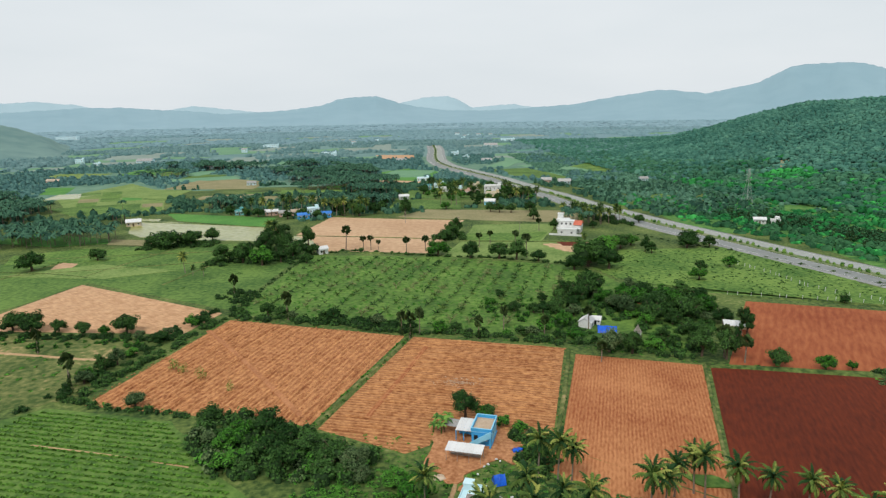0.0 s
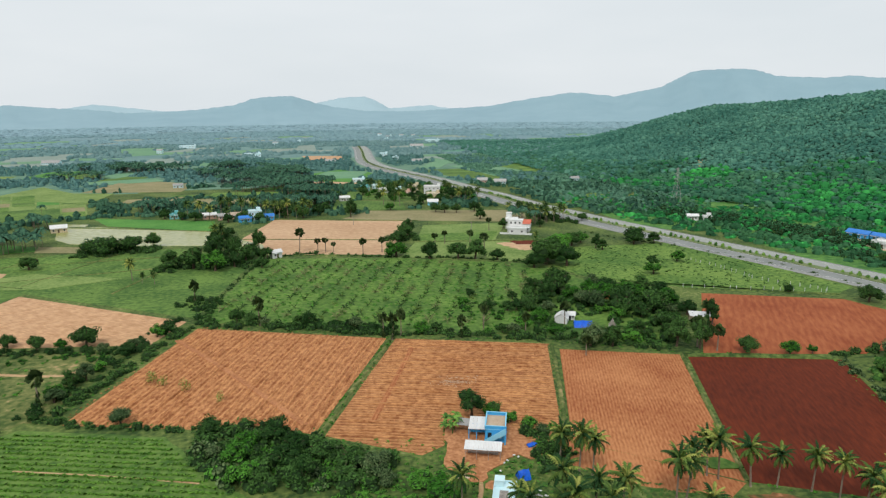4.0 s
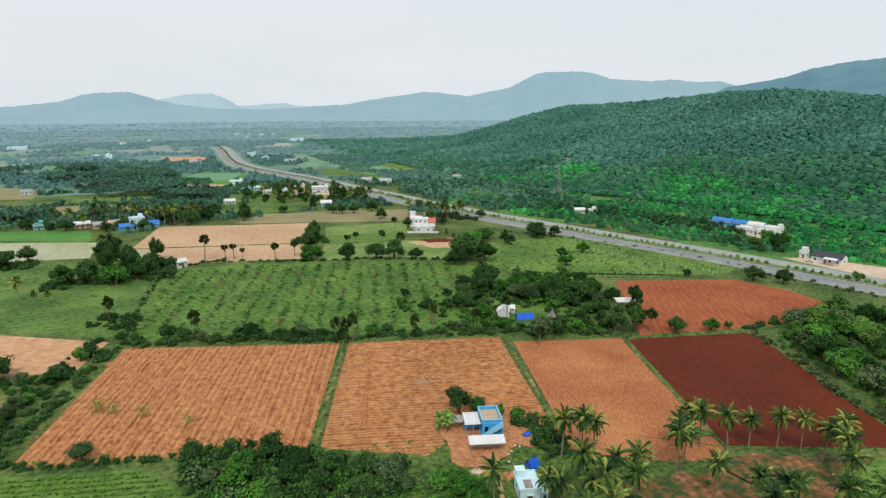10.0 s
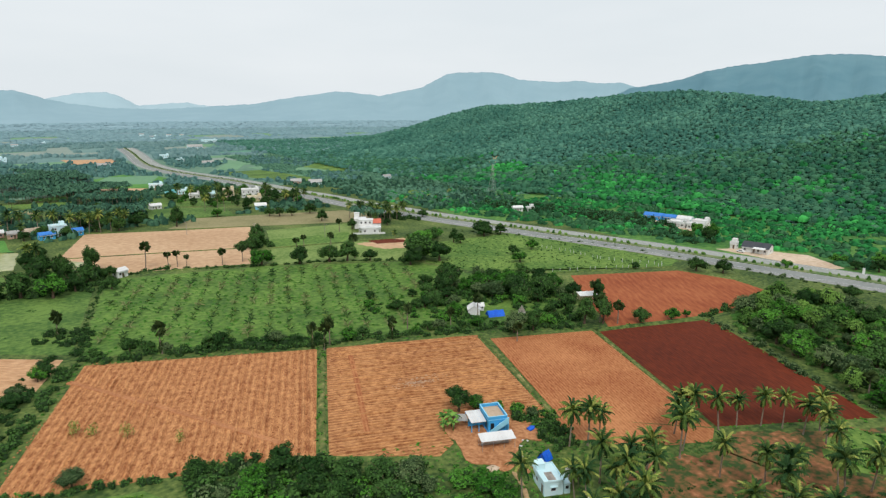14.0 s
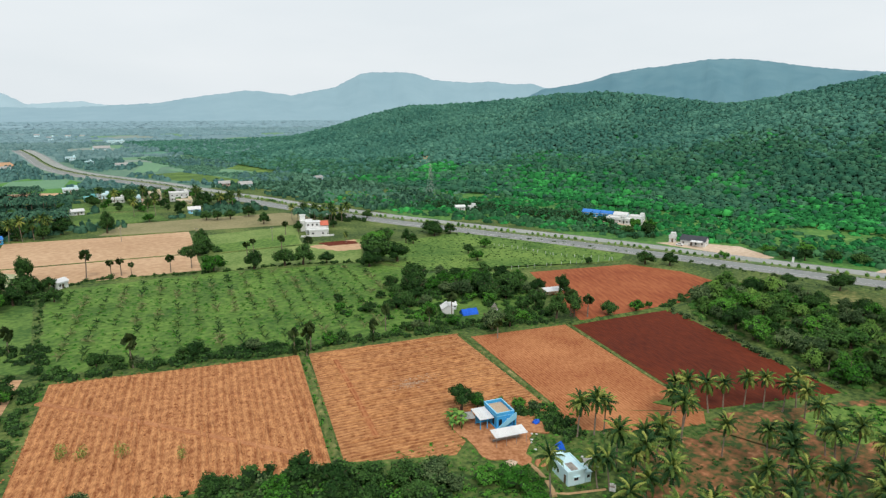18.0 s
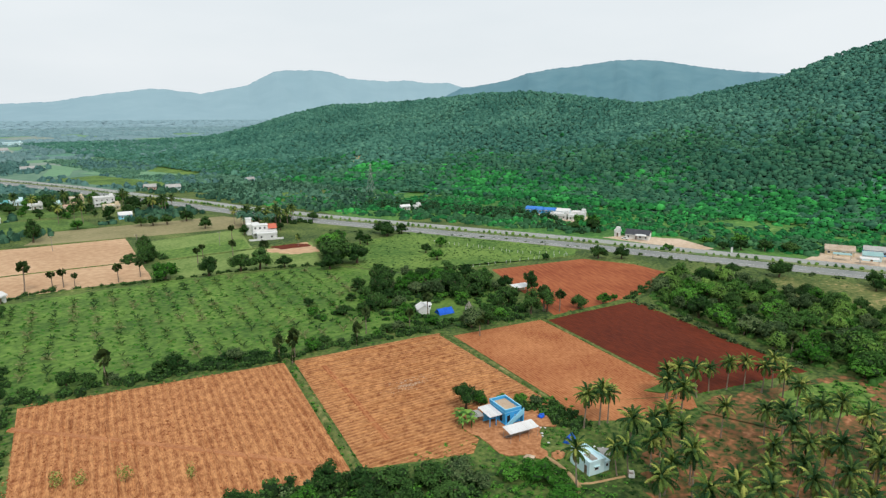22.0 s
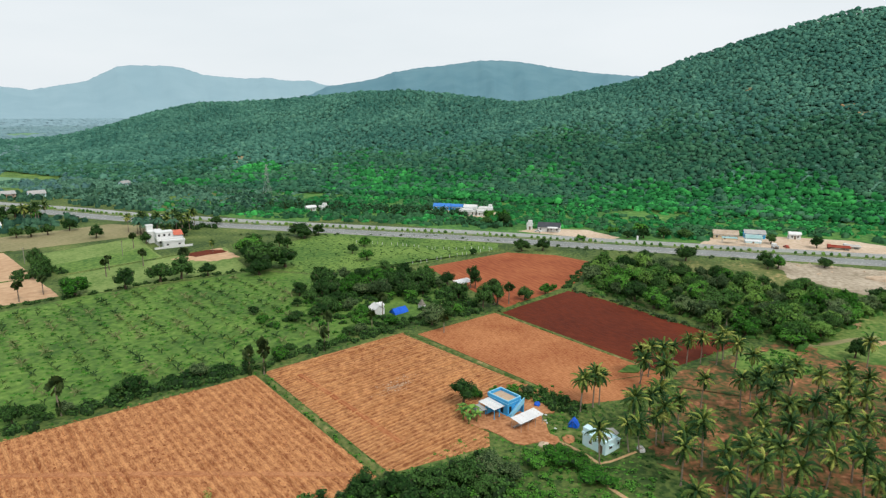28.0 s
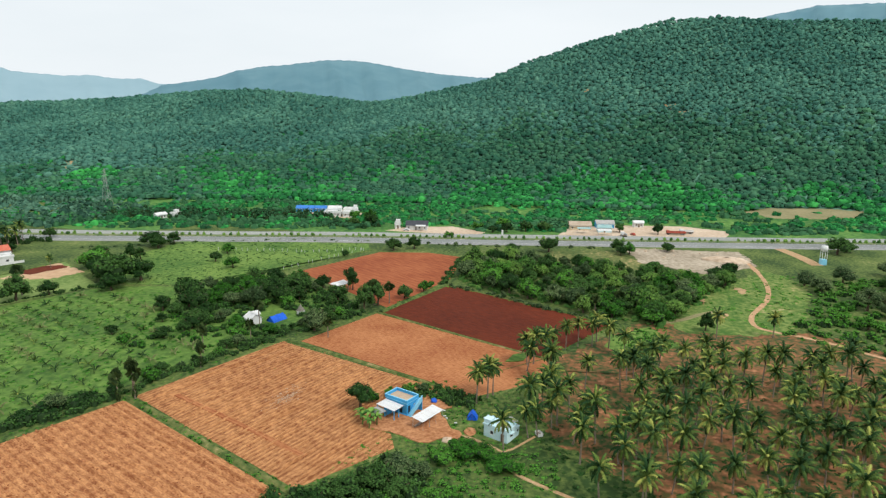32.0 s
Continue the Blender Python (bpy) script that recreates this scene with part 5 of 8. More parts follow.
# taller shrubs and small trees in the hedges and thickets
for kinds, w0, w1, pts in (
        (("round", "grey", "light", "round", "wide"), 3.5, 7.5, scatter([(-64, 23), (-50, 24), (-33, 12), (-18, 2), (-20, -7), (-41, -6), (-56, 0)], 7.0, 121)),
        (("round", "wide", "round", "grey"), 3.5, 6.0, along([(-76, 107), (-55, 101), (-40, 96.5), (-14, 86)], 6.5, 122, 1.8)),
        (("round", "light", "round", "grey"), 3.0, 5.5, along([(-9, 83), (20, 75.5), (40, 69), (60, 60)], 6.0, 123, 1.8)),
        (("round", "grey", "light"), 3.0, 5.5, along([(-103, 34), (-97, 60), (-84, 102)], 7.0, 124, 2.5)),
        (("light", "round", "grey", "light", "wide"), 5.5, 9, scatter([(70, 80), (92, 74), (106, 104), (86, 118), (64, 122), (52, 112), (62, 96)], 9.0, 125)),
        (("round", "wide", "light", "round"), 4, 7, scatter([(28, 92), (40, 88), (56, 104), (64, 122), (50, 126), (36, 108)], 7.5, 126))):
    for i, (x, y) in enumerate(pts):
        w = rnd(w0, w1)
        if math.hypot(x - 57, y - 77) > 9.5:
            small = plant(kinds[i % len(kinds)], x, y, w, w * rnd(0.6, 0.85))
            small.name = "small_tree"


# ---- palms ----
def frond_mesh(name, seed, length, droop, mat, pairs=18):
    """One feathered palm frond along +x from the origin: rib and hanging leaflets."""
    r = random.Random(seed)
    vs, fs = [], []
    pts = []
    for i in range(pairs + 1):
        t = i / pairs
        ang = radians(16) - t * t * droop
        if i == 0:
            pts.append(Vector((0, 0, 0)))
        else:
            pts.append(pts[-1] + Vector((math.cos(ang), 0, math.sin(ang))) * length / pairs)
    for i, p in enumerate(pts):
        t = i / pairs
        ahead = (pts[min(i + 1, pairs)] - pts[max(i - 1, 0)]).normalized() * length / pairs
        reach = length * 0.165 * math.sin(math.pi * (0.08 + 0.86 * t)) * r.uniform(0.85, 1.15) * (0.42 if i % 2 else 1.12)
        vs.append(p)
        for side in (-1, 1):
            vs.append(p + ahead * (0.9 if i < pairs else 0.3) + Vector((0, side * reach * 0.74, -reach * r.uniform(0.55, 1.05))))
    for i in range(pairs):
        k = i * 3
        fs += [(k, k + 3, k + 4, k + 1), (k, k + 2, k + 5, k + 3)]
    return mesh_of(name, vs, fs, mat)


FRONDS = [frond_mesh("frond", 30 + i, l, d, M["frond_near"]) for i, (l, d) in enumerate(((3.5, 1.2), (3.7, 1.5), (3.3, 1.75), (3.6, 1.35)))]
DRY = frond_mesh("frond", 40, 3.1, 1.5, M["frond_dry"])


def frond_poses(seed, count):
    r = random.Random(seed)
    for i in range(count):
        lift = 68 - 138 * (i / count) ** 1.1
        yield pose(0, 0, 0, 0, -lift + r.uniform(-8, 8), i * 137.5 + r.uniform(-12, 12)), (DRY if i >= count - 2 else FRONDS[r.randrange(4)])


def palm_trunk(height, seed, base=0.19):
    r = random.Random(seed)
    bx, by = r.uniform(-0.7, 0.7), r.uniform(-0.7, 0.7)
    k = 9
    path = [(bx * (1 - (1 - i / k) ** 2) - bx, by * (1 - (1 - i / k) ** 2) - by, -0.3 + (height + 0.3) * i / k) for i in range(k + 1)]
    vs, fs = tube(path, [base * (1.5 if i == 0 else 1.05 - 0.4 * i / k + 0.03 * (i % 2)) for i in range(k + 1)], 7)
    return mesh_of("trunk", vs, fs, M["palm_bark"], smooth=True)


def make_palm(seed, height, count, label):
    """A coconut palm with each frond a part of its own."""
    ob = thing("coconut_palm", HOME, label, "palm tree", "coconut grove")
    part("trunk", palm_trunk(height, seed), None, ob)
    for m, me in frond_poses(seed, count):
        o = part("frond", me, None, ob)
        o.matrix_basis = pose(0, 0, height) @ m
    nuts = bmesh.new()
    r = random.Random(seed)
    for i in range(7):
        a = i * 0.9
        bmesh.ops.create_icosphere(nuts, subdivisions=1, radius=0.16, matrix=pose(0.26 * math.cos(a), 0.26 * math.sin(a), height - 0.25 - r.uniform(0, 0.2)))
    part("coconuts", nuts, M["leaf_light"], ob, "cluster of green coconuts", True)
    return ob


def joined_crown(seed, height, count, wide=1.0):
    vs, fs, slot = [], [], []
    for m, me in frond_poses(seed, count):
        k = len(vs)
        mm = pose(0, 0, height) @ m
        vs += [mm @ v.co for v in me.vertices]
        for p in me.polygons:
            fs.append(tuple(k + i for i in p.vertices))
            slot.append(1 if me == DRY else 0)
    return mesh_of("crown", vs, fs, [M["frond"], M["frond_dry"]], slot)


def make_simple_palm(seed, height, count, label):
    ob = thing("coconut_palm", HOME, label, "palm tree", "coconut grove")
    part("trunk", palm_trunk(height, seed), None, ob)
    part("crown", joined_crown(seed, height, count), None, ob)
    return ob


NEAR_PALMS = [make_palm(61, 8.4, 32, "coconut palm with a full drooping crown"), make_palm(62, 7.4, 31, "coconut palm with yellowing lower fronds"), make_palm(63, 9.2, 30, "tall slender coconut palm")]
FAR_PALMS = [make_simple_palm(71 + i, 7.2 + 0.8 * i, 31, "coconut palm in the grove") for i in range(4)]
spots = [(15.4, -7.9), (18.8, -10), (21.5, -10.8), (-7.8, -20.4), (2.5, -23), (10.6, -22), (15.8, -24.5), (10.4, -29), (16, -31), (9.3, -36), (35.5, -22.5), (44, -15.5), (39.8, -17), (45.5, -17.4), (50.5, -20), (55.5, -21.6), (60.5, -24.5), (63.5, -28), (65.5, -32), (64.5, -37.5), (59.5, -42), (70, -33), (32.3, -24), (33, -33), (3.9, -25),
         (8.6, -28), (86, -70), (92, -88)]
GROVE = [(14, -20), (25, -29), (42, -39), (55, -50), (58, -74), (64, -100), (59, -112), (24, -142), (-14, -100), (-26, -60), (-22, -42), (-6, -31)]
turn = radians(24)
for i in range(-14, 15):
    for j in range(-16, 14):
        gx0, gy0 = i * 6.7 + rnd(-1.6, 1.6), j * 6.7 + rnd(-1.6, 1.6)
        x, y = 18 + gx0 * math.cos(turn) - gy0 * math.sin(turn), -70 + gx0 * math.sin(turn) + gy0 * math.cos(turn)
        if inside(GROVE, x, y) and rnd(0, 1) > 0.1 and not (10 < x < 30 and -46 < y < -34) and min(math.hypot(x - a, y - b) for a, b in spots) > 4:
            spots.append((x, y))
for i, (x, y) in enumerate(spots):
    near = i < 34 or (y > -46 and x < 32)
    src = random.choice(NEAR_PALMS if near else FAR_PALMS)
    s = rnd(0.85, 1.12)
    copy_thing(src, pose(x, y, 0, rnd(-4, 4), rnd(-4, 4), rnd(0, 360)) @ Matrix.Diagonal((s * 1.02, s * 1.02, s, 1)))


# palmyra palms with stiff fan leaves
def fan_head(seed, radius, count):
    r = random.Random(seed)
    vs, fs = [], []
    for i in range(count):
        d = Vector((r.gauss(0, 1), r.gauss(0, 1), r.gauss(0.25, 0.8))).normalized()
        c = d * radius * r.uniform(0.45, 0.75)
        n = (d + Vector((r.uniform(-0.5, 0.5), r.uniform(-0.5, 0.5), 0.3))).normalized()
        u = n.orthogonal().normalized()
        v = n.cross(u)
        k = len(vs)
        vs.append(c - d * radius * 0.3)
        m = 9
        rad = radius * r.uniform(0.42, 0.58)
        for j in range(m):
            a = -2.2 + 4.4 * j / (m - 1)
            dd = (d * math.cos(a) + u * math.sin(a)) * rad * (1.0 if j % 2 else 0.72)
            vs.append(c + dd + v * 0.08 * rad * (j % 2))
        fs += [(k, k + 1 + j, k + 2 + j) for j in range(m - 1)]
    return mesh_of("crown", vs, fs, M["fan"])


def make_fan_palm(seed, height, skirt):
    ob = thing("palmyra_palm", HOME, "palmyra palm with a round head of fan leaves", "palm tree", "palmyra palms")
    part("trunk", palm_trunk(height, seed, 0.24), None, ob)
    head = part("crown", fan_head(seed, 1.9, 42), None, ob)
    head.matrix_basis = pose(0, 0, height + 0.2)
    if skirt:
        co, fs, slot = crown_arrays(seed, 140, 0.22, 0.2, 0.9, 4)
        low = part("skirt", fast_mesh("skirt", co * np.array([1.6, 1.6, 3.0]), fs, [M["fan"], M["shade_core"]], slot), None, ob, "shaggy leaf bases and creepers")
        low.matrix_basis = pose(0, 0, 0.6)
    return ob


FANS = [make_fan_palm(81, 6.5, False), make_fan_palm(82, 5.4, True), make_fan_palm(83, 8.0, False)]
for i, (x, y, s) in enumerate(((-103.7, 46, 0.95), (-127, 73, 0.8), (-81, 130, 0.95), (-54.2, 99, 1.0), (-10, 75.5, 0.9), (-13, 78, 0.85), (-7, 79, 0.8), (12, 72.5, 0.75), (21, 79, 0.8), (33, 70.5, 0.7), (47.6, 185.5, 1.25), (27, 212, 1.0), (34, 221, 0.9),
        (67.7, 254, 1.0), (-44, 215.5, 1.3), (-35, 213.5, 0.95), (-31, 213, 1.0), (-27, 212, 0.7), (-12, 205, 1.0), (-2, 207, 1.0), (82, 50, 1.2), (86, 45.5, 1.0), (98, -30, 0.9), (104, -38, 1.0), (110, -44, 0.9), (101, -24, 0.8), (49.5, 78.5, 1.0), (47, 215, 1.0), (96.5, 68, 1.1), (45.5, 50, 0.8))):
    fan = FANS[1 if i in (0, 1, 2, 3, 4, 5, 7) else (2 if i in (10, 14) else 0)]
    copy_thing(fan, pose(x, y, 0, 0, 0, rnd(0, 360)) @ Matrix.Diagonal((s, s, s * (1.4 if i < 10 else 1.0), 1)))

# trees among the village houses and round the sheds by the pond
for i, (x, y) in enumerate(scatter([(4, 398), (40, 362), (90, 384), (84, 452), (40, 500), (2, 488)], 13.5, 131)):
    if all(math.hypot(x - a, y - b) > 8.5 for a, b in ((22, 456), (33, 450), (38, 432), (48, 450), (63, 438), (60, 415), (52, 368), (18, 488), (6, 476))):
        w = rnd(5, 9)
        plant(("round", "wide", "round", "light")[i % 4], x, y, w, w * rnd(0.7, 0.95))
for i, (x, y) in enumerate(((-58, 331), (-46, 327), (-36, 336), (-31, 350), (-52, 345), (-64, 346), (-95, 322), (-118, 334), (-128, 341), (-141, 348), (-86, 330), (-74, 318), (-88, 270), (-88, 255), (-84, 228), (-96, 216), (-79, 232), (-92, 244), (-61, 186), (-68, 206), (-84, 197), (-52, 410), (-21, 430), (-40, 396), (-30, 380))):
    plant(("round", "wide", "round")[i % 3], x, y, rnd(6, 10), rnd(5.5, 8.5))

# pasture coconut palms, banana clump by the farmhouse
for x, y, s in ((-116, 174, 1.0), (-110, 168, 0.55), (-104, 165, 0.6), (-92, 246, 1.2), (-88, 244, 1.3), (96, 262, 0.9), (84, 212, 0.7), (30, 440, 1.2), (36, 438, 1.3), (26, 446, 1.1), (44, 432, 1.2), (12, 466, 1.2), (8, 452, 1.1), (50, 428, 1.0), (72, 424, 1.2), (76, 430, 1.1), (16, 440, 1.2), (104, 286, 1.0), (108, 280, 1.1), (100, 292, 1.0), (112, 274, 0.9), (106, 270, 1.0), (98, 290, 1.1), (102, 282, 1.2), (104, 276, 1.1), (110, 270, 1.1), (116, 272, 1.0), (121, 276, 1.1), (125, 279, 1.0), (113, 280, 1.2), (92, 296, 1.0), (14, 376, 1.2), (26, 368, 1.3), (22, 372, 1.1), (78, 370, 1.2), (74, 376, 1.3), (84, 380, 1.2), (92, 386, 1.2), (-62, 329, 1.2), (-56, 327, 1.3), (-50, 327, 1.2), (-46, 332, 1.3), (-60, 336, 1.2), (-41, 338, 1.2), (-66, 340, 1.1), (-108, 332, 1.2), (-96, 326, 1.0), (-88, 340, 1.3), (-96, 345, 1.3), (-104, 350, 1.2), (-118, 348, 1.2), (-126, 350, 1.2), (-72, 336, 1.2), (-80, 338, 1.3)):
    copy_thing(random.choice(FAR_PALMS), pose(x, y, 0, rnd(-5, 5), rnd(-5, 5), rnd(0, 360)) @ Matrix.Diagonal((s, s, s, 1)))


def banana(x, y, s, seed):
    r = random.Random(seed)
    ob = thing("banana_plant", pose(x, y, 0.1), "green banana plant beside the farmhouse", "plant", "banana plants")
    part("stem", mesh_of("stem", *tube([(0, 0, -0.3), (0.05, 0, 1.0 * s), (0.1, 0.05, 1.8 * s)], [0.16, 0.12, 0.06], 6), M["leaf_woods"], smooth=True), None, ob)
    for i in range(8):
        a = i * 0.8 + r.uniform(-0.2, 0.2)
        vs, fs = [], []
        L = 1.9 * s * r.uniform(0.8, 1.1)
        for j in range(7):
            t = j / 6
            w = 0.3 * s * math.sin(math.pi * min(1, 0.12 + t * 0.88))
            p = Vector((L * t * 0.8, 0, L * (0.75 * t - 0.85 * t * t)))
            vs += [p + Vector((0, w, 0.05)), p + Vector((0, 0, -0.05)), p + Vector((0, -w, 0.05))]
        for j in range(6):
            k = j * 3
            fs += [(k, k + 1, k + 4, k + 3), (k + 1, k + 2, k + 5, k + 4)]
        o = part("leaf", mesh_of("leaf", vs, fs, M["leaf_woods"], smooth=True), None, ob)
        o.matrix_basis = pose(0.1, 0.05, 1.7 * s, 0, r.uniform(-25, 15), math.degrees(a))


for i, (x, y, s) in enumerate(((-2.5, 13, 1.5), (-4, 14.5, 1.3), (-3.2, 11.2, 1.2), (-5, 12.4, 1.0), (-1.5, 16.2, 1.2))):
    banana(x, y, s, i)

# ---- hedges, thickets and undergrowth ----
BUSH = [ragged_crown(300 + i, 125, 0.115, 0.3, 0.5, 4, 4, 5, 3) for i in range(7)]
FINE = [crown_arrays(320 + i, 14, 0.42, 0.3, 0.45, 3, 0) for i in range(5)]


def hedge(name, pts, lo, hi, leaf, label, seed, tall=0.75, templates=None):
    r = random.Random(seed)
    rows = []
    for x, y in pts:
        if math.hypot(x - 57, y - 77) < 8.5:
            continue
        w = r.uniform(lo, hi) * 1.22
        rows.append((x, y, float(hill(x, y)) - 0.15, w, w * tall * r.uniform(0.7, 1.25)))
    return stuff(name, many(name, templates or BUSH, rows, [M[leaf], M["shade_core"]], seed), label, "hedge")


hedge("hedge", along([(-77, 105), (-55, 98.5), (-40, 93.5), (-11, 82.5)], 1.5, 1, 2.2), 2.4, 5.0, "leaf", "dense dark hedge along the orange field", 1)
hedge("hedge", along([(-42, 96), (-26, 91), (-14, 84)], 2.0, 2, 2.6), 3.4, 6.2, "leaf", "tall thicket in the hedge", 2)
hedge("hedge", along([(-9, 81), (20, 72.5), (40, 66.5), (72, 50.5)], 1.6, 3, 1.9), 2.0, 4.4, "leaf", "dense dark hedge behind the tan fields", 3)
hedge("hedge", along([(-98.5, 36), (-90, 62), (-78, 102)], 1.5, 4, 1.6), 1.8, 4.2, "leaf", "wild hedge along the field's side", 4)
hedge("hedge", along([(-98, 35), (-80, 29.5), (-60, 24.5), (-37, 16.5)], 1.6, 5, 1.0), 1.5, 3.4, "leaf", "wild hedge below the orange field", 5)
hedge("thicket", scatter([(-64, 24), (-50, 25.5), (-33, 13.5), (-17, 3.5), (-18, -7), (-41, -6), (-56, 0)], 3.5, 6), 3.0, 6.0, "leaf", "dense dark green thicket of shrubs", 6, 0.8)
hedge("thicket", scatter([(-60, 20), (-48, 20), (-34, 10), (-20, 0), (-22, -6), (-42, -5), (-54, 2)], 4.4, 7), 3.0, 6.2, "leaf_light", "brighter shrubs in the thicket", 7, 0.7)
hedge("thicket", scatter([(5, -3), (9, -2), (11, -4), (9, -10), (4, -8), (2, -6)], 1.4, 75), 0.7, 1.7, "leaf_light", "bright weeds beside the cattle shed", 75, 0.5)
hedge("thicket", scatter([(-62, 22), (-50, 24), (-34, 12), (-19, 2), (-20, -6), (-41, -5), (-54, 0)], 6.5, 71), 3.2, 6.0, "leaf_grey", "grey-green shrubs in the thicket", 71, 0.8)
hedge("thicket", scatter([(-29, -6.5), (-24, -7.5), (-20, -12), (-26, -17), (-33, -12)], 1.9, 80), 1.6, 3.0, "leaf_light", "bright lime bushes at the thicket's edge", 80, 0.55)
hedge("thicket", scatter([(-78, 121), (-90, 128), (-82, 140), (-70, 130), (-72, 112)], 3.5, 8), 2.5, 5.0, "leaf", "shrubs round the palmyra palms", 8)
hedge("hedge", along([(-172, 96), (-150, 92), (-128, 87), (-110, 85), (-88, 82)], 1.6, 9, 2.6), 2.0, 4.6, "leaf", "thick hedge below the light tilled field", 9)
hedge("hedge", along([(-150, 84), (-128, 80), (-110, 79), (-92, 78)], 2.6, 79, 3.2), 1.6, 3.8, "leaf_light", "loose bushes below the thick hedge", 79)
hedge("hedge", along([(-60, 204), (-40, 212), (-20, 203), (6, 193), (36, 184), (68, 168)], 2.2, 10, 1.2), 1.5, 3.6, "leaf", "hedge between scrub field and plots", 10)
hedge("hedge", along([(117, 34), (128, 36), (150, 39), (168, 40)], 2.0, 11, 1.2), 2.0, 4.0, "leaf", "hedge behind the dark red field", 11)
hedge("hedge", along([(117, 31), (108, 6), (98, -14), (91, -36)], 1.8, 12, 1.6), 1.5, 3.6, "leaf_grey", "wild hedge along the dark red field", 12)
hedge("hedge", along([(186, 90), (192, 62), (200, 30), (208, -2), (214, -22)], 3.2, 13, 3.0), 1.2, 3.5, "leaf_grey", "roadside scrub along the highway", 13, 0.6)
hedge("hedge", along([(120, 240), (140, 205), (160, 180), (176, 140), (186, 96)], 3.0, 14, 2.5), 1.0, 3.2, "leaf_grey", "roadside scrub beside the meadow", 14, 0.6)
hedge("thicket", scatter([(40, 70), (72, 53), (84, 60), (92, 78), (108, 110), (84, 124), (62, 124), (48, 112), (36, 96)], 4.2, 15), 2.0, 5.0, "leaf_woods", "shrubs under the trees round the huts", 15)
hedge("thicket", scatter([(30, 72), (44, 74), (50, 110), (30, 116), (16, 100)], 5.5, 16), 1.8, 4.2, "leaf_light", "bright shrubs at the scrub field's edge", 16)
hedge("thicket", scatter(WOODS, 3.6, 17), 2.0, 4.5, "leaf_woods", "undergrowth filling the woodland", 17, 0.7, CLUMP)
hedge("thicket", scatter([(20, 12), (26, 4), (20, -4), (10, -4), (14, 4)], 2.4, 18), 1.0, 2.6, "leaf_light", "weedy bushes behind the farmyard", 18)
hedge("thicket", scatter([(-14, 4), (-6, -6), (6, -10), (0, -22), (-20, -16), (-30, -4)], 2.6, 19), 0.8, 2.2, "leaf_light", "low weeds below the farmyard", 19, 0.5)
hedge("thicket", scatter([(96, -90), (122, -106), (170, -114), (190, -150), (120, -160), (84, -118)], 4.6, 20), 2.0, 5.5, "leaf_light", "light green shrubs beyond the track", 20, 0.65)
hedge("thicket", scatter([(60, -38), (88, -44), (94, -56), (70, -58)], 3.0, 21), 1.2, 3.0, "leaf_light", "bright bushes between palms and woods", 21, 0.5)
hedge("thicket", scatter([(-32, -6), (-12, -4), (-4, -12), (-5, -34), (-28, -30)], 2.4, 72), 0.8, 2.6, "leaf_light", "bright weeds and low bushes below the yard", 72, 0.55)
hedge("thicket", scatter([(76, -37), (89, -49), (73, -57), (56, -45)], 2.0, 78), 0.8, 2.4, "leaf_light", "bright weeds between the palms and the woods", 78, 0.5)
hedge("hedge", along([(-76, 110), (-71, 150), (-63, 202)], 1.8, 73, 1.0), 0.8, 2.6, "leaf", "weedy hedge between pasture and scrub field", 73)
hedge("hedge", along([(-206, 150), (-176, 236)], 4.0, 74, 1.0), 0.5, 1.6, "leaf_light", "weeds on the pasture bund", 74)
hedge("hedge", along([(-10.6, 79), (-15, 64.5), (-24.2, 41), (-33.2, 17)], 0.75, 22, 0.9), 0.5, 1.7, "leaf_light", "weeds on the bund between two fields", 22)
hedge("hedge", along([(38.5, 61), (35, 48), (28.6, 26), (21.5, 4)], 1.2, 23, 0.6), 0.4, 1.1, "leaf_light", "weeds on the bund between two fields", 23)
hedge("hedge", along([(74, 45), (66.4, 25), (58, 2), (50.6, -19)], 1.4, 24, 0.5), 0.4, 1.0, "leaf_light", "weeds on the narrow bund", 24)
hedge("hedge", along([(75, 44.5), (95, 40), (117, 33.5)], 1.8, 25, 0.8), 0.6, 1.8, "leaf_light", "weeds along the red field", 25)
hedge("thicket", scatter([(6, 252), (20, 254), (22, 232), (2, 234)], 3.5, 26), 2.5, 5.0, "leaf", "shrubs at the bare field's corner", 26)
hedge("thicket", scatter([(-110, 185), (-62, 186), (-60, 230), (-104, 215)], 5.0, 27), 3.0, 6.5, "leaf", "dark scrub beside the pasture", 27)
hedge("thicket", scatter([(-160, 225), (-118, 234), (-120, 246), (-160, 242)], 4.0, 28), 3.5, 6.5, "leaf", "dark shrubs by the pond", 28)
hedge("thicket", scatter([(190, 300), (215, 240), (240, 160), (258, 150), (256, 200), (230, 300)], 5.5, 29), 4.0, 8.0, "scrub_dark", "dark trees along the far side of the highway", 29, 0.85)
hedge("thicket", scatter([(120, 268), (132, 262), (118, 300), (104, 300)], 4.5, 30), 3.5, 6.5, "leaf", "dark trees behind the white villa", 30, 0.9)

# low tufts on the scrub field and the meadow, weeds under the palms
hedge("grass_tufts", scatter([(-74, 108), (-61, 200), (6, 190), (66, 164), (74, 130), (48, 112), (30, 78), (-8, 86)], 2.1, 41, 0.5), 0.4, 1.7, "leaf_light", "tufts and low scrub all over the field", 41, 0.45, FINE)
hedge("grass_tufts", scatter([(96, 194), (156, 194), (180, 98), (116, 112), (76, 140), (78, 158)], 2.4, 42, 0.5), 0.3, 1.6, "leaf", "dark tufts scattered over the meadow", 42, 0.5, FINE)
hedge("grass_tufts", scatter(GROVE, 1.7, 43, 0.5), 0.4, 1.7, "leaf", "weeds between the palms", 43, 0.4, FINE)
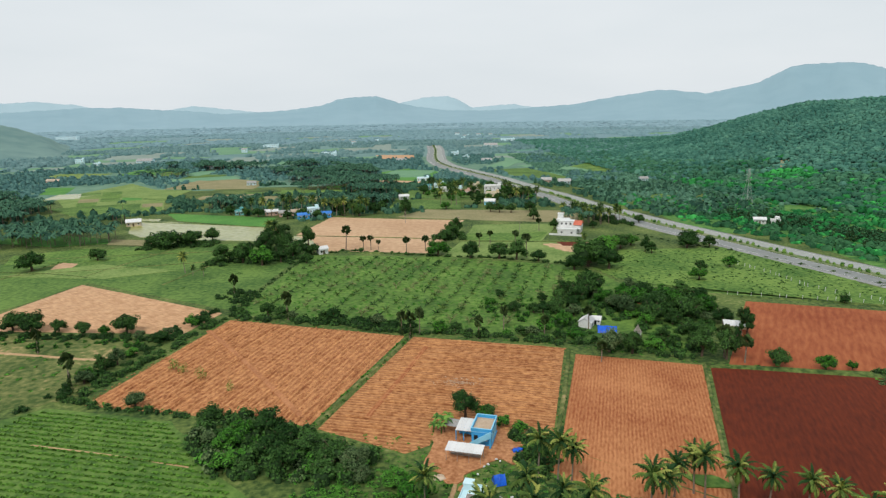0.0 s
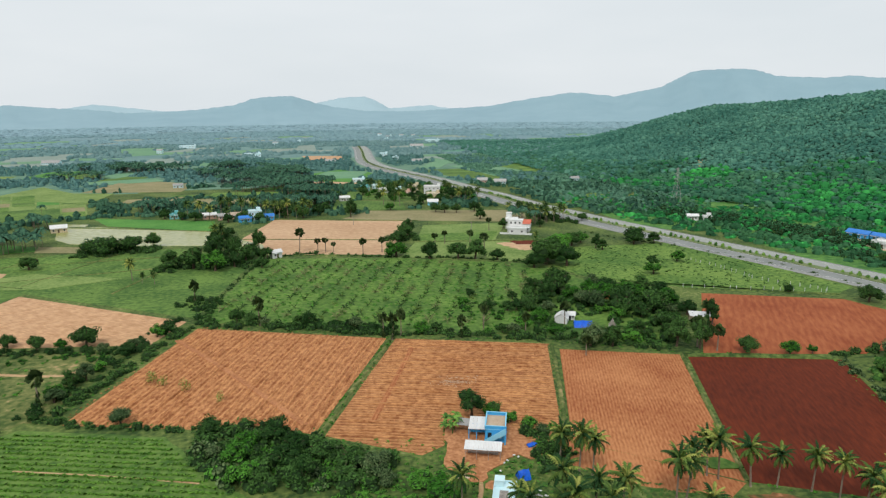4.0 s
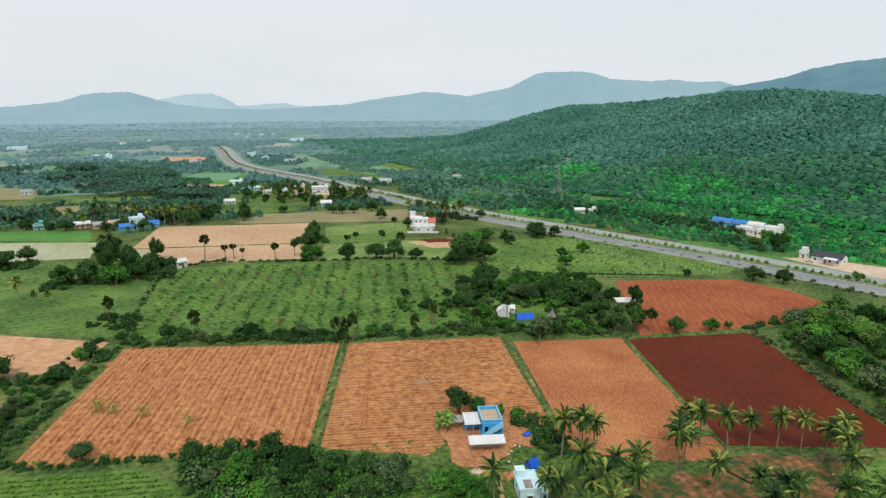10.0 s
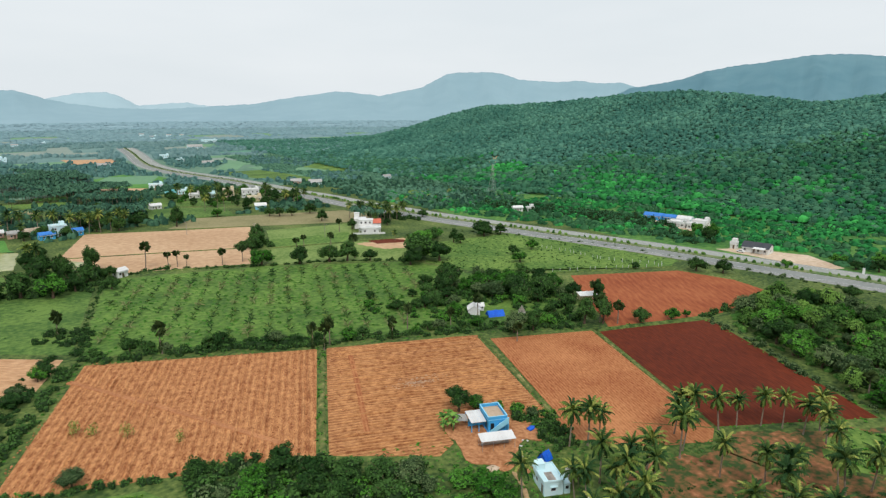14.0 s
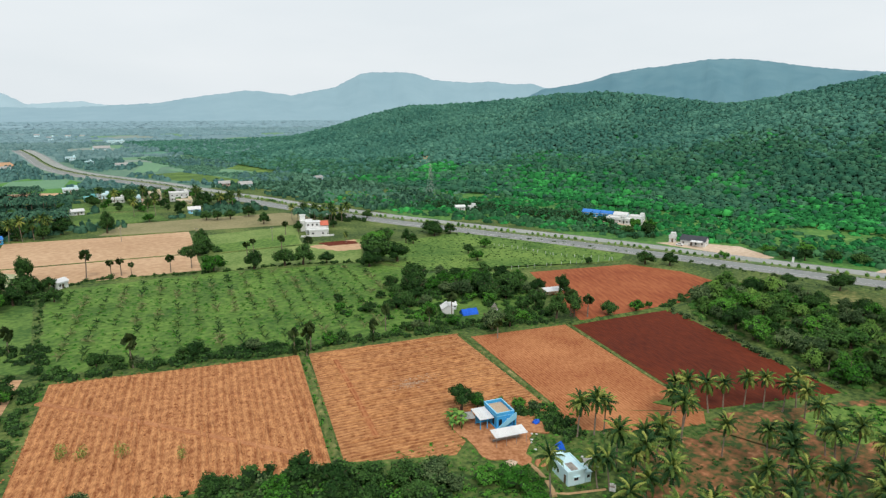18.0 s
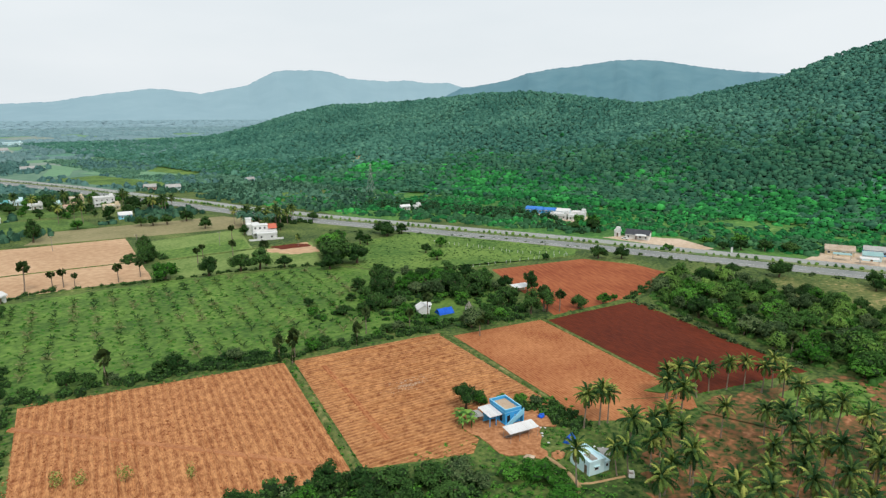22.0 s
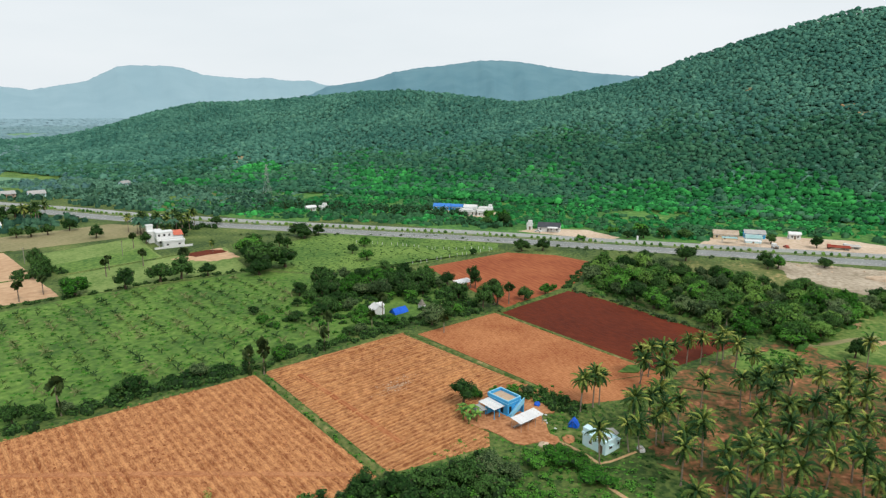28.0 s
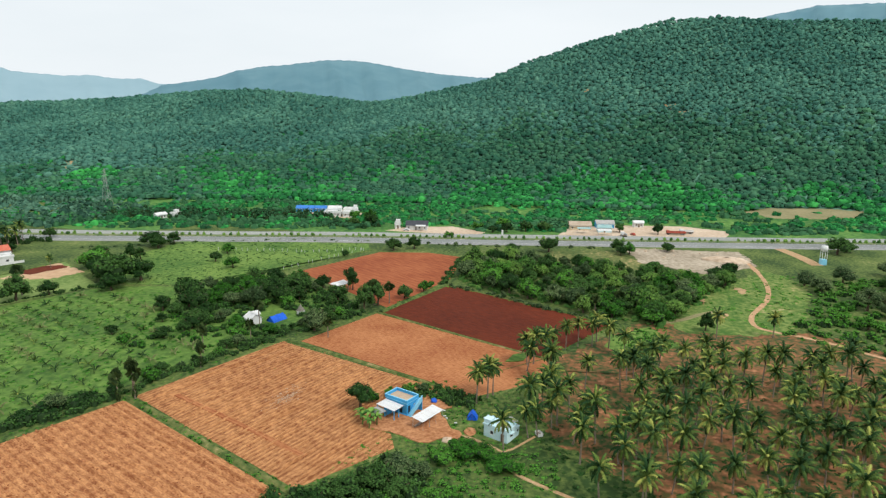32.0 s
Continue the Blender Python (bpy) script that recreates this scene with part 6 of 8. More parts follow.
hedge("grass_tufts", scatter([(-160, 92), (-99, 82), (-97, 40), (-150, 30)], 4.0, 44, 0.5), 0.5, 1.8, "leaf_light", "tufts on the olive scrub", 44, 0.45, FINE)
hedge("grass_tufts", scatter([(-14, 2), (20, -6), (24, -24), (-10, -34), (-36, -14)], 1.8, 45, 0.5), 0.3, 1.1, "leaf_light", "weeds below the farmyard", 45, 0.45, FINE)
hedge("grass_tufts", scatter([(-230, 188), (-170, 236), (-110, 238), (-70, 200), (-80, 124), (-158, 172)], 7.0, 46, 0.5), 0.5, 1.8, "leaf", "tufts on the pasture", 46, 0.4, FINE)
hedge("grass_tufts", scatter([(172, 60), (182, 90), (205, 50), (220, -20), (200, -40), (176, 40)], 3.5, 47, 0.5), 0.5, 1.8, "leaf_grey", "rough grass along the highway", 47, 0.45, FINE)
hedge("grass_tufts", scatter([(100, -88), (118, -44), (170, -86), (190, -120), (120, -120)], 3.2, 48, 0.5), 0.5, 2.3, "leaf_light", "tufts in the dry clearing", 48, 0.4, FINE)

hedge("grass_tufts", scatter([(17, 53.5), (26, 53), (25, 50.5), (18, 51)], 1.0, 66, 0.5), 0.4, 1.0, "leaf_light", "patch of weeds in the tan field", 66, 0.4, FINE)
hedge("thicket", scatter([(12, 11), (19, 6), (21, -2), (18, -9), (13, -9), (11.5, -1), (15, 4)], 1.9, 67), 1.8, 3.6, "leaf", "dark bushes beside the farmhouse", 67, 0.9)
hedge("thicket", scatter([(221, 118), (230, 112), (236, 122), (231, 150), (224, 160), (219, 150)], 3.4, 68), 3.0, 5.5, "scrub_dark", "dark roadside trees before the works", 68, 0.9)
hedge("hedge", along([(-106, 33), (-99, 50), (-96, 66), (-86, 100), (-76, 114)], 2.0, 69, 3.5), 2.0, 5.0, "leaf", "broad wild hedge beside the ploughed field", 69)
hedge("grass_tufts", scatter([(-34, 14), (-8, 8), (-7.5, -3), (-16, 2), (-30, 11)], 0.9, 76, 0.5), 0.3, 0.9, "leaf_light", "weeds between field and thicket", 76, 0.45, FINE)
hedge("grass_tufts", scatter([(8, -3), (20, -10), (48, -24), (40, -32), (18, -24), (6, -12)], 1.3, 77, 0.5), 0.4, 1.5, "leaf", "weeds under the first palms", 77, 0.45, FINE)
hedge("grass_tufts", along([(-4, 14.8), (-5.8, 6), (-7.3, 1), (-7.2, -3.2), (-3.8, -5.7), (-3.3, -9), (-0.8, -9), (0.8, -6.2), (3.7, -4.2), (6.4, -1.9), (9, -0.7), (11, -3), (14.2, -1.6), (13.8, 3), (12.3, 9), (11, 15)], 0.6, 49, 0.7), 0.3, 1.1, "leaf_light", "weeds along the yard's edge", 49, 0.45, FINE)
hedge("grass_tufts", along([(-97, 37), (-75, 102), (-12, 80), (39, 64), (73, 47)], 0.9, 62, 0.8), 0.3, 1.2, "leaf_light", "weeds along the field edges", 62, 0.5, FINE)
hedge("grass_tufts", along([(-97, 36.5), (-34, 17), (-30, 14), (-12, 10)], 0.8, 63, 0.7), 0.3, 1.2, "leaf_light", "weeds along the field's lower edge", 63, 0.5, FINE)
hedge("grass_tufts", along([(51, -20), (89, -38), (116, 32)], 0.9, 64, 0.8), 0.3, 1.3, "leaf_light", "weeds along the dark field", 64, 0.5, FINE)

# leafy rows of the green crop
rows = []
r = random.Random(50)
for i in range(115):
    for j in range(52):
        u, v = i * 0.6, j * 1.9
        x, y = -126 + u * 0.965 + v * 0.262, 18 - u * 0.262 - 40 + v * 0.965 - 22
        if inside([(-102, 31.5), (-69, 22), (-55, 1), (-38, -15), (-60, -58), (-123, -38), (-121, 17)], x, y) and r.random() > 0.06:
            rows.append((x + r.uniform(-0.15, 0.15), y + r.uniform(-0.2, 0.2), 0.0, r.uniform(0.85, 1.3), r.uniform(0.55, 0.9)))
stuff("crop_rows", many("crop_rows", [crown_arrays(340 + i, 12, 0.5, 0.2, 0.4, 2, 0) for i in range(4)], rows, [M["crop"], M["shade_core"]], 51), "leafy green crop planted in rows", "crop")

# yellowing shrubs left standing in the orange field
for x, y, s in ((-79, 55, 2.4), (-75, 52.5, 2.2), (-68.5, 47, 2.2), (-58.3, 39, 1.8)):
    ob = thing("field_shrub", pose(x, y, 0.1, 0, 0, x * 40), "yellow-green shrub standing in the ploughed field", "shrub", "field shrubs")
    part("stem", mesh_of("stem", *tube([(0, 0, -0.2), (0.05, 0, 0.5), (0.1, 0.1, 1.0)], [0.06, 0.04, 0.02], 5), M["bark"]), None, ob)
    co, fs, slot = crown_arrays(int(x * -7), 130, 0.13, 0.3, 0.8, 6, 0)
    part("foliage", fast_mesh("foliage", co * np.array([s * 1.4, s * 1.4, s * 1.75]) + np.array([0, 0, 0.4]), fs, [M["shrub_yellow"], M["shade_core"]], slot), None, ob)


# young coconut palms in rows on the scrub field
def young(seed, s):
    vs, fs = [], []
    for i in range(7):
        me = FRONDS[i % 4]
        mm = pose(0, 0, 0.3 * s, 0, -40 + 14 * (i % 3), i * 51 + seed * 13) @ Matrix.Scale(0.5 * s, 4)
        k = len(vs)
        vs += [mm @ v.co for v in me.vertices]
        fs += [tuple(k + q for q in p.vertices) for p in me.polygons]
    return mesh_of("young_palm", vs, fs, M["frond_young"] if seed == 3 else M["frond"])


YOUNG = [young(i, 0.75 + 0.2 * i) for i in range(4)]
SCRUB = [(-72, 110), (-60, 198), (4, 186), (58, 158), (58, 128), (34, 112), (26, 84), (-8, 88)]
turn = radians(-17)
made = 0
for i in range(-14, 15):
    for j in range(-12, 13):
        u, v = i * 6.6 + rnd(-0.6, 0.6), j * 5.4 + rnd(-0.6, 0.6)
        x, y = -8 + u * math.cos(turn) - v * math.sin(turn), 140 + u * math.sin(turn) + v * math.cos(turn)
        if inside(SCRUB, x, y) and rnd(0, 1) > 0.14 and made < 290:
            made += 1
            ob = tagged(new("young_palm", random.choice(YOUNG)), "young coconut palm in a planted row", "palm", "young palm rows")
            ob.matrix_world = pose(x, y, 0.0, 0, 0, rnd(0, 360)) @ Matrix.Diagonal((0.9, 0.9, 1.3, 1)) @ Matrix.Scale(rnd(0.8, 1.35), 4)

# coconut groves up the valley
def palm_arrays(seed):
    """A small coconut palm out of a few quads, about 1 high."""
    r = random.Random(seed)
    vs, fs = [], []
    for a in (0, 1.57):
        k = len(vs)
        u = Vector((math.cos(a), math.sin(a), 0)) * 0.018
        vs += [-u, u, u * 0.7 + Vector((0, 0, 0.75)), -u * 0.7 + Vector((0, 0, 0.75))]
        fs.append((k, k + 1, k + 2, k + 3))
    for i in range(15):
        a, up = i * 2.4, r.uniform(-0.1, 0.5)
        d = Vector((math.cos(a), math.sin(a), 0))
        n = Vector((-d.y, d.x, 0)) * r.uniform(0.05, 0.075)
        c = Vector((0, 0, 0.76))
        m, e = c + d * 0.2 + Vector((0, 0, up * 0.24)), c + d * 0.4 + Vector((0, 0, up * 0.25 - 0.16))
        k = len(vs)
        vs += [c - n * 0.3, c + n * 0.3, m + n, m - n, e + n * 0.5, e - n * 0.5]
        fs += [(k, k + 1, k + 2, k + 3), (k + 3, k + 2, k + 4, k + 5)]
    return np.array([tuple(v) for v in vs]), np.array(fs), np.array([1, 1] + [0] * 30)


PALMLET = [palm_arrays(i) for i in range(5)]
for i, poly in enumerate(([(-242, 236), (-178, 246), (-205, 330), (-288, 385), (-420, 520), (-560, 480), (-460, 300)], [(-232, 368), (-150, 402), (-96, 392), (-112, 362), (-160, 376)],
        [(-100, 398), (-66, 352), (-24, 372), (-14, 470), (-40, 640), (-150, 780), (-190, 690), (-120, 520)], [(94, 330), (112, 290), (104, 262), (90, 268)], [(-330, 640), (-240, 640), (-200, 760), (-340, 800)])):
    pts = [(x, y) for x, y in scatter(poly, 6.4, 70 + i) if noise.noise(Vector((x * 0.018, y * 0.018, i * 3.0))) > -0.05 and not any(inside(c, x, y) for c in KEEP_OUT[1:11])]
    r = random.Random(i)
    stuff("palm_grove", many("palm_grove", PALMLET, [(x, y, -0.1, r.uniform(9, 13), r.uniform(8, 12.5)) for x, y in pts], [M["mid_leaf"], M["palm_bark"]], 80 + i), "dense grove of coconut palms up the valley", "palm grove")

# shrubs on the highway median
SHRUBS = []
for i in range(3):
    co, fs, slot = crown_arrays(360 + i, 60, 0.26, 0.22, 0.7, 4)
    SHRUBS.append(fast_mesh("median_shrub", co * np.array([1.9, 1.9, 2.3]) + np.array([0, 0, 0.1]), fs, [M["leaf_woods"], M["shade_core"]], slot))
far_rows = []
nn = normals(ROAD)
dist = 0.0
for p, q, n in zip(ROAD, ROAD[1:], nn):
    seg = (q - p).length
    while dist < seg:
        c = p + (q - p) * (dist / seg)
        if rnd(0, 1) > 0.22:
            if -190 < c.y < 420:
                ob = tagged(new("median_shrub", random.choice(SHRUBS)), "clipped green shrub on the highway median", "shrub", "median shrubs")
                ob.matrix_world = pose(c.x + n.x * rnd(-0.5, 0.5), c.y + n.y * rnd(-0.5, 0.5), 0.8, 0, 0, rnd(0, 360)) @ Matrix.Scale(rnd(0.7, 1.35), 4)
            else:
                far_rows.append((c.x, c.y, 0.8, 1.7, 2.2))
        dist += rnd(3.0, 4.4)
    dist -= seg
stuff("median_shrubs_far", many("median_shrubs_far", FINE, far_rows, [M["leaf"], M["shade_core"]], 55), "row of shrubs along the far median", "shrub")

for src in sum(KINDS.values(), []) + NEAR_PALMS + FAR_PALMS + FANS:
    for o in src.children_recursive:
        bpy.data.objects.remove(o)
    bpy.data.objects.remove(src)

# ---- building materials ----
M["blue_wall"] = material("bright_blue_paint", (0.045, 0.33, 0.66), (0.08, 0.42, 0.76), 0.5, 0.7, 0.004, 6)
M["sky_wall"] = material("pale_blue_paint", (0.22, 0.58, 0.80), (0.30, 0.66, 0.85), 0.5, 0.7, 0.004, 6)
M["white_wall"] = material("lime_wash", (0.62, 0.63, 0.62), (0.80, 0.80, 0.78), 0.4, 0.85, 0.004, 5)
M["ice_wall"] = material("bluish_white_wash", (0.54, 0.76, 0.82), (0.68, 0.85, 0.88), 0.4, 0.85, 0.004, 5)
M["cream_wall"] = material("cream_wash", (0.55, 0.44, 0.28), (0.70, 0.60, 0.42), 0.3, 0.85, 0.004, 5)
M["pink_wall"] = material("pink_wash", (0.58, 0.34, 0.26), (0.68, 0.46, 0.36), 0.3, 0.85, 0.004, 5)
M["teal_wall"] = material("turquoise_paint", (0.12, 0.42, 0.45), (0.20, 0.52, 0.52), 0.3, 0.8)
M["terrace"] = material("dusty_terrace", (0.42, 0.30, 0.20), (0.58, 0.45, 0.33), 0.6, 0.95, 0.01, 5)
M["tin"] = material("white_tin_sheet", (0.62, 0.62, 0.61), (0.78, 0.78, 0.77), 0.4, 0.45, 0, 4, piece=0.12)
M["tan_tin"] = material("rust_stained_roof", (0.36, 0.27, 0.19), (0.56, 0.46, 0.36), 0.3, 0.6, 0, 3, piece=0.12)
M["aqua_tin"] = material("faded_turquoise_roof", (0.25, 0.42, 0.42), (0.38, 0.55, 0.54), 0.3, 0.6, 0, 3, piece=0.12)
M["grey_tin"] = material("weathered_tin", (0.28, 0.28, 0.27), (0.45, 0.44, 0.42), 0.5, 0.55, 0, 4, piece=0.15)
M["black_tin"] = material("dark_sheet_roof", (0.035, 0.04, 0.05), (0.07, 0.075, 0.085), 0.4, 0.6)
M["blue_tin"] = material("blue_sheet_roof", (0.03, 0.17, 0.55), (0.06, 0.25, 0.65), 0.4, 0.5)
M["tarp"] = material("blue_tarpaulin", (0.006, 0.085, 0.55), (0.015, 0.14, 0.72), 0.7, 0.4, 0.03, 2.5)
M["red_tile"] = material("red_roof_tile", (0.50, 0.12, 0.07), (0.66, 0.20, 0.13), 0.5, 0.8, 0.02, 5)
M["wood"] = material("weathered_timber", (0.10, 0.07, 0.05), (0.22, 0.16, 0.11), 1.0, 0.9, 0.01, 6)
M["dark"] = material("dark_doorway_panel", (0.012, 0.012, 0.014), (0.03, 0.03, 0.032), 1.0, 0.5)
M["stone"] = material("grey_temple_stone", (0.20, 0.18, 0.16), (0.38, 0.34, 0.30), 1.0, 0.95, 0.03, 4)
M["rubber"] = material("tyre_rubber", (0.012, 0.012, 0.012), (0.03, 0.03, 0.03), 2.0, 0.9)
M["steel"] = material("galvanised_steel", (0.35, 0.36, 0.37), (0.5, 0.51, 0.52), 1.0, 0.5, metal=0.6)
M["truck_red"] = material("faded_red_paint", (0.36, 0.06, 0.04), (0.48, 0.12, 0.08), 1.0, 0.5)


def bm_box(bm, x0, x1, y0, y1, z0, z1, bevel=0.0):
    vs = [bm.verts.new(p) for p in ((x0, y0, z0), (x1, y0, z0), (x1, y1, z0), (x0, y1, z0), (x0, y0, z1), (x1, y0, z1), (x1, y1, z1), (x0, y1, z1))]
    fs = [bm.faces.new([vs[i] for i in f]) for f in ((3, 2, 1, 0), (4, 5, 6, 7), (0, 1, 5, 4), (1, 2, 6, 5), (2, 3, 7, 6), (3, 0, 4, 7))]
    if bevel:
        edges = list({e for f in fs for e in f.edges})
        bmesh.ops.bevel(bm, geom=edges, offset=bevel, segments=1, affect="EDGES")
    return bm


def box(name, x0, x1, y0, y1, z0, z1, mat, parent, label="", bevel=0.0):
    return part(name, bm_box(bmesh.new(), x0, x1, y0, y1, z0, z1, bevel), mat, parent, label)


def pierced(name, length, height, thick, holes, mat, parent, m, label=""):
    """A wall along x, its holes (x0, x1, z0, z1) going through it."""
    bm = bmesh.new()
    xs0 = sorted({0, length, *[h[0] for h in holes], *[h[1] for h in holes]})
    for a, b in zip(xs0, xs0[1:]):
        mid = (a + b) / 2
        cut = sorted([(h[2], h[3]) for h in holes if h[0] < mid < h[1]])
        z = 0
        for z0, z1 in cut:
            if z0 > z:
                bm_box(bm, a, b, 0, thick, z, z0)
            z = z1
        if z < height:
            bm_box(bm, a, b, 0, thick, z, height)
    bmesh.ops.remove_doubles(bm, verts=bm.verts, dist=0.001)
    o = part(name, bm, mat, parent, label)
    o.matrix_basis = m
    return o


def corrugated(name, width, length, mat, parent, m, pitch=0.25, deep=0.035):
    """A corrugated sheet, its ribs along y."""
    n = max(2, int(width / pitch) * 2)
    vs, fs = [], []
    for s in (0, 0.012):
        for j in (0, 1):
            for i in range(n + 1):
                vs.append((i * width / n, j * length, (deep if i % 2 else 0) + s))
    k = n + 1
    for i in range(n):
        fs.append((i, i + 1, k + i + 1, k + i)[::-1])
        fs.append((2 * k + i, 2 * k + i + 1, 3 * k + i + 1, 3 * k + i))
    fs += [(0, n, 2 * k + n, 2 * k), (k, 3 * k, 3 * k + n, k + n), (0, 2 * k, 3 * k, k), (n, k + n, 3 * k + n, 2 * k + n)]
    o = part(name, mesh_of(name, vs, fs, mat), None, parent)
    o.matrix_basis = m
    return o


def sheet_roof(parent, x0, x1, y0, y1, z0, z1, mat, sheets):
    """Sheets side by side along x, sloping in y from z0 to z1."""
    w = (x1 - x0) / sheets
    slope = math.degrees(math.atan2(z1 - z0, y1 - y0))
    length = math.hypot(z1 - z0, y1 - y0)
    for i in range(sheets):
        corrugated("roof_sheet", w - 0.015, length, mat, parent, pose(x0 + i * w, y0, z0 + (0.012 if i % 2 else 0), slope, 0, 0))


def post(parent, x, y, h, mat=None, r=0.06, name="post"):
    bm = bmesh.new()
    bmesh.ops.create_cone(bm, cap_ends=True, segments=8, radius1=r, radius2=r * 0.9, depth=h, matrix=pose(x, y, h / 2))
    return part(name, bm, mat or M["wood"], parent)


def window(parent, x0, x1, z0, z1, y, out=-1):
    """A framed pane with a sill in a wall that faces -y (out -1) or +y."""
    f = box("window", x0, x1, min(y, y + 0.06 * out), max(y, y + 0.06 * out), z0, z1, M["white_wall"], parent)
    box("pane", x0 + 0.1, x1 - 0.1, min(y + 0.063 * out, y + 0.075 * out), max(y + 0.063 * out, y + 0.075 * out), z0 + 0.1, z1 - 0.1, M["dark"], f)
    box("sill", x0 - 0.08, x1 + 0.08, min(y, y + 0.16 * out), max(y, y + 0.16 * out), z0 - 0.08, z0 - 0.005, M["white_wall"], f)
    return f


# ---- the blue farmhouse ----
farm = thing("farmhouse", pose(6.4, 8.7, 0.2, 0, 0, -17.6), "small bright blue farmhouse with a walled roof terrace", "house")
box("plinth", -2.4, 2.4, -3.55, 3.55, -0.3, 0.18, M["blue_wall"], farm, "low blue plinth")
pierced("wall", 4.4, 3.0, 0.22, [(0.5, 1.4, 0.2, 2.2), (2.6, 3.5, 1.1, 2.1)], M["blue_wall"], farm, pose(-2.2, -3.35, 0.0))
pierced("wall", 4.4, 3.0, 0.22, [(1.6, 2.6, 1.1, 2.1)], M["blue_wall"], farm, pose(-2.2, 3.13, 0.0))
pierced("wall", 6.26, 3.0, 0.22, [(1.2, 2.2, 0.2, 2.25), (3.8, 4.8, 1.1, 2.1)], M["blue_wall"], farm, pose(-1.98, -3.13, 0.0, 0, 0, 90))
pierced("wall", 6.26, 3.0, 0.22, [(2.4, 3.4, 1.1, 2.1)], M["sky_wall"], farm, pose(2.2, -3.13, 0.0, 0, 0, 90))
box("roof_slab", -2.35, 2.35, -3.5, 3.5, 3.0, 3.14, M["sky_wall"], farm)
box("terrace_floor", -2.1, 2.1, -3.2, 3.2, 3.144, 3.17, M["terrace"], farm, "dusty beige terrace floor")
for x0, x1, y0, y1 in ((-2.35, 2.35, -3.5, -3.28), (-2.35, 2.35, 3.28, 3.5), (-2.35, -2.13, -3.28, 3.28), (2.13, 2.35, -3.28, 3.28)):
    wall = box("parapet", x0, x1, y0, y1, 3.14, 3.85, M["blue_wall"], farm, bevel=0.02)
    box("coping", x0 - 0.03, x1 + 0.03, y0 - 0.03, y1 + 0.03, 3.853, 3.93, M["sky_wall"], wall, "pale blue coping")
box("door", -1.72, -0.82, -3.28, -3.22, 0.2, 2.2, M["dark"], farm, "dark plank door")
box("door", -2.16, -2.1, -1.93, -0.93, 0.2, 2.25, M["dark"], farm, "dark plank door")
for x0, y in ((0.4, -3.3), (-0.6, 3.2)):
    window(farm, x0, x0 + 0.9, 1.1, 2.1, y, -1 if y < 0 else 1)
stair = box("staircase", 2.05, 2.35, -4.6, -3.56, 0.0, 3.1, M["blue_wall"], farm, "outside stair up to the terrace")
for i in range(16):
    x = -2.3 + i * 0.275
    box("step", x, x + 0.28, -4.5, -3.56, max(0.0, i * 0.19 - 0.35), 0.19 * (i + 1), M["sky_wall"], stair)
bm = bmesh.new()
vs = [bm.verts.new(p) for p in ((-2.35, -4.66, 0.0), (-2.0, -4.66, 0.0), (2.35, -4.66, 2.5), (2.35, -4.66, 3.9), (2.1, -4.66, 3.9), (-2.35, -4.66, 0.95))]
f = bm.faces.new(vs)
g = bmesh.ops.extrude_face_region(bm, geom=[f])
bmesh.ops.translate(bm, vec=(0, 0.14, 0), verts=[v for v in g["geom"] if isinstance(v, bmesh.types.BMVert)])
bmesh.ops.recalc_face_normals(bm, faces=bm.faces)
part("balustrade", bm, M["sky_wall"], stair, "pale blue sloping stair wall")

porch = thing("lean_to", pose(6.4, 8.7, 0.2, 0, 0, -17.6), "white tin lean-to roof against the blue farmhouse", "shelter")
sheet_roof(porch, -6.1, -2.42, -2.6, 3.0, 2.45, 2.75, M["tin"], 4)
for x, y in ((-5.95, -2.45), (-5.95, 2.8), (-4.2, -2.45)):
    post(porch, x, y, 2.44, M["blue_wall"], 0.12, "pillar")
box("beam", -6.0, -2.45, -2.52, -2.4, 2.3, 2.43, M["wood"], porch)
box("beam", -6.0, -2.45, 2.75, 2.87, 2.55, 2.68, M["wood"], porch)
box("back_wall", -5.9, -2.45, 0.6, 0.75, 0.0, 2.35, M["blue_wall"], porch, "blue inner wall in the shade")

low_shed = thing("tin_shelter", pose(-0.2, 12.2, 0.18, 0, 0, -25), "low grey tin shelter beside the lean-to", "shelter")
sheet_roof(low_shed, -1.9, 1.3, -1.6, 1.6, 2.0, 2.2, M["grey_tin"], 3)
for x, y in ((-1.8, -1.5), (1.2, -1.5), (-1.8, 1.5), (1.2, 1.5)):
    post(low_shed, x, y, 2.0 + (y > 0) * 0.18)

shed = thing("cattle_shed", pose(1.3, 0.1, 0.1, 0, 0, -18.5), "open shed with a white sheet roof on posts", "shed")
sheet_roof(shed, -4.0, 4.0, -1.65, 1.65, 2.45, 2.85, M["tin"], 8)
for x in (-3.7, -1.3, 1.2, 3.7):
    for y in (-1.5, 1.5):
        post(shed, x, y, 2.45 + (0.36 if y > 0 else 0.0), M["steel"], 0.05)
for y, z in ((-1.5, 2.36), (1.5, 2.72)):
    box("beam", -3.95, 3.95, y - 0.05, y + 0.05, z, z + 0.1, M["wood"], shed)
box("manger", -3.4, 3.2, 1.0, 1.4, 0.0, 0.55, M["stone"], shed, "low feeding trough")

pump = thing("pump_house", pose(1.1, -17.4, 0.0, 0, 0, 71), "small pale blue house with a flat roof and annex", "house")
pierced("wall", 6.2, 2.9, 0.2, [(0.8, 1.7, 0, 2.0), (3.6, 4.5, 1.0, 1.9)], M["ice_wall"], pump, pose(-3.1, 1.75, 0))
pierced("wall", 6.2, 2.9, 0.2, [(2.2, 3.0, 1.0, 1.9)], M["ice_wall"], pump, pose(-3.1, -1.95, 0))
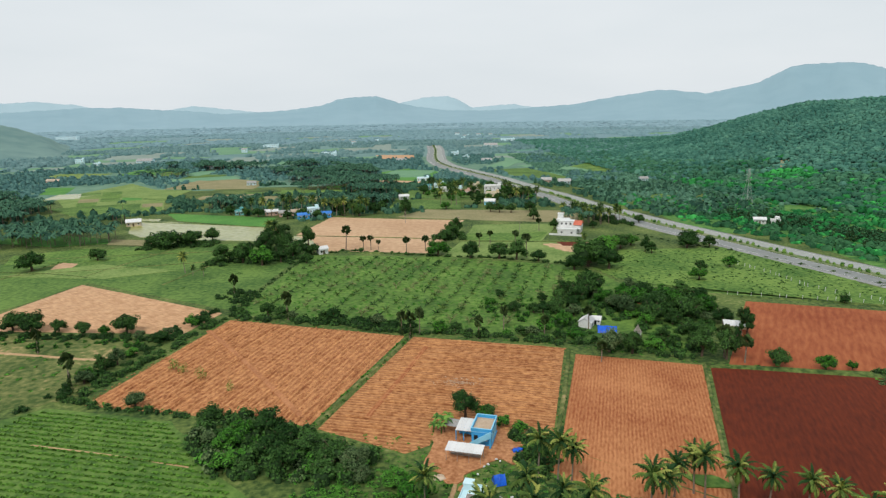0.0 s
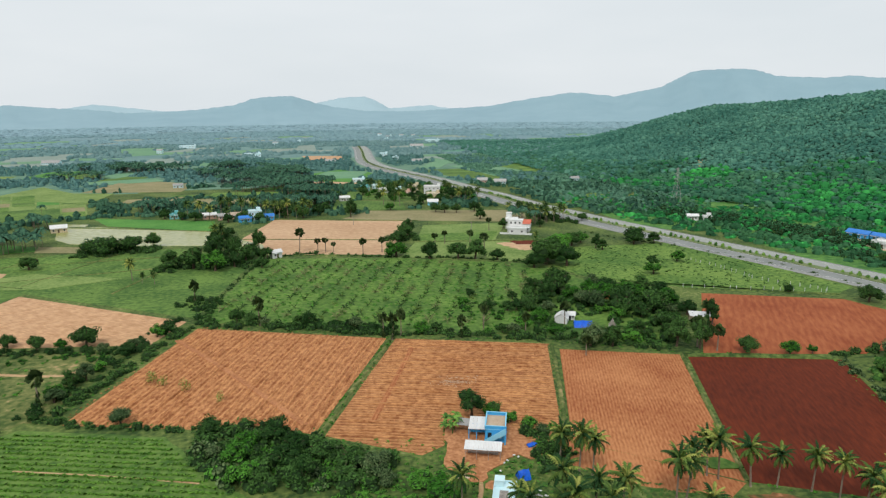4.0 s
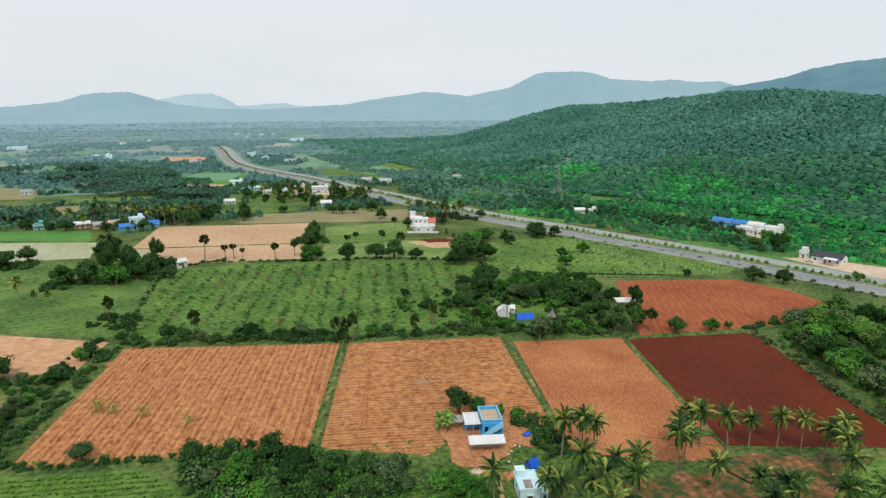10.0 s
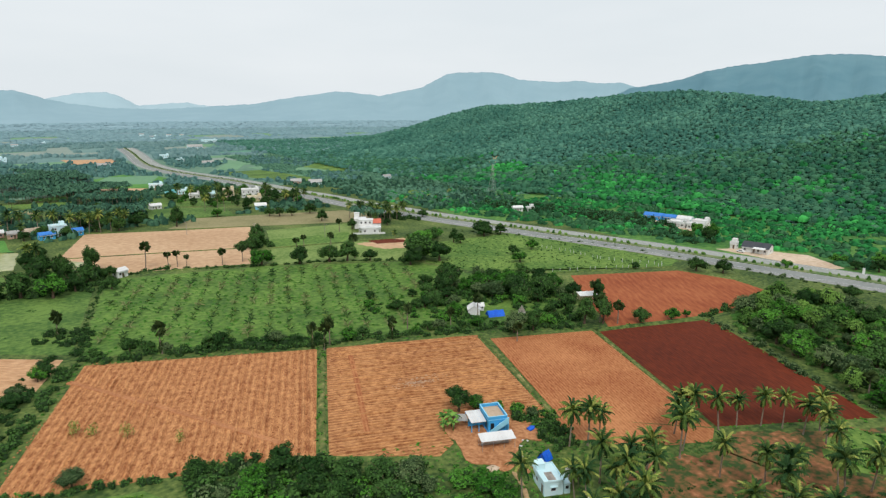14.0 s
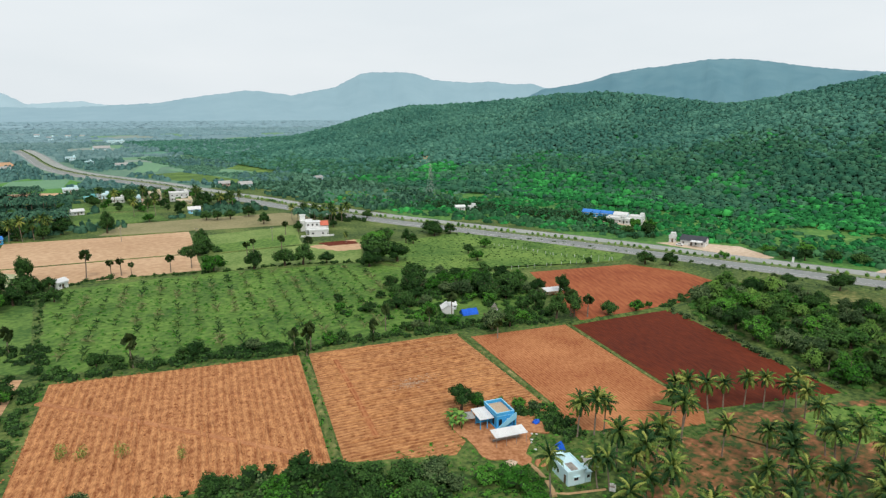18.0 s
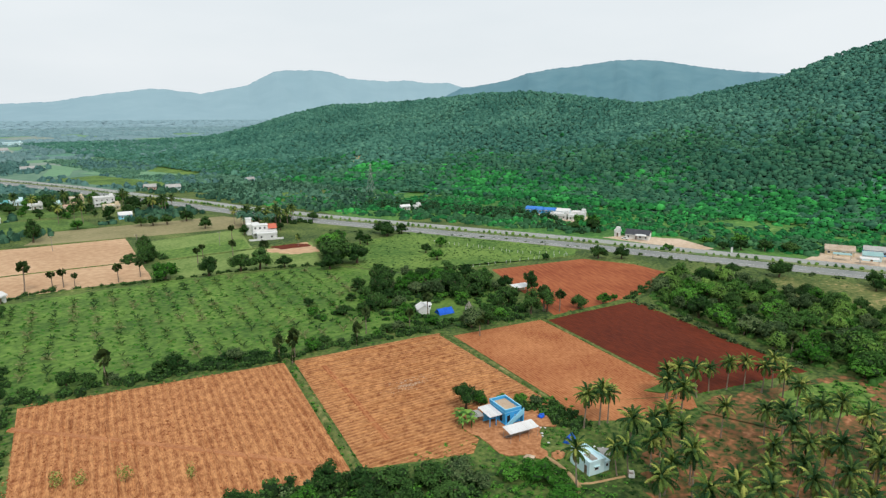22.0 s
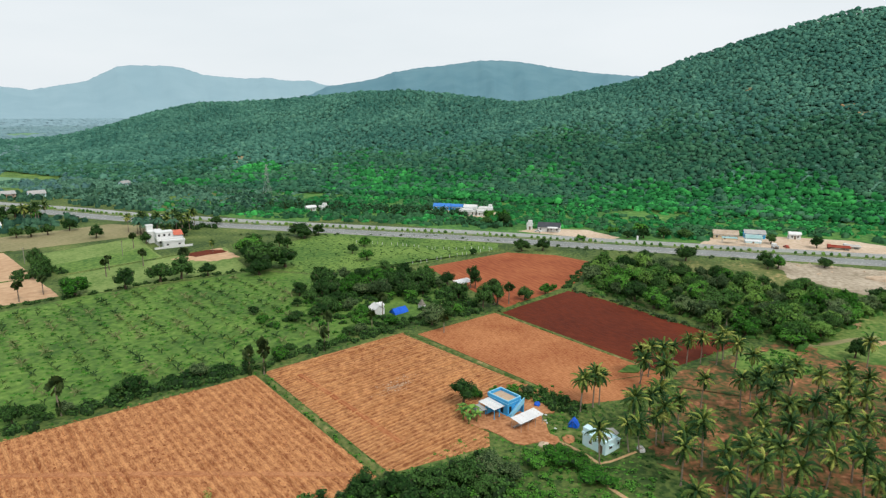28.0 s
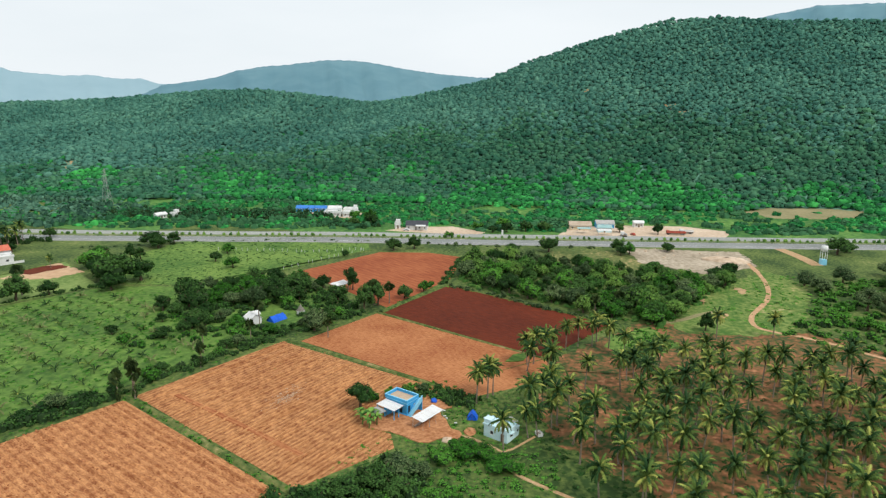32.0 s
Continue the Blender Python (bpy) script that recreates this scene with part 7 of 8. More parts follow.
pierced("wall", 3.5, 2.9, 0.2, [(1.3, 2.3, 1.0, 1.8)], M["ice_wall"], pump, pose(-2.9, -1.75, 0, 0, 0, 90))
pierced("wall", 3.5, 2.9, 0.2, [], M["ice_wall"], pump, pose(3.1, -1.75, 0, 0, 0, 90))
box("roof_slab", -3.3, 3.3, -2.15, 2.15, 2.9, 3.05, M["ice_wall"], pump)
for x0, x1, y0, y1 in ((-3.3, 3.3, -2.15, -1.98), (-3.3, 3.3, 1.98, 2.15), (-3.3, -3.13, -1.98, 1.98), (3.13, 3.3, -1.98, 1.98)):
    box("parapet", x0, x1, y0, y1, 3.053, 3.35, M["ice_wall"], pump, bevel=0.02)
box("roof_screed", -2.6, 0.2, -0.7, 0.9, 3.053, 3.09, M["stone"], pump, "worn grey screed on the roof")
head = box("stair_head", 1.3, 3.1, 0.2, 1.95, 3.053, 4.3, M["ice_wall"], pump, "low block at the end of the roof")
box("stair_head_cap", 1.2, 3.2, 0.1, 2.05, 4.303, 4.4, M["ice_wall"], head)
annex = box("annex", -3.05, 0.2, -3.45, -2.155, 0.0, 2.2, M["ice_wall"], pump, "lower pale blue annex", bevel=0.02)
box("annex_roof", -3.2, 0.35, -3.6, -2.158, 2.203, 2.32, M["ice_wall"], annex)
box("annex_window", -3.075, -3.053, -3.1, -2.5, 1.1, 1.7, M["dark"], annex)
box("door", -2.3, -1.4, 1.83, 1.9, 0.0, 2.0, M["wood"], pump, "weathered plank door")
window(pump, 0.5, 1.4, 1.0, 1.9, 1.86, 1)
window(pump, -0.9, -0.1, 1.0, 1.9, -1.86, -1)
pane = box("window", -3.13, -3.07, -0.5, 0.6, 1.0, 1.8, M["white_wall"], pump)
box("pane", -3.15, -3.133, -0.42, 0.52, 1.08, 1.72, M["dark"], pane)
box("sunshade", -3.55, -3.103, -0.7, 0.8, 1.95, 2.03, M["ice_wall"], pump)
trough = thing("water_trough", pose(4.6, -25.8, 0.0, 0, 0, 35), "low white cement water trough under the palms", "trough")
for x0, x1, y0, y1 in ((-0.9, 0.9, -0.6, -0.48), (-0.9, 0.9, 0.48, 0.6), (-0.9, -0.78, -0.477, 0.477), (0.78, 0.9, -0.477, 0.477)):
    box("side_wall", x0, x1, y0, y1, 0.0, 0.75, M["white_wall"], trough, bevel=0.02)
box("base_slab", -0.775, 0.775, -0.475, 0.475, 0.0, 0.3, M["stone"], trough)

ruin = thing("shelter", pose(6.4, -18.6, 0, 0, 0, 50), "makeshift grey tin shelter beside the small white house", "shelter")
sheet_roof(ruin, -1.6, 1.6, -1.3, 1.3, 1.7, 2.0, M["grey_tin"], 3)
for x, y in ((-1.5, -1.2), (1.5, -1.2), (-1.5, 1.2), (1.5, 1.2)):
    post(ruin, x, y, 1.72 + (0.26 if y > 0 else 0))


def tent(x, y, w, d, h, turn, label):
    """A ridge of tarpaulin with a slack, creased surface."""
    r = random.Random(int(x * 10))
    ob = thing("tarpaulin_tent", pose(x, y, 0.1, 0, 0, turn), label, "tent")
    vs, fs = [], []
    nx0, ny0 = 11, 9
    for i in range(nx0):
        for j in range(ny0):
            u, v = i / (nx0 - 1) * 2 - 1, j / (ny0 - 1) * 2 - 1
            z = h * (1 - abs(v)) ** 0.75 * (0.96 + 0.04 * math.cos(u * 5)) + r.uniform(-0.05, 0.05)
            vs.append((u * w / 2 * (1 + r.uniform(-0.02, 0.02)), v * d / 2, max(0.0, z)))
    for i in range(nx0 - 1):
        for j in range(ny0 - 1):
            a = i * ny0 + j
            fs.append((a, a + ny0, a + ny0 + 1, a + 1))
    part("tarpaulin", mesh_of("tarpaulin", vs, fs, M["tarp"]), None, ob, "bright blue creased tarpaulin")
    for s in (-1, 1):
        post(ob, s * w * 0.46, 0, h * 0.93, None, 0.05, "tent_pole")
        bm = bmesh.new()
        bm.faces.new([bm.verts.new(p) for p in ((s * w * 0.47, -d * 0.46, 0), (s * w * 0.47, d * 0.46, 0), (s * w * 0.47, 0, h * 0.9))])
        part("end_flap", bm, M["tarp"], ob)
    return ob


tent(7.3, -9.2, 2.4, 2.6, 1.9, 10, "small bright blue tarpaulin tent")
tent(54.8, 75, 6.2, 4.0, 2.1, -15, "long bright blue tarpaulin shelter by the huts")
heap = thing("tarpaulin_heap", pose(12.9, 2.5, 0.16, 0, 0, 30), "crumpled dark blue tarpaulin on the ground", "tarpaulin")
co, fs = lump(10, 5, random.Random(8), 0.3)
part("tarpaulin", fast_mesh("tarpaulin", co * np.array([1.5, 0.9, 1.0]) + np.array([0, 0, 0.2]), fs, [M["tarp"]]), None, heap)
sand_heap = thing("earth_heap", pose(0.9, -10.3, 0.05, 0, 0, 20), "low mound of orange earth by the blue tent", "heap")
co, fs = lump(12, 5, random.Random(19), 0.35)
part("earth", fast_mesh("earth", co * np.array([2.4, 1.5, 1.0]), fs, [M["yard"]]), None, sand_heap)
gravel = thing("earth_heap", pose(-4.5, -6.5, 0.1, 0, 0, 0), "small pale heap of earth by the yard", "heap")
co, fs = lump(10, 5, random.Random(9), 0.4)
part("earth", fast_mesh("earth", co * np.array([1.6, 1.2, 1.0]), fs, [M["sand"]]), None, gravel)


# ---- huts under the trees ----
def gable(name, x, y, w, d, h, rise, turn, wall_mat, roof_mat, label, category="hut"):
    """A gabled building: four walls, two roof slopes, a door and windows."""
    ob = thing(name, pose(x, y, float(hill(x, y)), 0, 0, turn), label, category)
    pierced("wall", w, h, 0.2, [(w * 0.4, w * 0.4 + 0.9, 0, 2.0), (w * 0.72, w * 0.72 + 0.8, 1.0, 1.8)], wall_mat, ob, pose(-w / 2, -d / 2, 0))
    pierced("wall", w, h, 0.2, [], wall_mat, ob, pose(-w / 2, d / 2 - 0.2, 0))
    for s in (-1, 1):
        bm = bmesh.new()
        x0, x1 = (s * w / 2 - (0.2 if s > 0 else 0)), (s * w / 2 + (0 if s > 0 else 0.2))
        a = [bm.verts.new((x0, p, z)) for p, z in ((-d / 2 + 0.2, 0), (d / 2 - 0.2, 0), (d / 2 - 0.2, h), (0, h + rise * 0.95), (-d / 2 + 0.2, h))]
        b = [bm.verts.new((x1, v.co.y, v.co.z)) for v in a]
        bm.faces.new(a[::-1]), bm.faces.new(b)
        for i in range(5):
            bm.faces.new((a[i], a[(i + 1) % 5], b[(i + 1) % 5], b[i]))
        part("gable_wall", bm, wall_mat, ob)
    over = 0.35
    L = math.hypot(d / 2 + over, rise * (d / 2 + over) / (d / 2))
    slope = math.degrees(math.atan2(rise, d / 2))
    n = max(2, int(w / 1.6))
    for i in range(n):
        ww = (w + 2 * over) / n
        corrugated("roof_sheet", ww - 0.01, L, roof_mat, ob, pose(-w / 2 - over + i * ww, -d / 2 - over, h - rise * over / (d / 2) + 0.02, slope, 0, 0))
        corrugated("roof_sheet", ww - 0.01, L, roof_mat, ob, pose(-w / 2 - over + (i + 1) * ww, d / 2 + over, h - rise * over / (d / 2) + 0.02, slope, 0, 180))
    box("door", -w / 2 + w * 0.4, -w / 2 + w * 0.4 + 0.9, -d / 2 + 0.08, -d / 2 + 0.14, 0, 2.0, M["dark"], ob)
    window(ob, -w / 2 + w * 0.72, -w / 2 + w * 0.72 + 0.8, 1.0, 1.8, -d / 2 + 0.02)
    return ob


gable("hut", 49.5, 81, 4.6, 4.2, 2.3, 1.4, 60, M["white_wall"], M["tin"], "white hut with a white sheet roof under trees")
gable("hut", 53.2, 83.5, 3.6, 3.0, 2.0, 0.9, -20, M["white_wall"], M["tin"], "small white hut beside the larger one")
barn = thing("field_shed", pose(96.5, 71.5, 0, 0, 0, -20), "open shed with a white sheet roof beside the red field", "shed")
sheet_roof(barn, -3.9, 3.9, -2.3, 2.3, 2.5, 3.0, M["tin"], 6)
for x in (-3.6, 0, 3.6):
    for y in (-2.1, 2.1):
        post(barn, x, y, 2.5 + (0.45 if y > 0 else 0.03), M["wood"], 0.08)
box("back_wall", -3.5, 3.5, 1.7, 1.9, 0, 2.4, M["cream_wall"], barn)

shrine = thing("shrine", pose(63.4, 70.5, 0, 0, 0, -15) @ Matrix.Scale(0.66, 4), "small whitewashed shrine with a stepped grey tower", "shrine")
pierced("wall", 3.2, 2.2, 0.25, [(1.15, 2.05, 0, 1.7)], M["white_wall"], shrine, pose(-1.6, -1.6, 0))
pierced("wall", 3.2, 2.2, 0.25, [], M["cream_wall"], shrine, pose(-1.6, 1.35, 0))
pierced("wall", 2.7, 2.2, 0.25, [], M["white_wall"], shrine, pose(-1.35, -1.35, 0, 0, 0, 90))
pierced("wall", 2.7, 2.2, 0.25, [], M["cream_wall"], shrine, pose(1.6, -1.35, 0, 0, 0, 90))
box("cornice", -1.8, 1.8, -1.8, 1.8, 2.2, 2.4, M["stone"], shrine)
for i in range(5):
    s = 1.4 - i * 0.26
    box("tower_tier", -s, s, -s, s, 2.403 + i * 0.55, 2.4 + (i + 1) * 0.55, M["stone"], shrine, "weathered grey carved tier", bevel=0.06)
bm = bmesh.new()
bmesh.ops.create_icosphere(bm, subdivisions=2, radius=0.32, matrix=pose(0, 0, 5.4) @ Matrix.Diagonal((1, 1, 1.3, 1)))
part("finial", bm, M["stone"], shrine, "rounded stone finial", True)


# ---- houses with storeys ----
def house(x, y, w, d, storeys, turn, wall_mat, label, roof="flat", trim=None, name="house"):
    """A masonry house: walls, floor bands, windows, a door, and a flat or pitched roof."""
    trim = trim or M["white_wall"]
    ob = thing(name, pose(x, y, float(hill(x, y)), 0, 0, turn), label, "house")
    h = 3.1 * storeys
    doors = [(w * 0.42, w * 0.42 + 1.0, 0, 2.1)]
    holes = []
    for s in range(storeys):
        k = max(2, int(w / 3))
        for i in range(k):
            cx0 = (i + 0.5) * w / k
            if s == 0 and abs(cx0 - w * 0.42 - 0.5) < 1.2:
                continue
            holes.append((cx0 - 0.55, cx0 + 0.55, s * 3.1 + 1.0, s * 3.1 + 2.2))
    pierced("wall", w, h, 0.22, holes + doors, wall_mat, ob, pose(-w / 2, -d / 2, 0))
    pierced("wall", w, h, 0.22, [], wall_mat, ob, pose(-w / 2, d / 2 - 0.22, 0))
    pierced("wall", d - 0.44, h, 0.22, [], wall_mat, ob, pose(-w / 2 + 0.22, -d / 2 + 0.22, 0, 0, 0, 90))
    pierced("wall", d - 0.44, h, 0.22, [], wall_mat, ob, pose(w / 2, -d / 2 + 0.22, 0, 0, 0, 90))
    for a, b, z0, z1 in holes:
        window(ob, a - w / 2, b - w / 2, z0, z1, -d / 2 + 0.05)
    for s in range(2):
        side = box("window", (-w / 2 - 0.05) if s else (w / 2 - 0.01), (-w / 2 + 0.01) if s else (w / 2 + 0.05), -0.6, 0.6, 1.0, 2.2, trim, ob)
        box("pane", (-w / 2 - 0.07) if s else (w / 2 + 0.053), (-w / 2 - 0.053) if s else (w / 2 + 0.07), -0.48, 0.48, 1.1, 2.1, M["dark"], side)
    box("door", doors[0][0] - w / 2, doors[0][1] - w / 2, -d / 2 + 0.1, -d / 2 + 0.16, 0, 2.1, M["wood"], ob)
    box("sunshade", -w / 2 - 0.1, w / 2 + 0.1, -d / 2 - 0.7, -d / 2 - 0.003, 2.5, 2.6, trim, ob)
    if roof == "flat":
        box("roof_slab", -w / 2 - 0.25, w / 2 + 0.25, -d / 2 - 0.25, d / 2 + 0.25, h, h + 0.15, trim, ob)
        for x0, x1, y0, y1 in ((-w / 2 - 0.2, w / 2 + 0.2, -d / 2 - 0.2, -d / 2), (-w / 2 - 0.2, w / 2 + 0.2, d / 2, d / 2 + 0.2), (-w / 2 - 0.2, -w / 2, -d / 2, d / 2), (w / 2, w / 2 + 0.2, -d / 2, d / 2)):
            box("parapet", x0, x1, y0, y1, h + 0.153, h + 0.85, wall_mat, ob)
        box("stair_head", w / 2 - 2.6, w / 2 - 0.2, d / 2 - 2.8, d / 2 - 0.2, h + 0.153, h + 2.4, wall_mat, ob)
    else:
        rise = d * 0.26
        for s in (-1, 1):
            bm = bmesh.new()
            pts = [(-w / 2 - 0.4, s * (d / 2 + 0.5), h - 0.2), (w / 2 + 0.4, s * (d / 2 + 0.5), h - 0.2), (w / 2 + 0.4, 0, h + rise), (-w / 2 - 0.4, 0, h + rise)]
            a = [bm.verts.new(p) for p in pts]
            b = [bm.verts.new((p[0], p[1], p[2] + 0.12)) for p in pts]
            bm.faces.new(a), bm.faces.new(b)
            for i in range(4):
                bm.faces.new((a[i], a[(i + 1) % 4], b[(i + 1) % 4], b[i]))
            bmesh.ops.recalc_face_normals(bm, faces=bm.faces)
            part("roof_slope", bm, M["red_tile"] if roof == "tile" else {"tin": M["tin"], "blue": M["blue_tin"], "tan": M["tan_tin"], "aqua": M["aqua_tin"], "black": M["black_tin"], "grey": M["grey_tin"]}[roof], ob)
            bm = bmesh.new()
            bm.faces.new([bm.verts.new(p) for p in ((s * w / 2, -d / 2, h), (s * w / 2, d / 2, h), (s * w / 2, 0, h + rise - 0.02))])
            part("gable_wall", bm, wall_mat, ob)
    return ob


# the white villa with the red roof
villa = house(86, 250, 13, 8, 1, -24, M["white_wall"], "white two-storey villa with a red tiled roof")
villa.name = "villa"
box("upper_wall", -6.3, 2.0, -1.6, 3.8, 3.26, 6.4, M["white_wall"], villa, "white upper storey")
box("upper_roof", -6.6, 2.3, -2.0, 4.1, 6.403, 6.6, M["white_wall"], villa)
box("rear_wing", -9.2, -2.2, 4.02, 10.6, 0.0, 6.2, M["white_wall"], villa, "white two-storey rear wing")
box("rear_roof", -9.5, -1.9, 4.1, 10.9, 6.203, 6.4, M["white_wall"], villa)
for i in range(2):
    side = box("window", -9.26, -9.19, 5.0 + i * 2.8, 6.2 + i * 2.8, 4.2, 5.4, M["white_wall"], villa)
    box("pane", -9.28, -9.263, 5.1 + i * 2.8, 6.1 + i * 2.8, 4.3, 5.3, M["dark"], side)
box("front_wing", -5.0, 5.4, -12.2, -7.3, 0.0, 2.9, M["white_wall"], villa, "low white front wing")
box("front_terrace", -5.3, 5.7, -12.5, -7.25, 2.903, 3.05, M["white_wall"], villa)
for x0, x1, y0, y1 in ((-5.3, 5.7, -12.5, -12.3), (-5.3, -5.1, -12.297, -7.25), (5.5, 5.7, -12.297, -7.25)):
    box("terrace_wall", x0, x1, y0, y1, 3.053, 3.8, M["white_wall"], villa)
window(villa, -3.6, -2.4, 1.0, 2.1, -12.2)
window(villa, 2.2, 3.4, 1.0, 2.1, -12.2)
box("stair_tower", -9.3, -6.2, 7.4, 10.7, 6.403, 9.2, M["white_wall"], villa, "white stair tower")
box("tower_cap", -9.6, -5.9, 7.1, 11.0, 9.203, 9.4, M["white_wall"], villa)
for i in range(3):
    window(villa, -5.6 + i * 2.6, -4.4 + i * 2.6, 4.2, 5.5, -1.6)
for s in (-1, 1):
    bm = bmesh.new()
    pts = [(2.05, 1.0 + s * 4.6, 4.6), (7.0, 1.0 + s * 4.6, 4.6), (7.0, 1.0, 6.6), (2.05, 1.0, 6.6)]
    a = [bm.verts.new(p) for p in pts]
    b = [bm.verts.new((p[0], p[1], p[2] + 0.15)) for p in pts]
    bm.faces.new(a), bm.faces.new(b)
    for i in range(4):
        bm.faces.new((a[i], a[(i + 1) % 4], b[(i + 1) % 4], b[i]))
    bmesh.ops.recalc_face_normals(bm, faces=bm.faces)
    part("tiled_roof", bm, M["red_tile"], villa, "red tiled roof slope")
box("upper_room", 2.05, 6.4, -1.8, 3.8, 3.26, 4.9, M["white_wall"], villa)
box("verandah_roof", -6.8, 6.8, -7.2, -4.3, 2.75, 2.95, M["white_wall"], villa)
for i in range(6):
    post(villa, -6.4 + i * 2.56, -7.0, 2.75, M["white_wall"], 0.16, "pillar")
box("garden_wall", -10, 9, -14.2, -14.0, 0, 1.1, M["white_wall"], villa, "low white garden wall")

# village houses
for x, y, w, d, n, t, mat, label, roof in (
        (22, 456, 9, 7, 1, -15, "white_wall", "white flat-roofed village house", "flat"), (33, 450, 8, 7, 1, -10, "ice_wall", "bluish white village house", "flat"),
        (38, 432, 9, 6, 1, -12, "pink_wall", "pink village house among palms", "flat"), (48, 450, 9, 8, 2, -12, "cream_wall", "cream two-storey village house", "flat"),
        (63, 438, 14, 9, 2, -12, "white_wall", "large white two-storey house", "flat"), (60, 415, 11, 7, 1, -12, "cream_wall", "long cream house with a verandah", "flat"),
        (52, 368, 8, 6, 1, -12, "sky_wall", "small pale blue house with a white roof", "tin"), (-15, 408, 8, 5, 1, 10, "white_wall", "white shed at a field's edge", "tin"),
        (4, 548, 12, 8, 1, -5, "white_wall", "white house beyond the palms", "flat"), (18, 488, 9, 8, 1, -5, "cream_wall", "cream house near the road", "flat"), (6, 476, 8, 7, 1, 0, "teal_wall", "turquoise village house near the road", "flat"),
        (-134.5, 347, 6, 5, 1, 12, "teal_wall", "small turquoise house under palms", "flat"), (-110, 341, 9, 5, 1, 12, "pink_wall", "open shed with a pale roof by the pond", "tin"), (-100, 335, 7, 5, 1, 12, "pink_wall", "low shed with a grey roof", "grey"), (-91, 339, 9, 5, 1, 15, "pink_wall", "low brown shed among the palms", "tan"),
        (-84, 321, 8, 5, 1, 15, "blue_wall", "blue walled house at the field's edge", "blue"), (-78, 328, 8, 6, 2, 15, "ice_wall", "white and blue two-storey house", "flat"), (-70, 326, 9, 5, 1, 10, "blue_wall", "house with a blue sheet roof", "blue"),
        (98, 780, 14, 8, 1, -5, "white_wall", "long white building across the highway", "tin"), (62, 900, 12, 8, 2, -5, "white_wall", "white two-storey building far up the road", "flat"), (-22, 812, 15, 7, 1, 5, "ice_wall", "long white shed far up the valley", "tin"),
        (140, 492, 12, 8, 1, -15, "white_wall", "white house across the highway", "tin"), (126, 508, 10, 8, 1, -15, "pink_wall", "reddish roadside house with a grey roof", "grey"), (221, 500, 8, 6, 1, 0, "white_wall", "small white house in the scrub", "tin"),
        (-405, 608, 13, 6, 1, 10, "pink_wall", "low brown farm building with a tin roof", "tan"), (-172, 542, 9, 5, 1, 5, "ice_wall", "long white farm shed in the fields", "tin"), (207, 259, 7, 4, 1, -20, "white_wall", "low white house under roadside trees", "tin"), (213, 252, 5, 4, 1, -20, "white_wall", "small white outbuilding under the trees", "flat"),
        (-195, 310, 9, 6, 1, 20, "cream_wall", "small house behind the pond trees", "tin"), (-56, 207, 5, 4, 1, 30, "white_wall", "small field hut with a pale roof", "tin"), (-1060, 1930, 60, 25, 3, 10, "white_wall", "large white building on the far plain", "flat"),
        (150, 1150, 26, 14, 1, 0, "white_wall", "white building on the far plain", "tin"), (210, 1320, 30, 16, 2, 0, "white_wall", "white building on the far plain", "flat"), (-150, 1010, 24, 14, 1, 0, "cream_wall", "pale building on the far plain", "flat"), (-420, 900, 24, 12, 1, 0, "white_wall", "white building among far groves", "tin"),
        (-300, 1250, 30, 14, 2, 0, "white_wall", "white building among far groves", "flat"), (-640, 820, 22, 12, 1, 0, "white_wall", "white building among far groves", "tin")):
    # Beyond y 480 white and cream walls become bluish white, tin roofs grey.
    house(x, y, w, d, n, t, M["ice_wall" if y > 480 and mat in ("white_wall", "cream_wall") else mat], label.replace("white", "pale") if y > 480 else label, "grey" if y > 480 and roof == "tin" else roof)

r = random.Random(88)
for i in range(16):
    d, a = r.uniform(700, 1700), radians(r.uniform(-34, 14))
    x, y = (-60 + d * math.sin(a), -90 + d * math.cos(a)) if i < 10 else (r.uniform(120, 230), r.uniform(1420, 1720))
    if abs(x - np.interp(y, [p.y for p in ROAD], [p.x for p in ROAD])) > 30 and float(hill(x, y)) < 0.5:
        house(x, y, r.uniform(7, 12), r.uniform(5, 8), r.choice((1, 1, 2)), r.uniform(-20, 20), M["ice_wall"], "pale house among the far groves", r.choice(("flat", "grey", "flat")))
# works across the highway
for x, y, w, d, n, t, mat, label, roof in (
        (264, 184, 12, 6, 1, -72, "blue_wall", "long shed with a blue sheet roof", "blue"), (268, 174, 8, 5, 1, -72, "blue_wall", "shed with a bright blue sheet roof", "blue"), (270, 164, 9, 6, 1, -72, "ice_wall", "shed with a pale blue roof", "tin"),
        (270, 152, 9, 7, 1, -72, "white_wall", "white flat-roofed works building", "flat"), (256, 158, 11, 7, 1, -72, "white_wall", "low white works building", "flat"), (258, 146, 10, 6, 1, -72, "white_wall", "long white works building", "flat"),
        (229, 100, 3.2, 3.2, 1, -74, "white_wall", "white flat-roofed roadside kiosk", "flat"), (231, 88, 13, 8, 1, -74, "white_wall", "workshop with a dark sheet roof", "black"), (265, -6, 13, 7, 1, -74, "cream_wall", "long depot shed with a stained tan roof", "tan"),
        (276, -20, 11, 6, 1, -74, "blue_wall", "depot shed with a worn grey roof", "grey"), (261, -21, 8, 5, 1, -74, "ice_wall", "depot shed with a faded turquoise roof", "aqua"), (285, -40, 6, 4, 1, -74, "white_wall", "small white depot hut", "tin")):
    house(x, y, w, d, n, t, M[mat], label, roof, name="works_building")


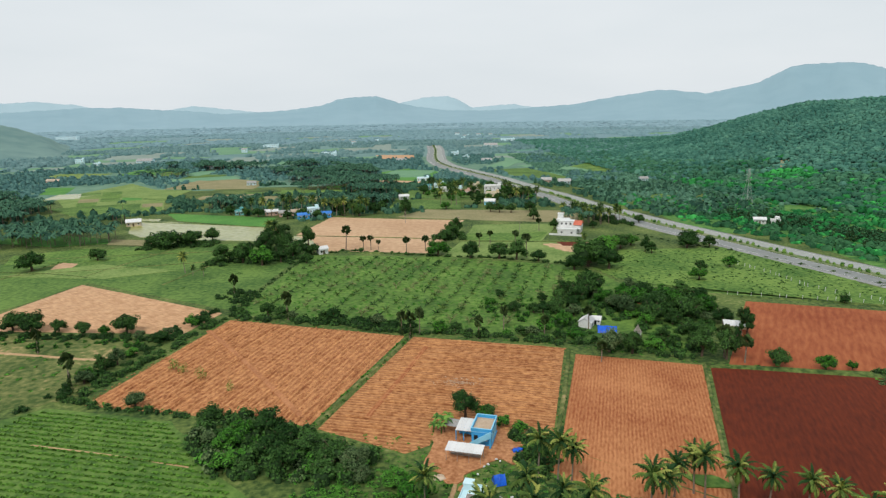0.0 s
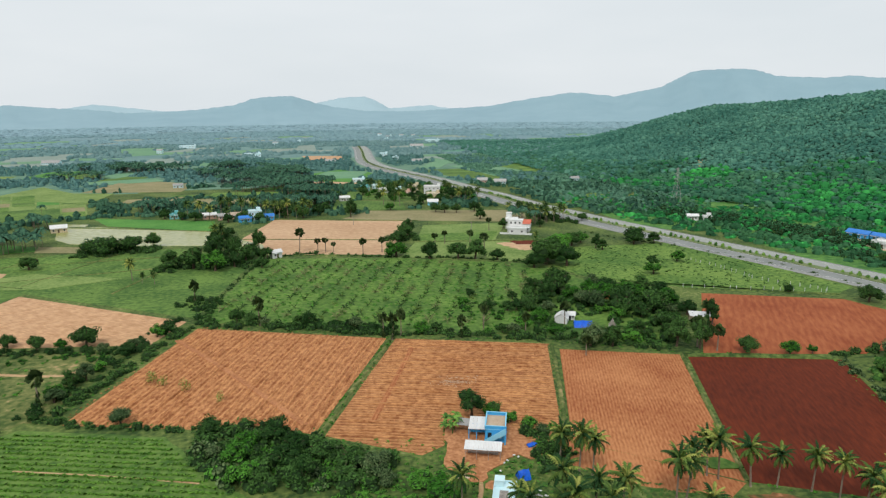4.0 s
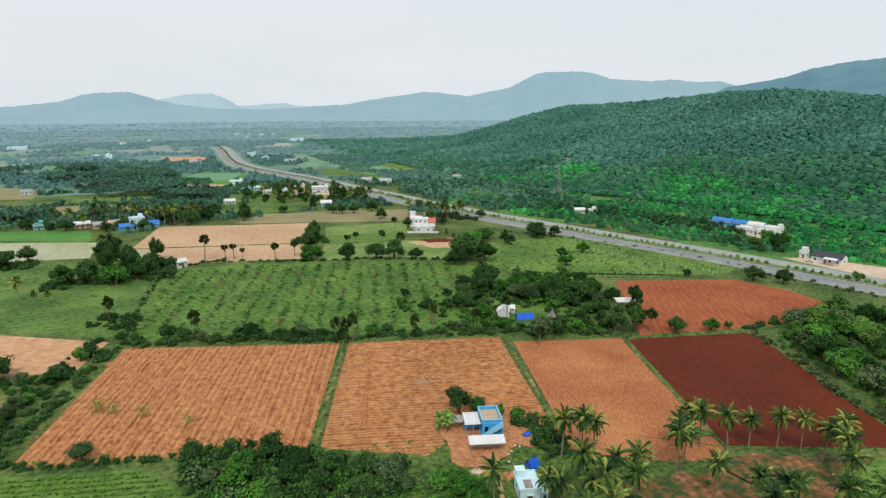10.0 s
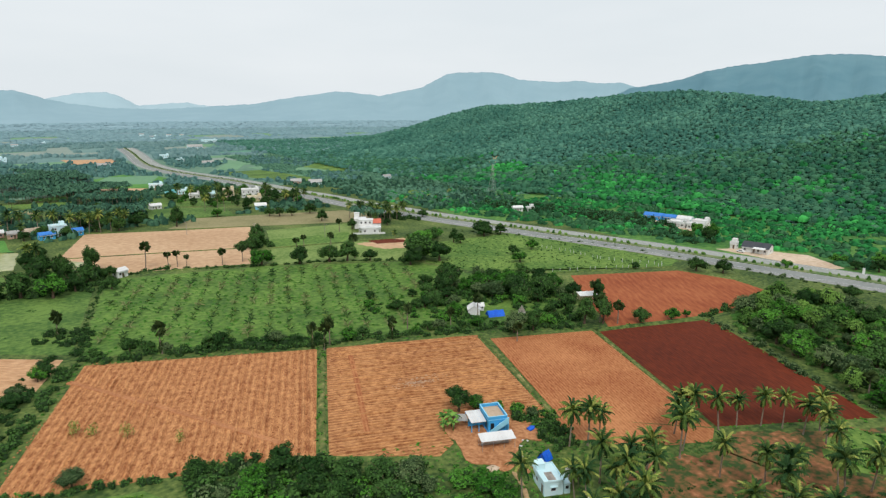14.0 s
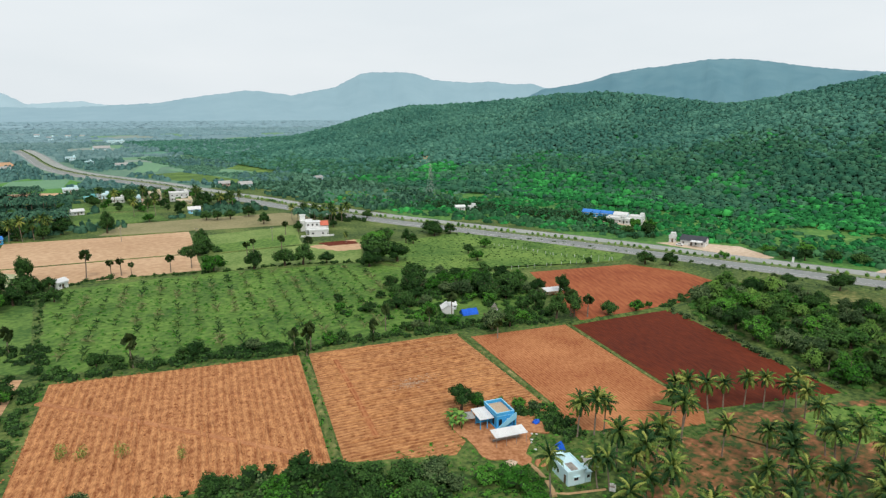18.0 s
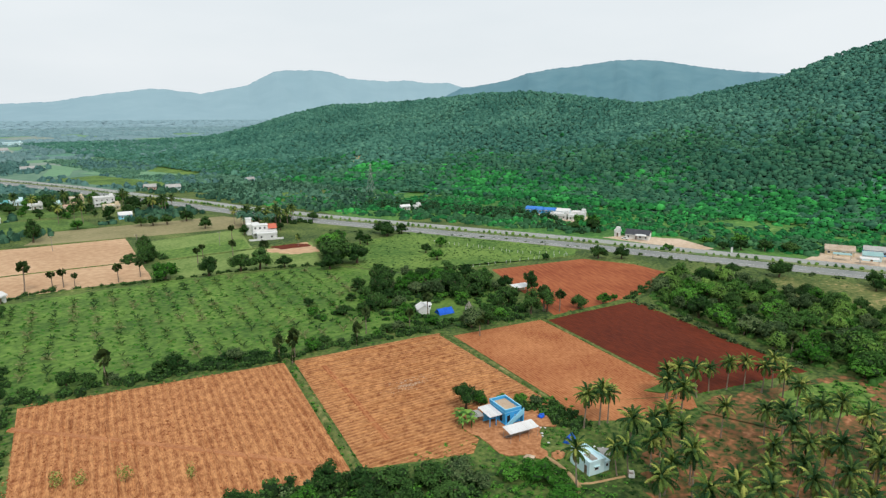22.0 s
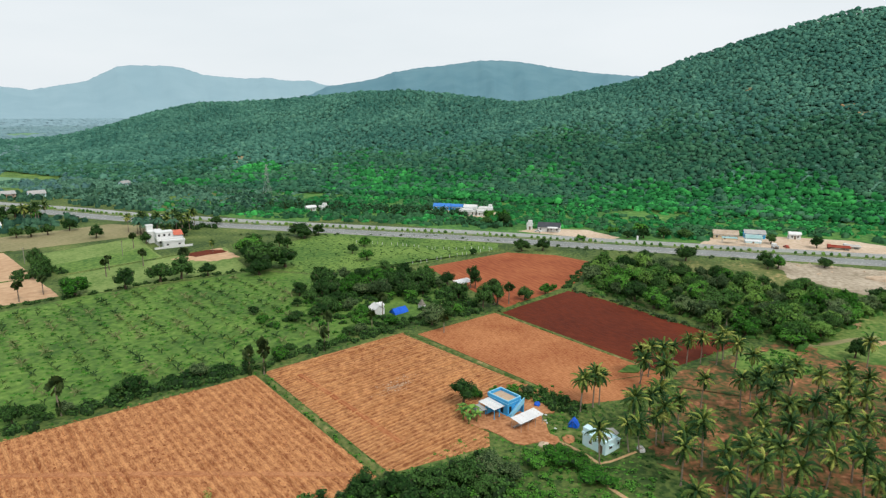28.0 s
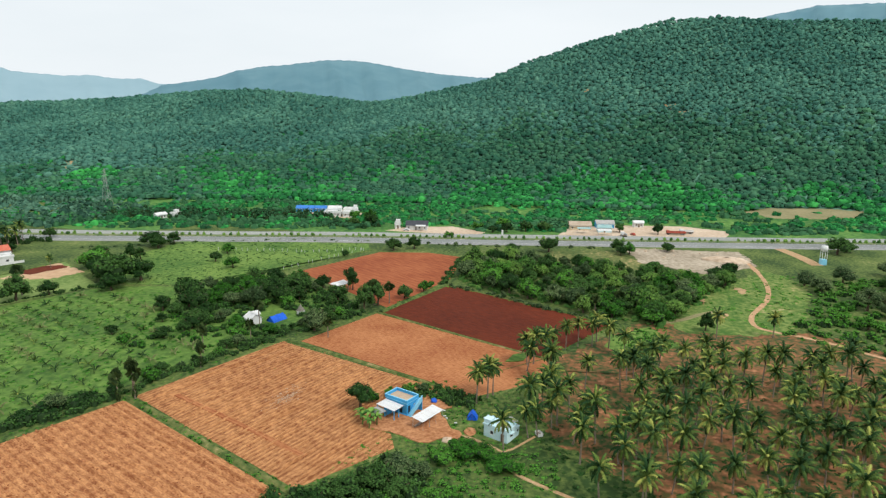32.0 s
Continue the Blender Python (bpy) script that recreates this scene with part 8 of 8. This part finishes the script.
def canopy(x, y, w, d, turn, mat, label):
    ob = thing("canopy", pose(x, y, 0.05, 0, 0, turn), label, "canopy")
    sheet_roof(ob, -w / 2, w / 2, -d / 2, d / 2, 3.0, 3.3, mat, max(2, int(w / 2)))
    for sx in (-1, 1):
        for sy in (-1, 1):
            post(ob, sx * (w / 2 - 0.2), sy * (d / 2 - 0.2), 3.02 + (0.24 if sy > 0 else 0), M["steel"], 0.07)
    return ob


canopy(252, -10, 8, 4, -74, M["aqua_tin"], "turquoise sheet canopy in the depot yard")
canopy(250, -22, 8, 4, -74, M["tin"], "pale sheet canopy in the depot yard")
canopy(226, 84, 6, 3.5, -74, M["tin"], "pale sheet canopy before the workshop")


def truck(x, y, turn, body, label, length=8.0):
    """A parked goods lorry: chassis, cab, load bed and wheels."""
    ob = thing("truck", pose(x, y, 0.1, 0, 0, turn), label, "truck")
    box("chassis", -length / 2, length / 2, -0.9, 0.9, 0.7, 0.95, M["dark"], ob)
    cab = box("cab", length / 2 - 1.8, length / 2, -1.15, 1.15, 0.955, 2.6, body, ob, bevel=0.15)
    box("windscreen", length / 2 + 0.003, length / 2 + 0.02, -0.95, 0.95, 1.7, 2.35, M["dark"], cab)
    bed = box("load_bed", -length / 2, length / 2 - 1.95, -1.2, 1.2, 0.955, 1.2, M["wood"], ob)
    for s in (-1, 1):
        box("side_board", -length / 2, length / 2 - 1.95, s * 1.15 - 0.04, s * 1.15 + 0.04, 1.203, 2.1, body, bed)
    for wx in (length / 2 - 1.0, -length / 2 + 1.2, -length / 2 + 2.3):
        for s in (-1, 1):
            bm = bmesh.new()
            bmesh.ops.create_cone(bm, cap_ends=True, segments=14, radius1=0.5, radius2=0.5, depth=0.28, matrix=pose(wx, s * 1.0, 0.5, 90))
            wheel = part("wheel", bm, M["rubber"], ob)
            bm = bmesh.new()
            bmesh.ops.create_cone(bm, cap_ends=True, segments=10, radius1=0.24, radius2=0.2, depth=0.05, matrix=pose(wx, s * 1.165, 0.5, 90))
            part("rim", bm, M["steel"], wheel)
    return ob


truck(266, -62, 100, M["truck_red"], "parked lorry with faded red side boards", 11)
truck(272, -68, 100, M["white_wall"], "parked white lorry in the depot yard")
truck(249, -33, 20, M["white_wall"], "white lorry parked under a depot tree", 6)


def car(x, y, z, turn, paint, label):
    """A small car: body, cabin, glass and wheels."""
    ob = thing("car", pose(x, y, z, 0, 0, turn), label, "car")
    box("body", -2.0, 2.0, -0.82, 0.82, 0.3, 0.85, paint, ob, bevel=0.12)
    cabin = box("cabin", -1.3, 0.9, -0.74, 0.74, 0.853, 1.42, paint, ob, bevel=0.2)
    box("side_glass", -1.0, 0.65, -0.755, 0.755, 0.95, 1.28, M["dark"], cabin)
    box("windscreen", 0.91, 0.93, -0.6, 0.6, 0.92, 1.25, M["dark"], cabin)
    for wx in (-1.25, 1.25):
        for s in (-1, 1):
            bm = bmesh.new()
            bmesh.ops.create_cone(bm, cap_ends=True, segments=14, radius1=0.31, radius2=0.31, depth=0.2, matrix=pose(wx, s * 0.76, 0.31, 90))
            part("wheel", bm, M["rubber"], ob)
    return ob


car(223, 92, 0.1, 100, M["white_wall"], "white car parked before the workshop")
car(256, -38, 0.1, 30, M["truck_red"], "dark red car in the depot yard")

tower = thing("water_tower", pose(212.7, -127.6, 0, 0, 0, 10), "narrow white tower with a pale blue base", "tower")
box("base", -1.3, 1.3, -1.3, 1.3, 0, 2.6, M["sky_wall"], tower, "pale blue base")
for sx in (-1, 1):
    for sy in (-1, 1):
        post(tower, sx * 1.1, sy * 1.1, 6.6, M["white_wall"], 0.16, "leg")
bm = bmesh.new()
bmesh.ops.create_cone(bm, cap_ends=True, segments=16, radius1=1.5, radius2=1.4, depth=2.6, matrix=pose(0, 0, 7.9))
part("tank", bm, M["white_wall"], tower, "white cylindrical tank", True)

sign = thing("road_sign", pose(225, 33.5, 0.1, 0, 0, -70), "white roadside sign board on a post", "sign")
post(sign, 0, 0, 2.4, M["steel"], 0.06)
box("board", -0.5, 0.5, -0.08, -0.04, 1.3, 4.0, M["white_wall"], sign)


# ---- poles, fences ----
def utility_pole(x, y, h, turn):
    ob = thing("utility_pole", pose(x, y, float(hill(x, y)), 0, 0, turn), "slim grey concrete utility pole", "pole", "utility poles")
    post(ob, 0, 0, h, M["stone"], 0.14)
    box("crossarm", -0.9, 0.9, -0.16, -0.06, h - 0.6, h - 0.48, M["wood"], ob)
    for i in (-0.8, 0, 0.8):
        bm = bmesh.new()
        bmesh.ops.create_cone(bm, cap_ends=True, segments=8, radius1=0.06, radius2=0.04, depth=0.2, matrix=pose(i, -0.11, h - 0.36))
        part("insulator", bm, M["white_wall"], ob)


for x, y in ((-13, 292), (20, 266), (54, 242)):
    utility_pole(x, y, 8, -16)

fence = thing("fence", pose(0, 0, 0), "white post-and-wire fence round the meadow", "fence")
line = along([(140, 165), (148, 140), (150.5, 120), (155, 110), (162, 102), (168, 94)], 3.6, 60, 0.15) + along([(112, 113), (140, 103), (168, 92)], 4.2, 61, 0.15)
pm = bm_mesh("fence_post", bm_box(bmesh.new(), -0.07, 0.07, -0.07, 0.07, -0.2, 1.5), M["white_wall"])
for x, y in line:
    part("fence_post", pm, None, fence).matrix_basis = pose(x, y, 0.05, rnd(-3, 3), rnd(-3, 3), rnd(0, 90))

# pale stones and rubble beside the sandy lot
for i in range(14):
    ob = thing("boulder", pose(rnd(196, 222), rnd(-98, -44), 0.05, 0, 0, rnd(0, 360)), "pale boulder in the rubble lot", "boulder", "rubble boulders")
    co, fs = lump(7, 4, random.Random(i), 0.7)
    part("stone", fast_mesh("stone", co * rnd(0.5, 1.1), fs, [M["sand"]]), None, ob)
heap = thing("gravel_heap", pose(205, -84, 0.0), "long heap of pale gravel in the lot", "heap")
co, fs = lump(16, 8, random.Random(3), 0.25)
part("gravel", fast_mesh("gravel", co * np.array([6, 11, 7]), fs, [M["sand"]]), None, heap)


# lattice pylon in the scrub across the highway
pylon = thing("pylon", pose(239, 335, 0, 0, 0, 20), "grey steel lattice pylon in the scrub", "pylon")
for sx, sy in ((-1, -1), (1, -1), (1, 1), (-1, 1)):
    part("leg", mesh_of("leg", *tube([(sx * 3, sy * 3, -0.5), (sx * 1.1, sy * 1.1, 16), (sx * 0.35, sy * 0.35, 27)], [0.09, 0.08, 0.06], 5), M["grey_tin"]), None, pylon)
for z in (3, 7, 11, 15, 19, 23):
    q0, q1 = 3 - 1.9 * z / 16 if z < 16 else 1.1 - 0.75 * (z - 16) / 11, 3 - 1.9 * (z + 4) / 16 if z < 12 else 1.1 - 0.75 * max(0, z + 4 - 16) / 11
    for i in range(4):
        a = [(-1, -1), (1, -1), (1, 1), (-1, 1)][i]
        b = [(-1, -1), (1, -1), (1, 1), (-1, 1)][(i + 1) % 4]
        part("brace", mesh_of("brace", *tube([(a[0] * q0, a[1] * q0, z), (b[0] * q1, b[1] * q1, z + 4)], [0.07, 0.07], 4), M["grey_tin"]), None, pylon)
for z, w in ((18, 5.5), (22, 4.8), (25.5, 4)):
    part("cross_arm", mesh_of("cross_arm", *tube([(-w, 0, z), (0, 0, z + 0.9), (w, 0, z)], [0.07, 0.16, 0.07], 5), M["grey_tin"]), None, pylon)


# pale sacks and litter in the weeds by the cattle shed
for i, (x, y, t) in enumerate(((7.9, -0.8, 20), (8.6, -1.6, 75), (5.9, -2.6, 130), (5.0, -3.4, 40), (9.1, -14.5, 10), (8.4, -19.1, 60), (3.4, -6.2, 100), (9.8, -16.2, 150))):
    co, fs = lump(8, 5, random.Random(950 + i), 0.5)
    ob = tagged(new("sack", fast_mesh("sack", co * np.array([0.42, 0.26, 0.34]), fs, [M["tin"]])), "pale plastic sack lying in the weeds", "sack", "litter sacks")
    ob.data.polygons.foreach_set("use_smooth", np.ones(len(ob.data.polygons), dtype=bool))
    ob.matrix_world = pose(x, y, 0.3, 0, 0, t)
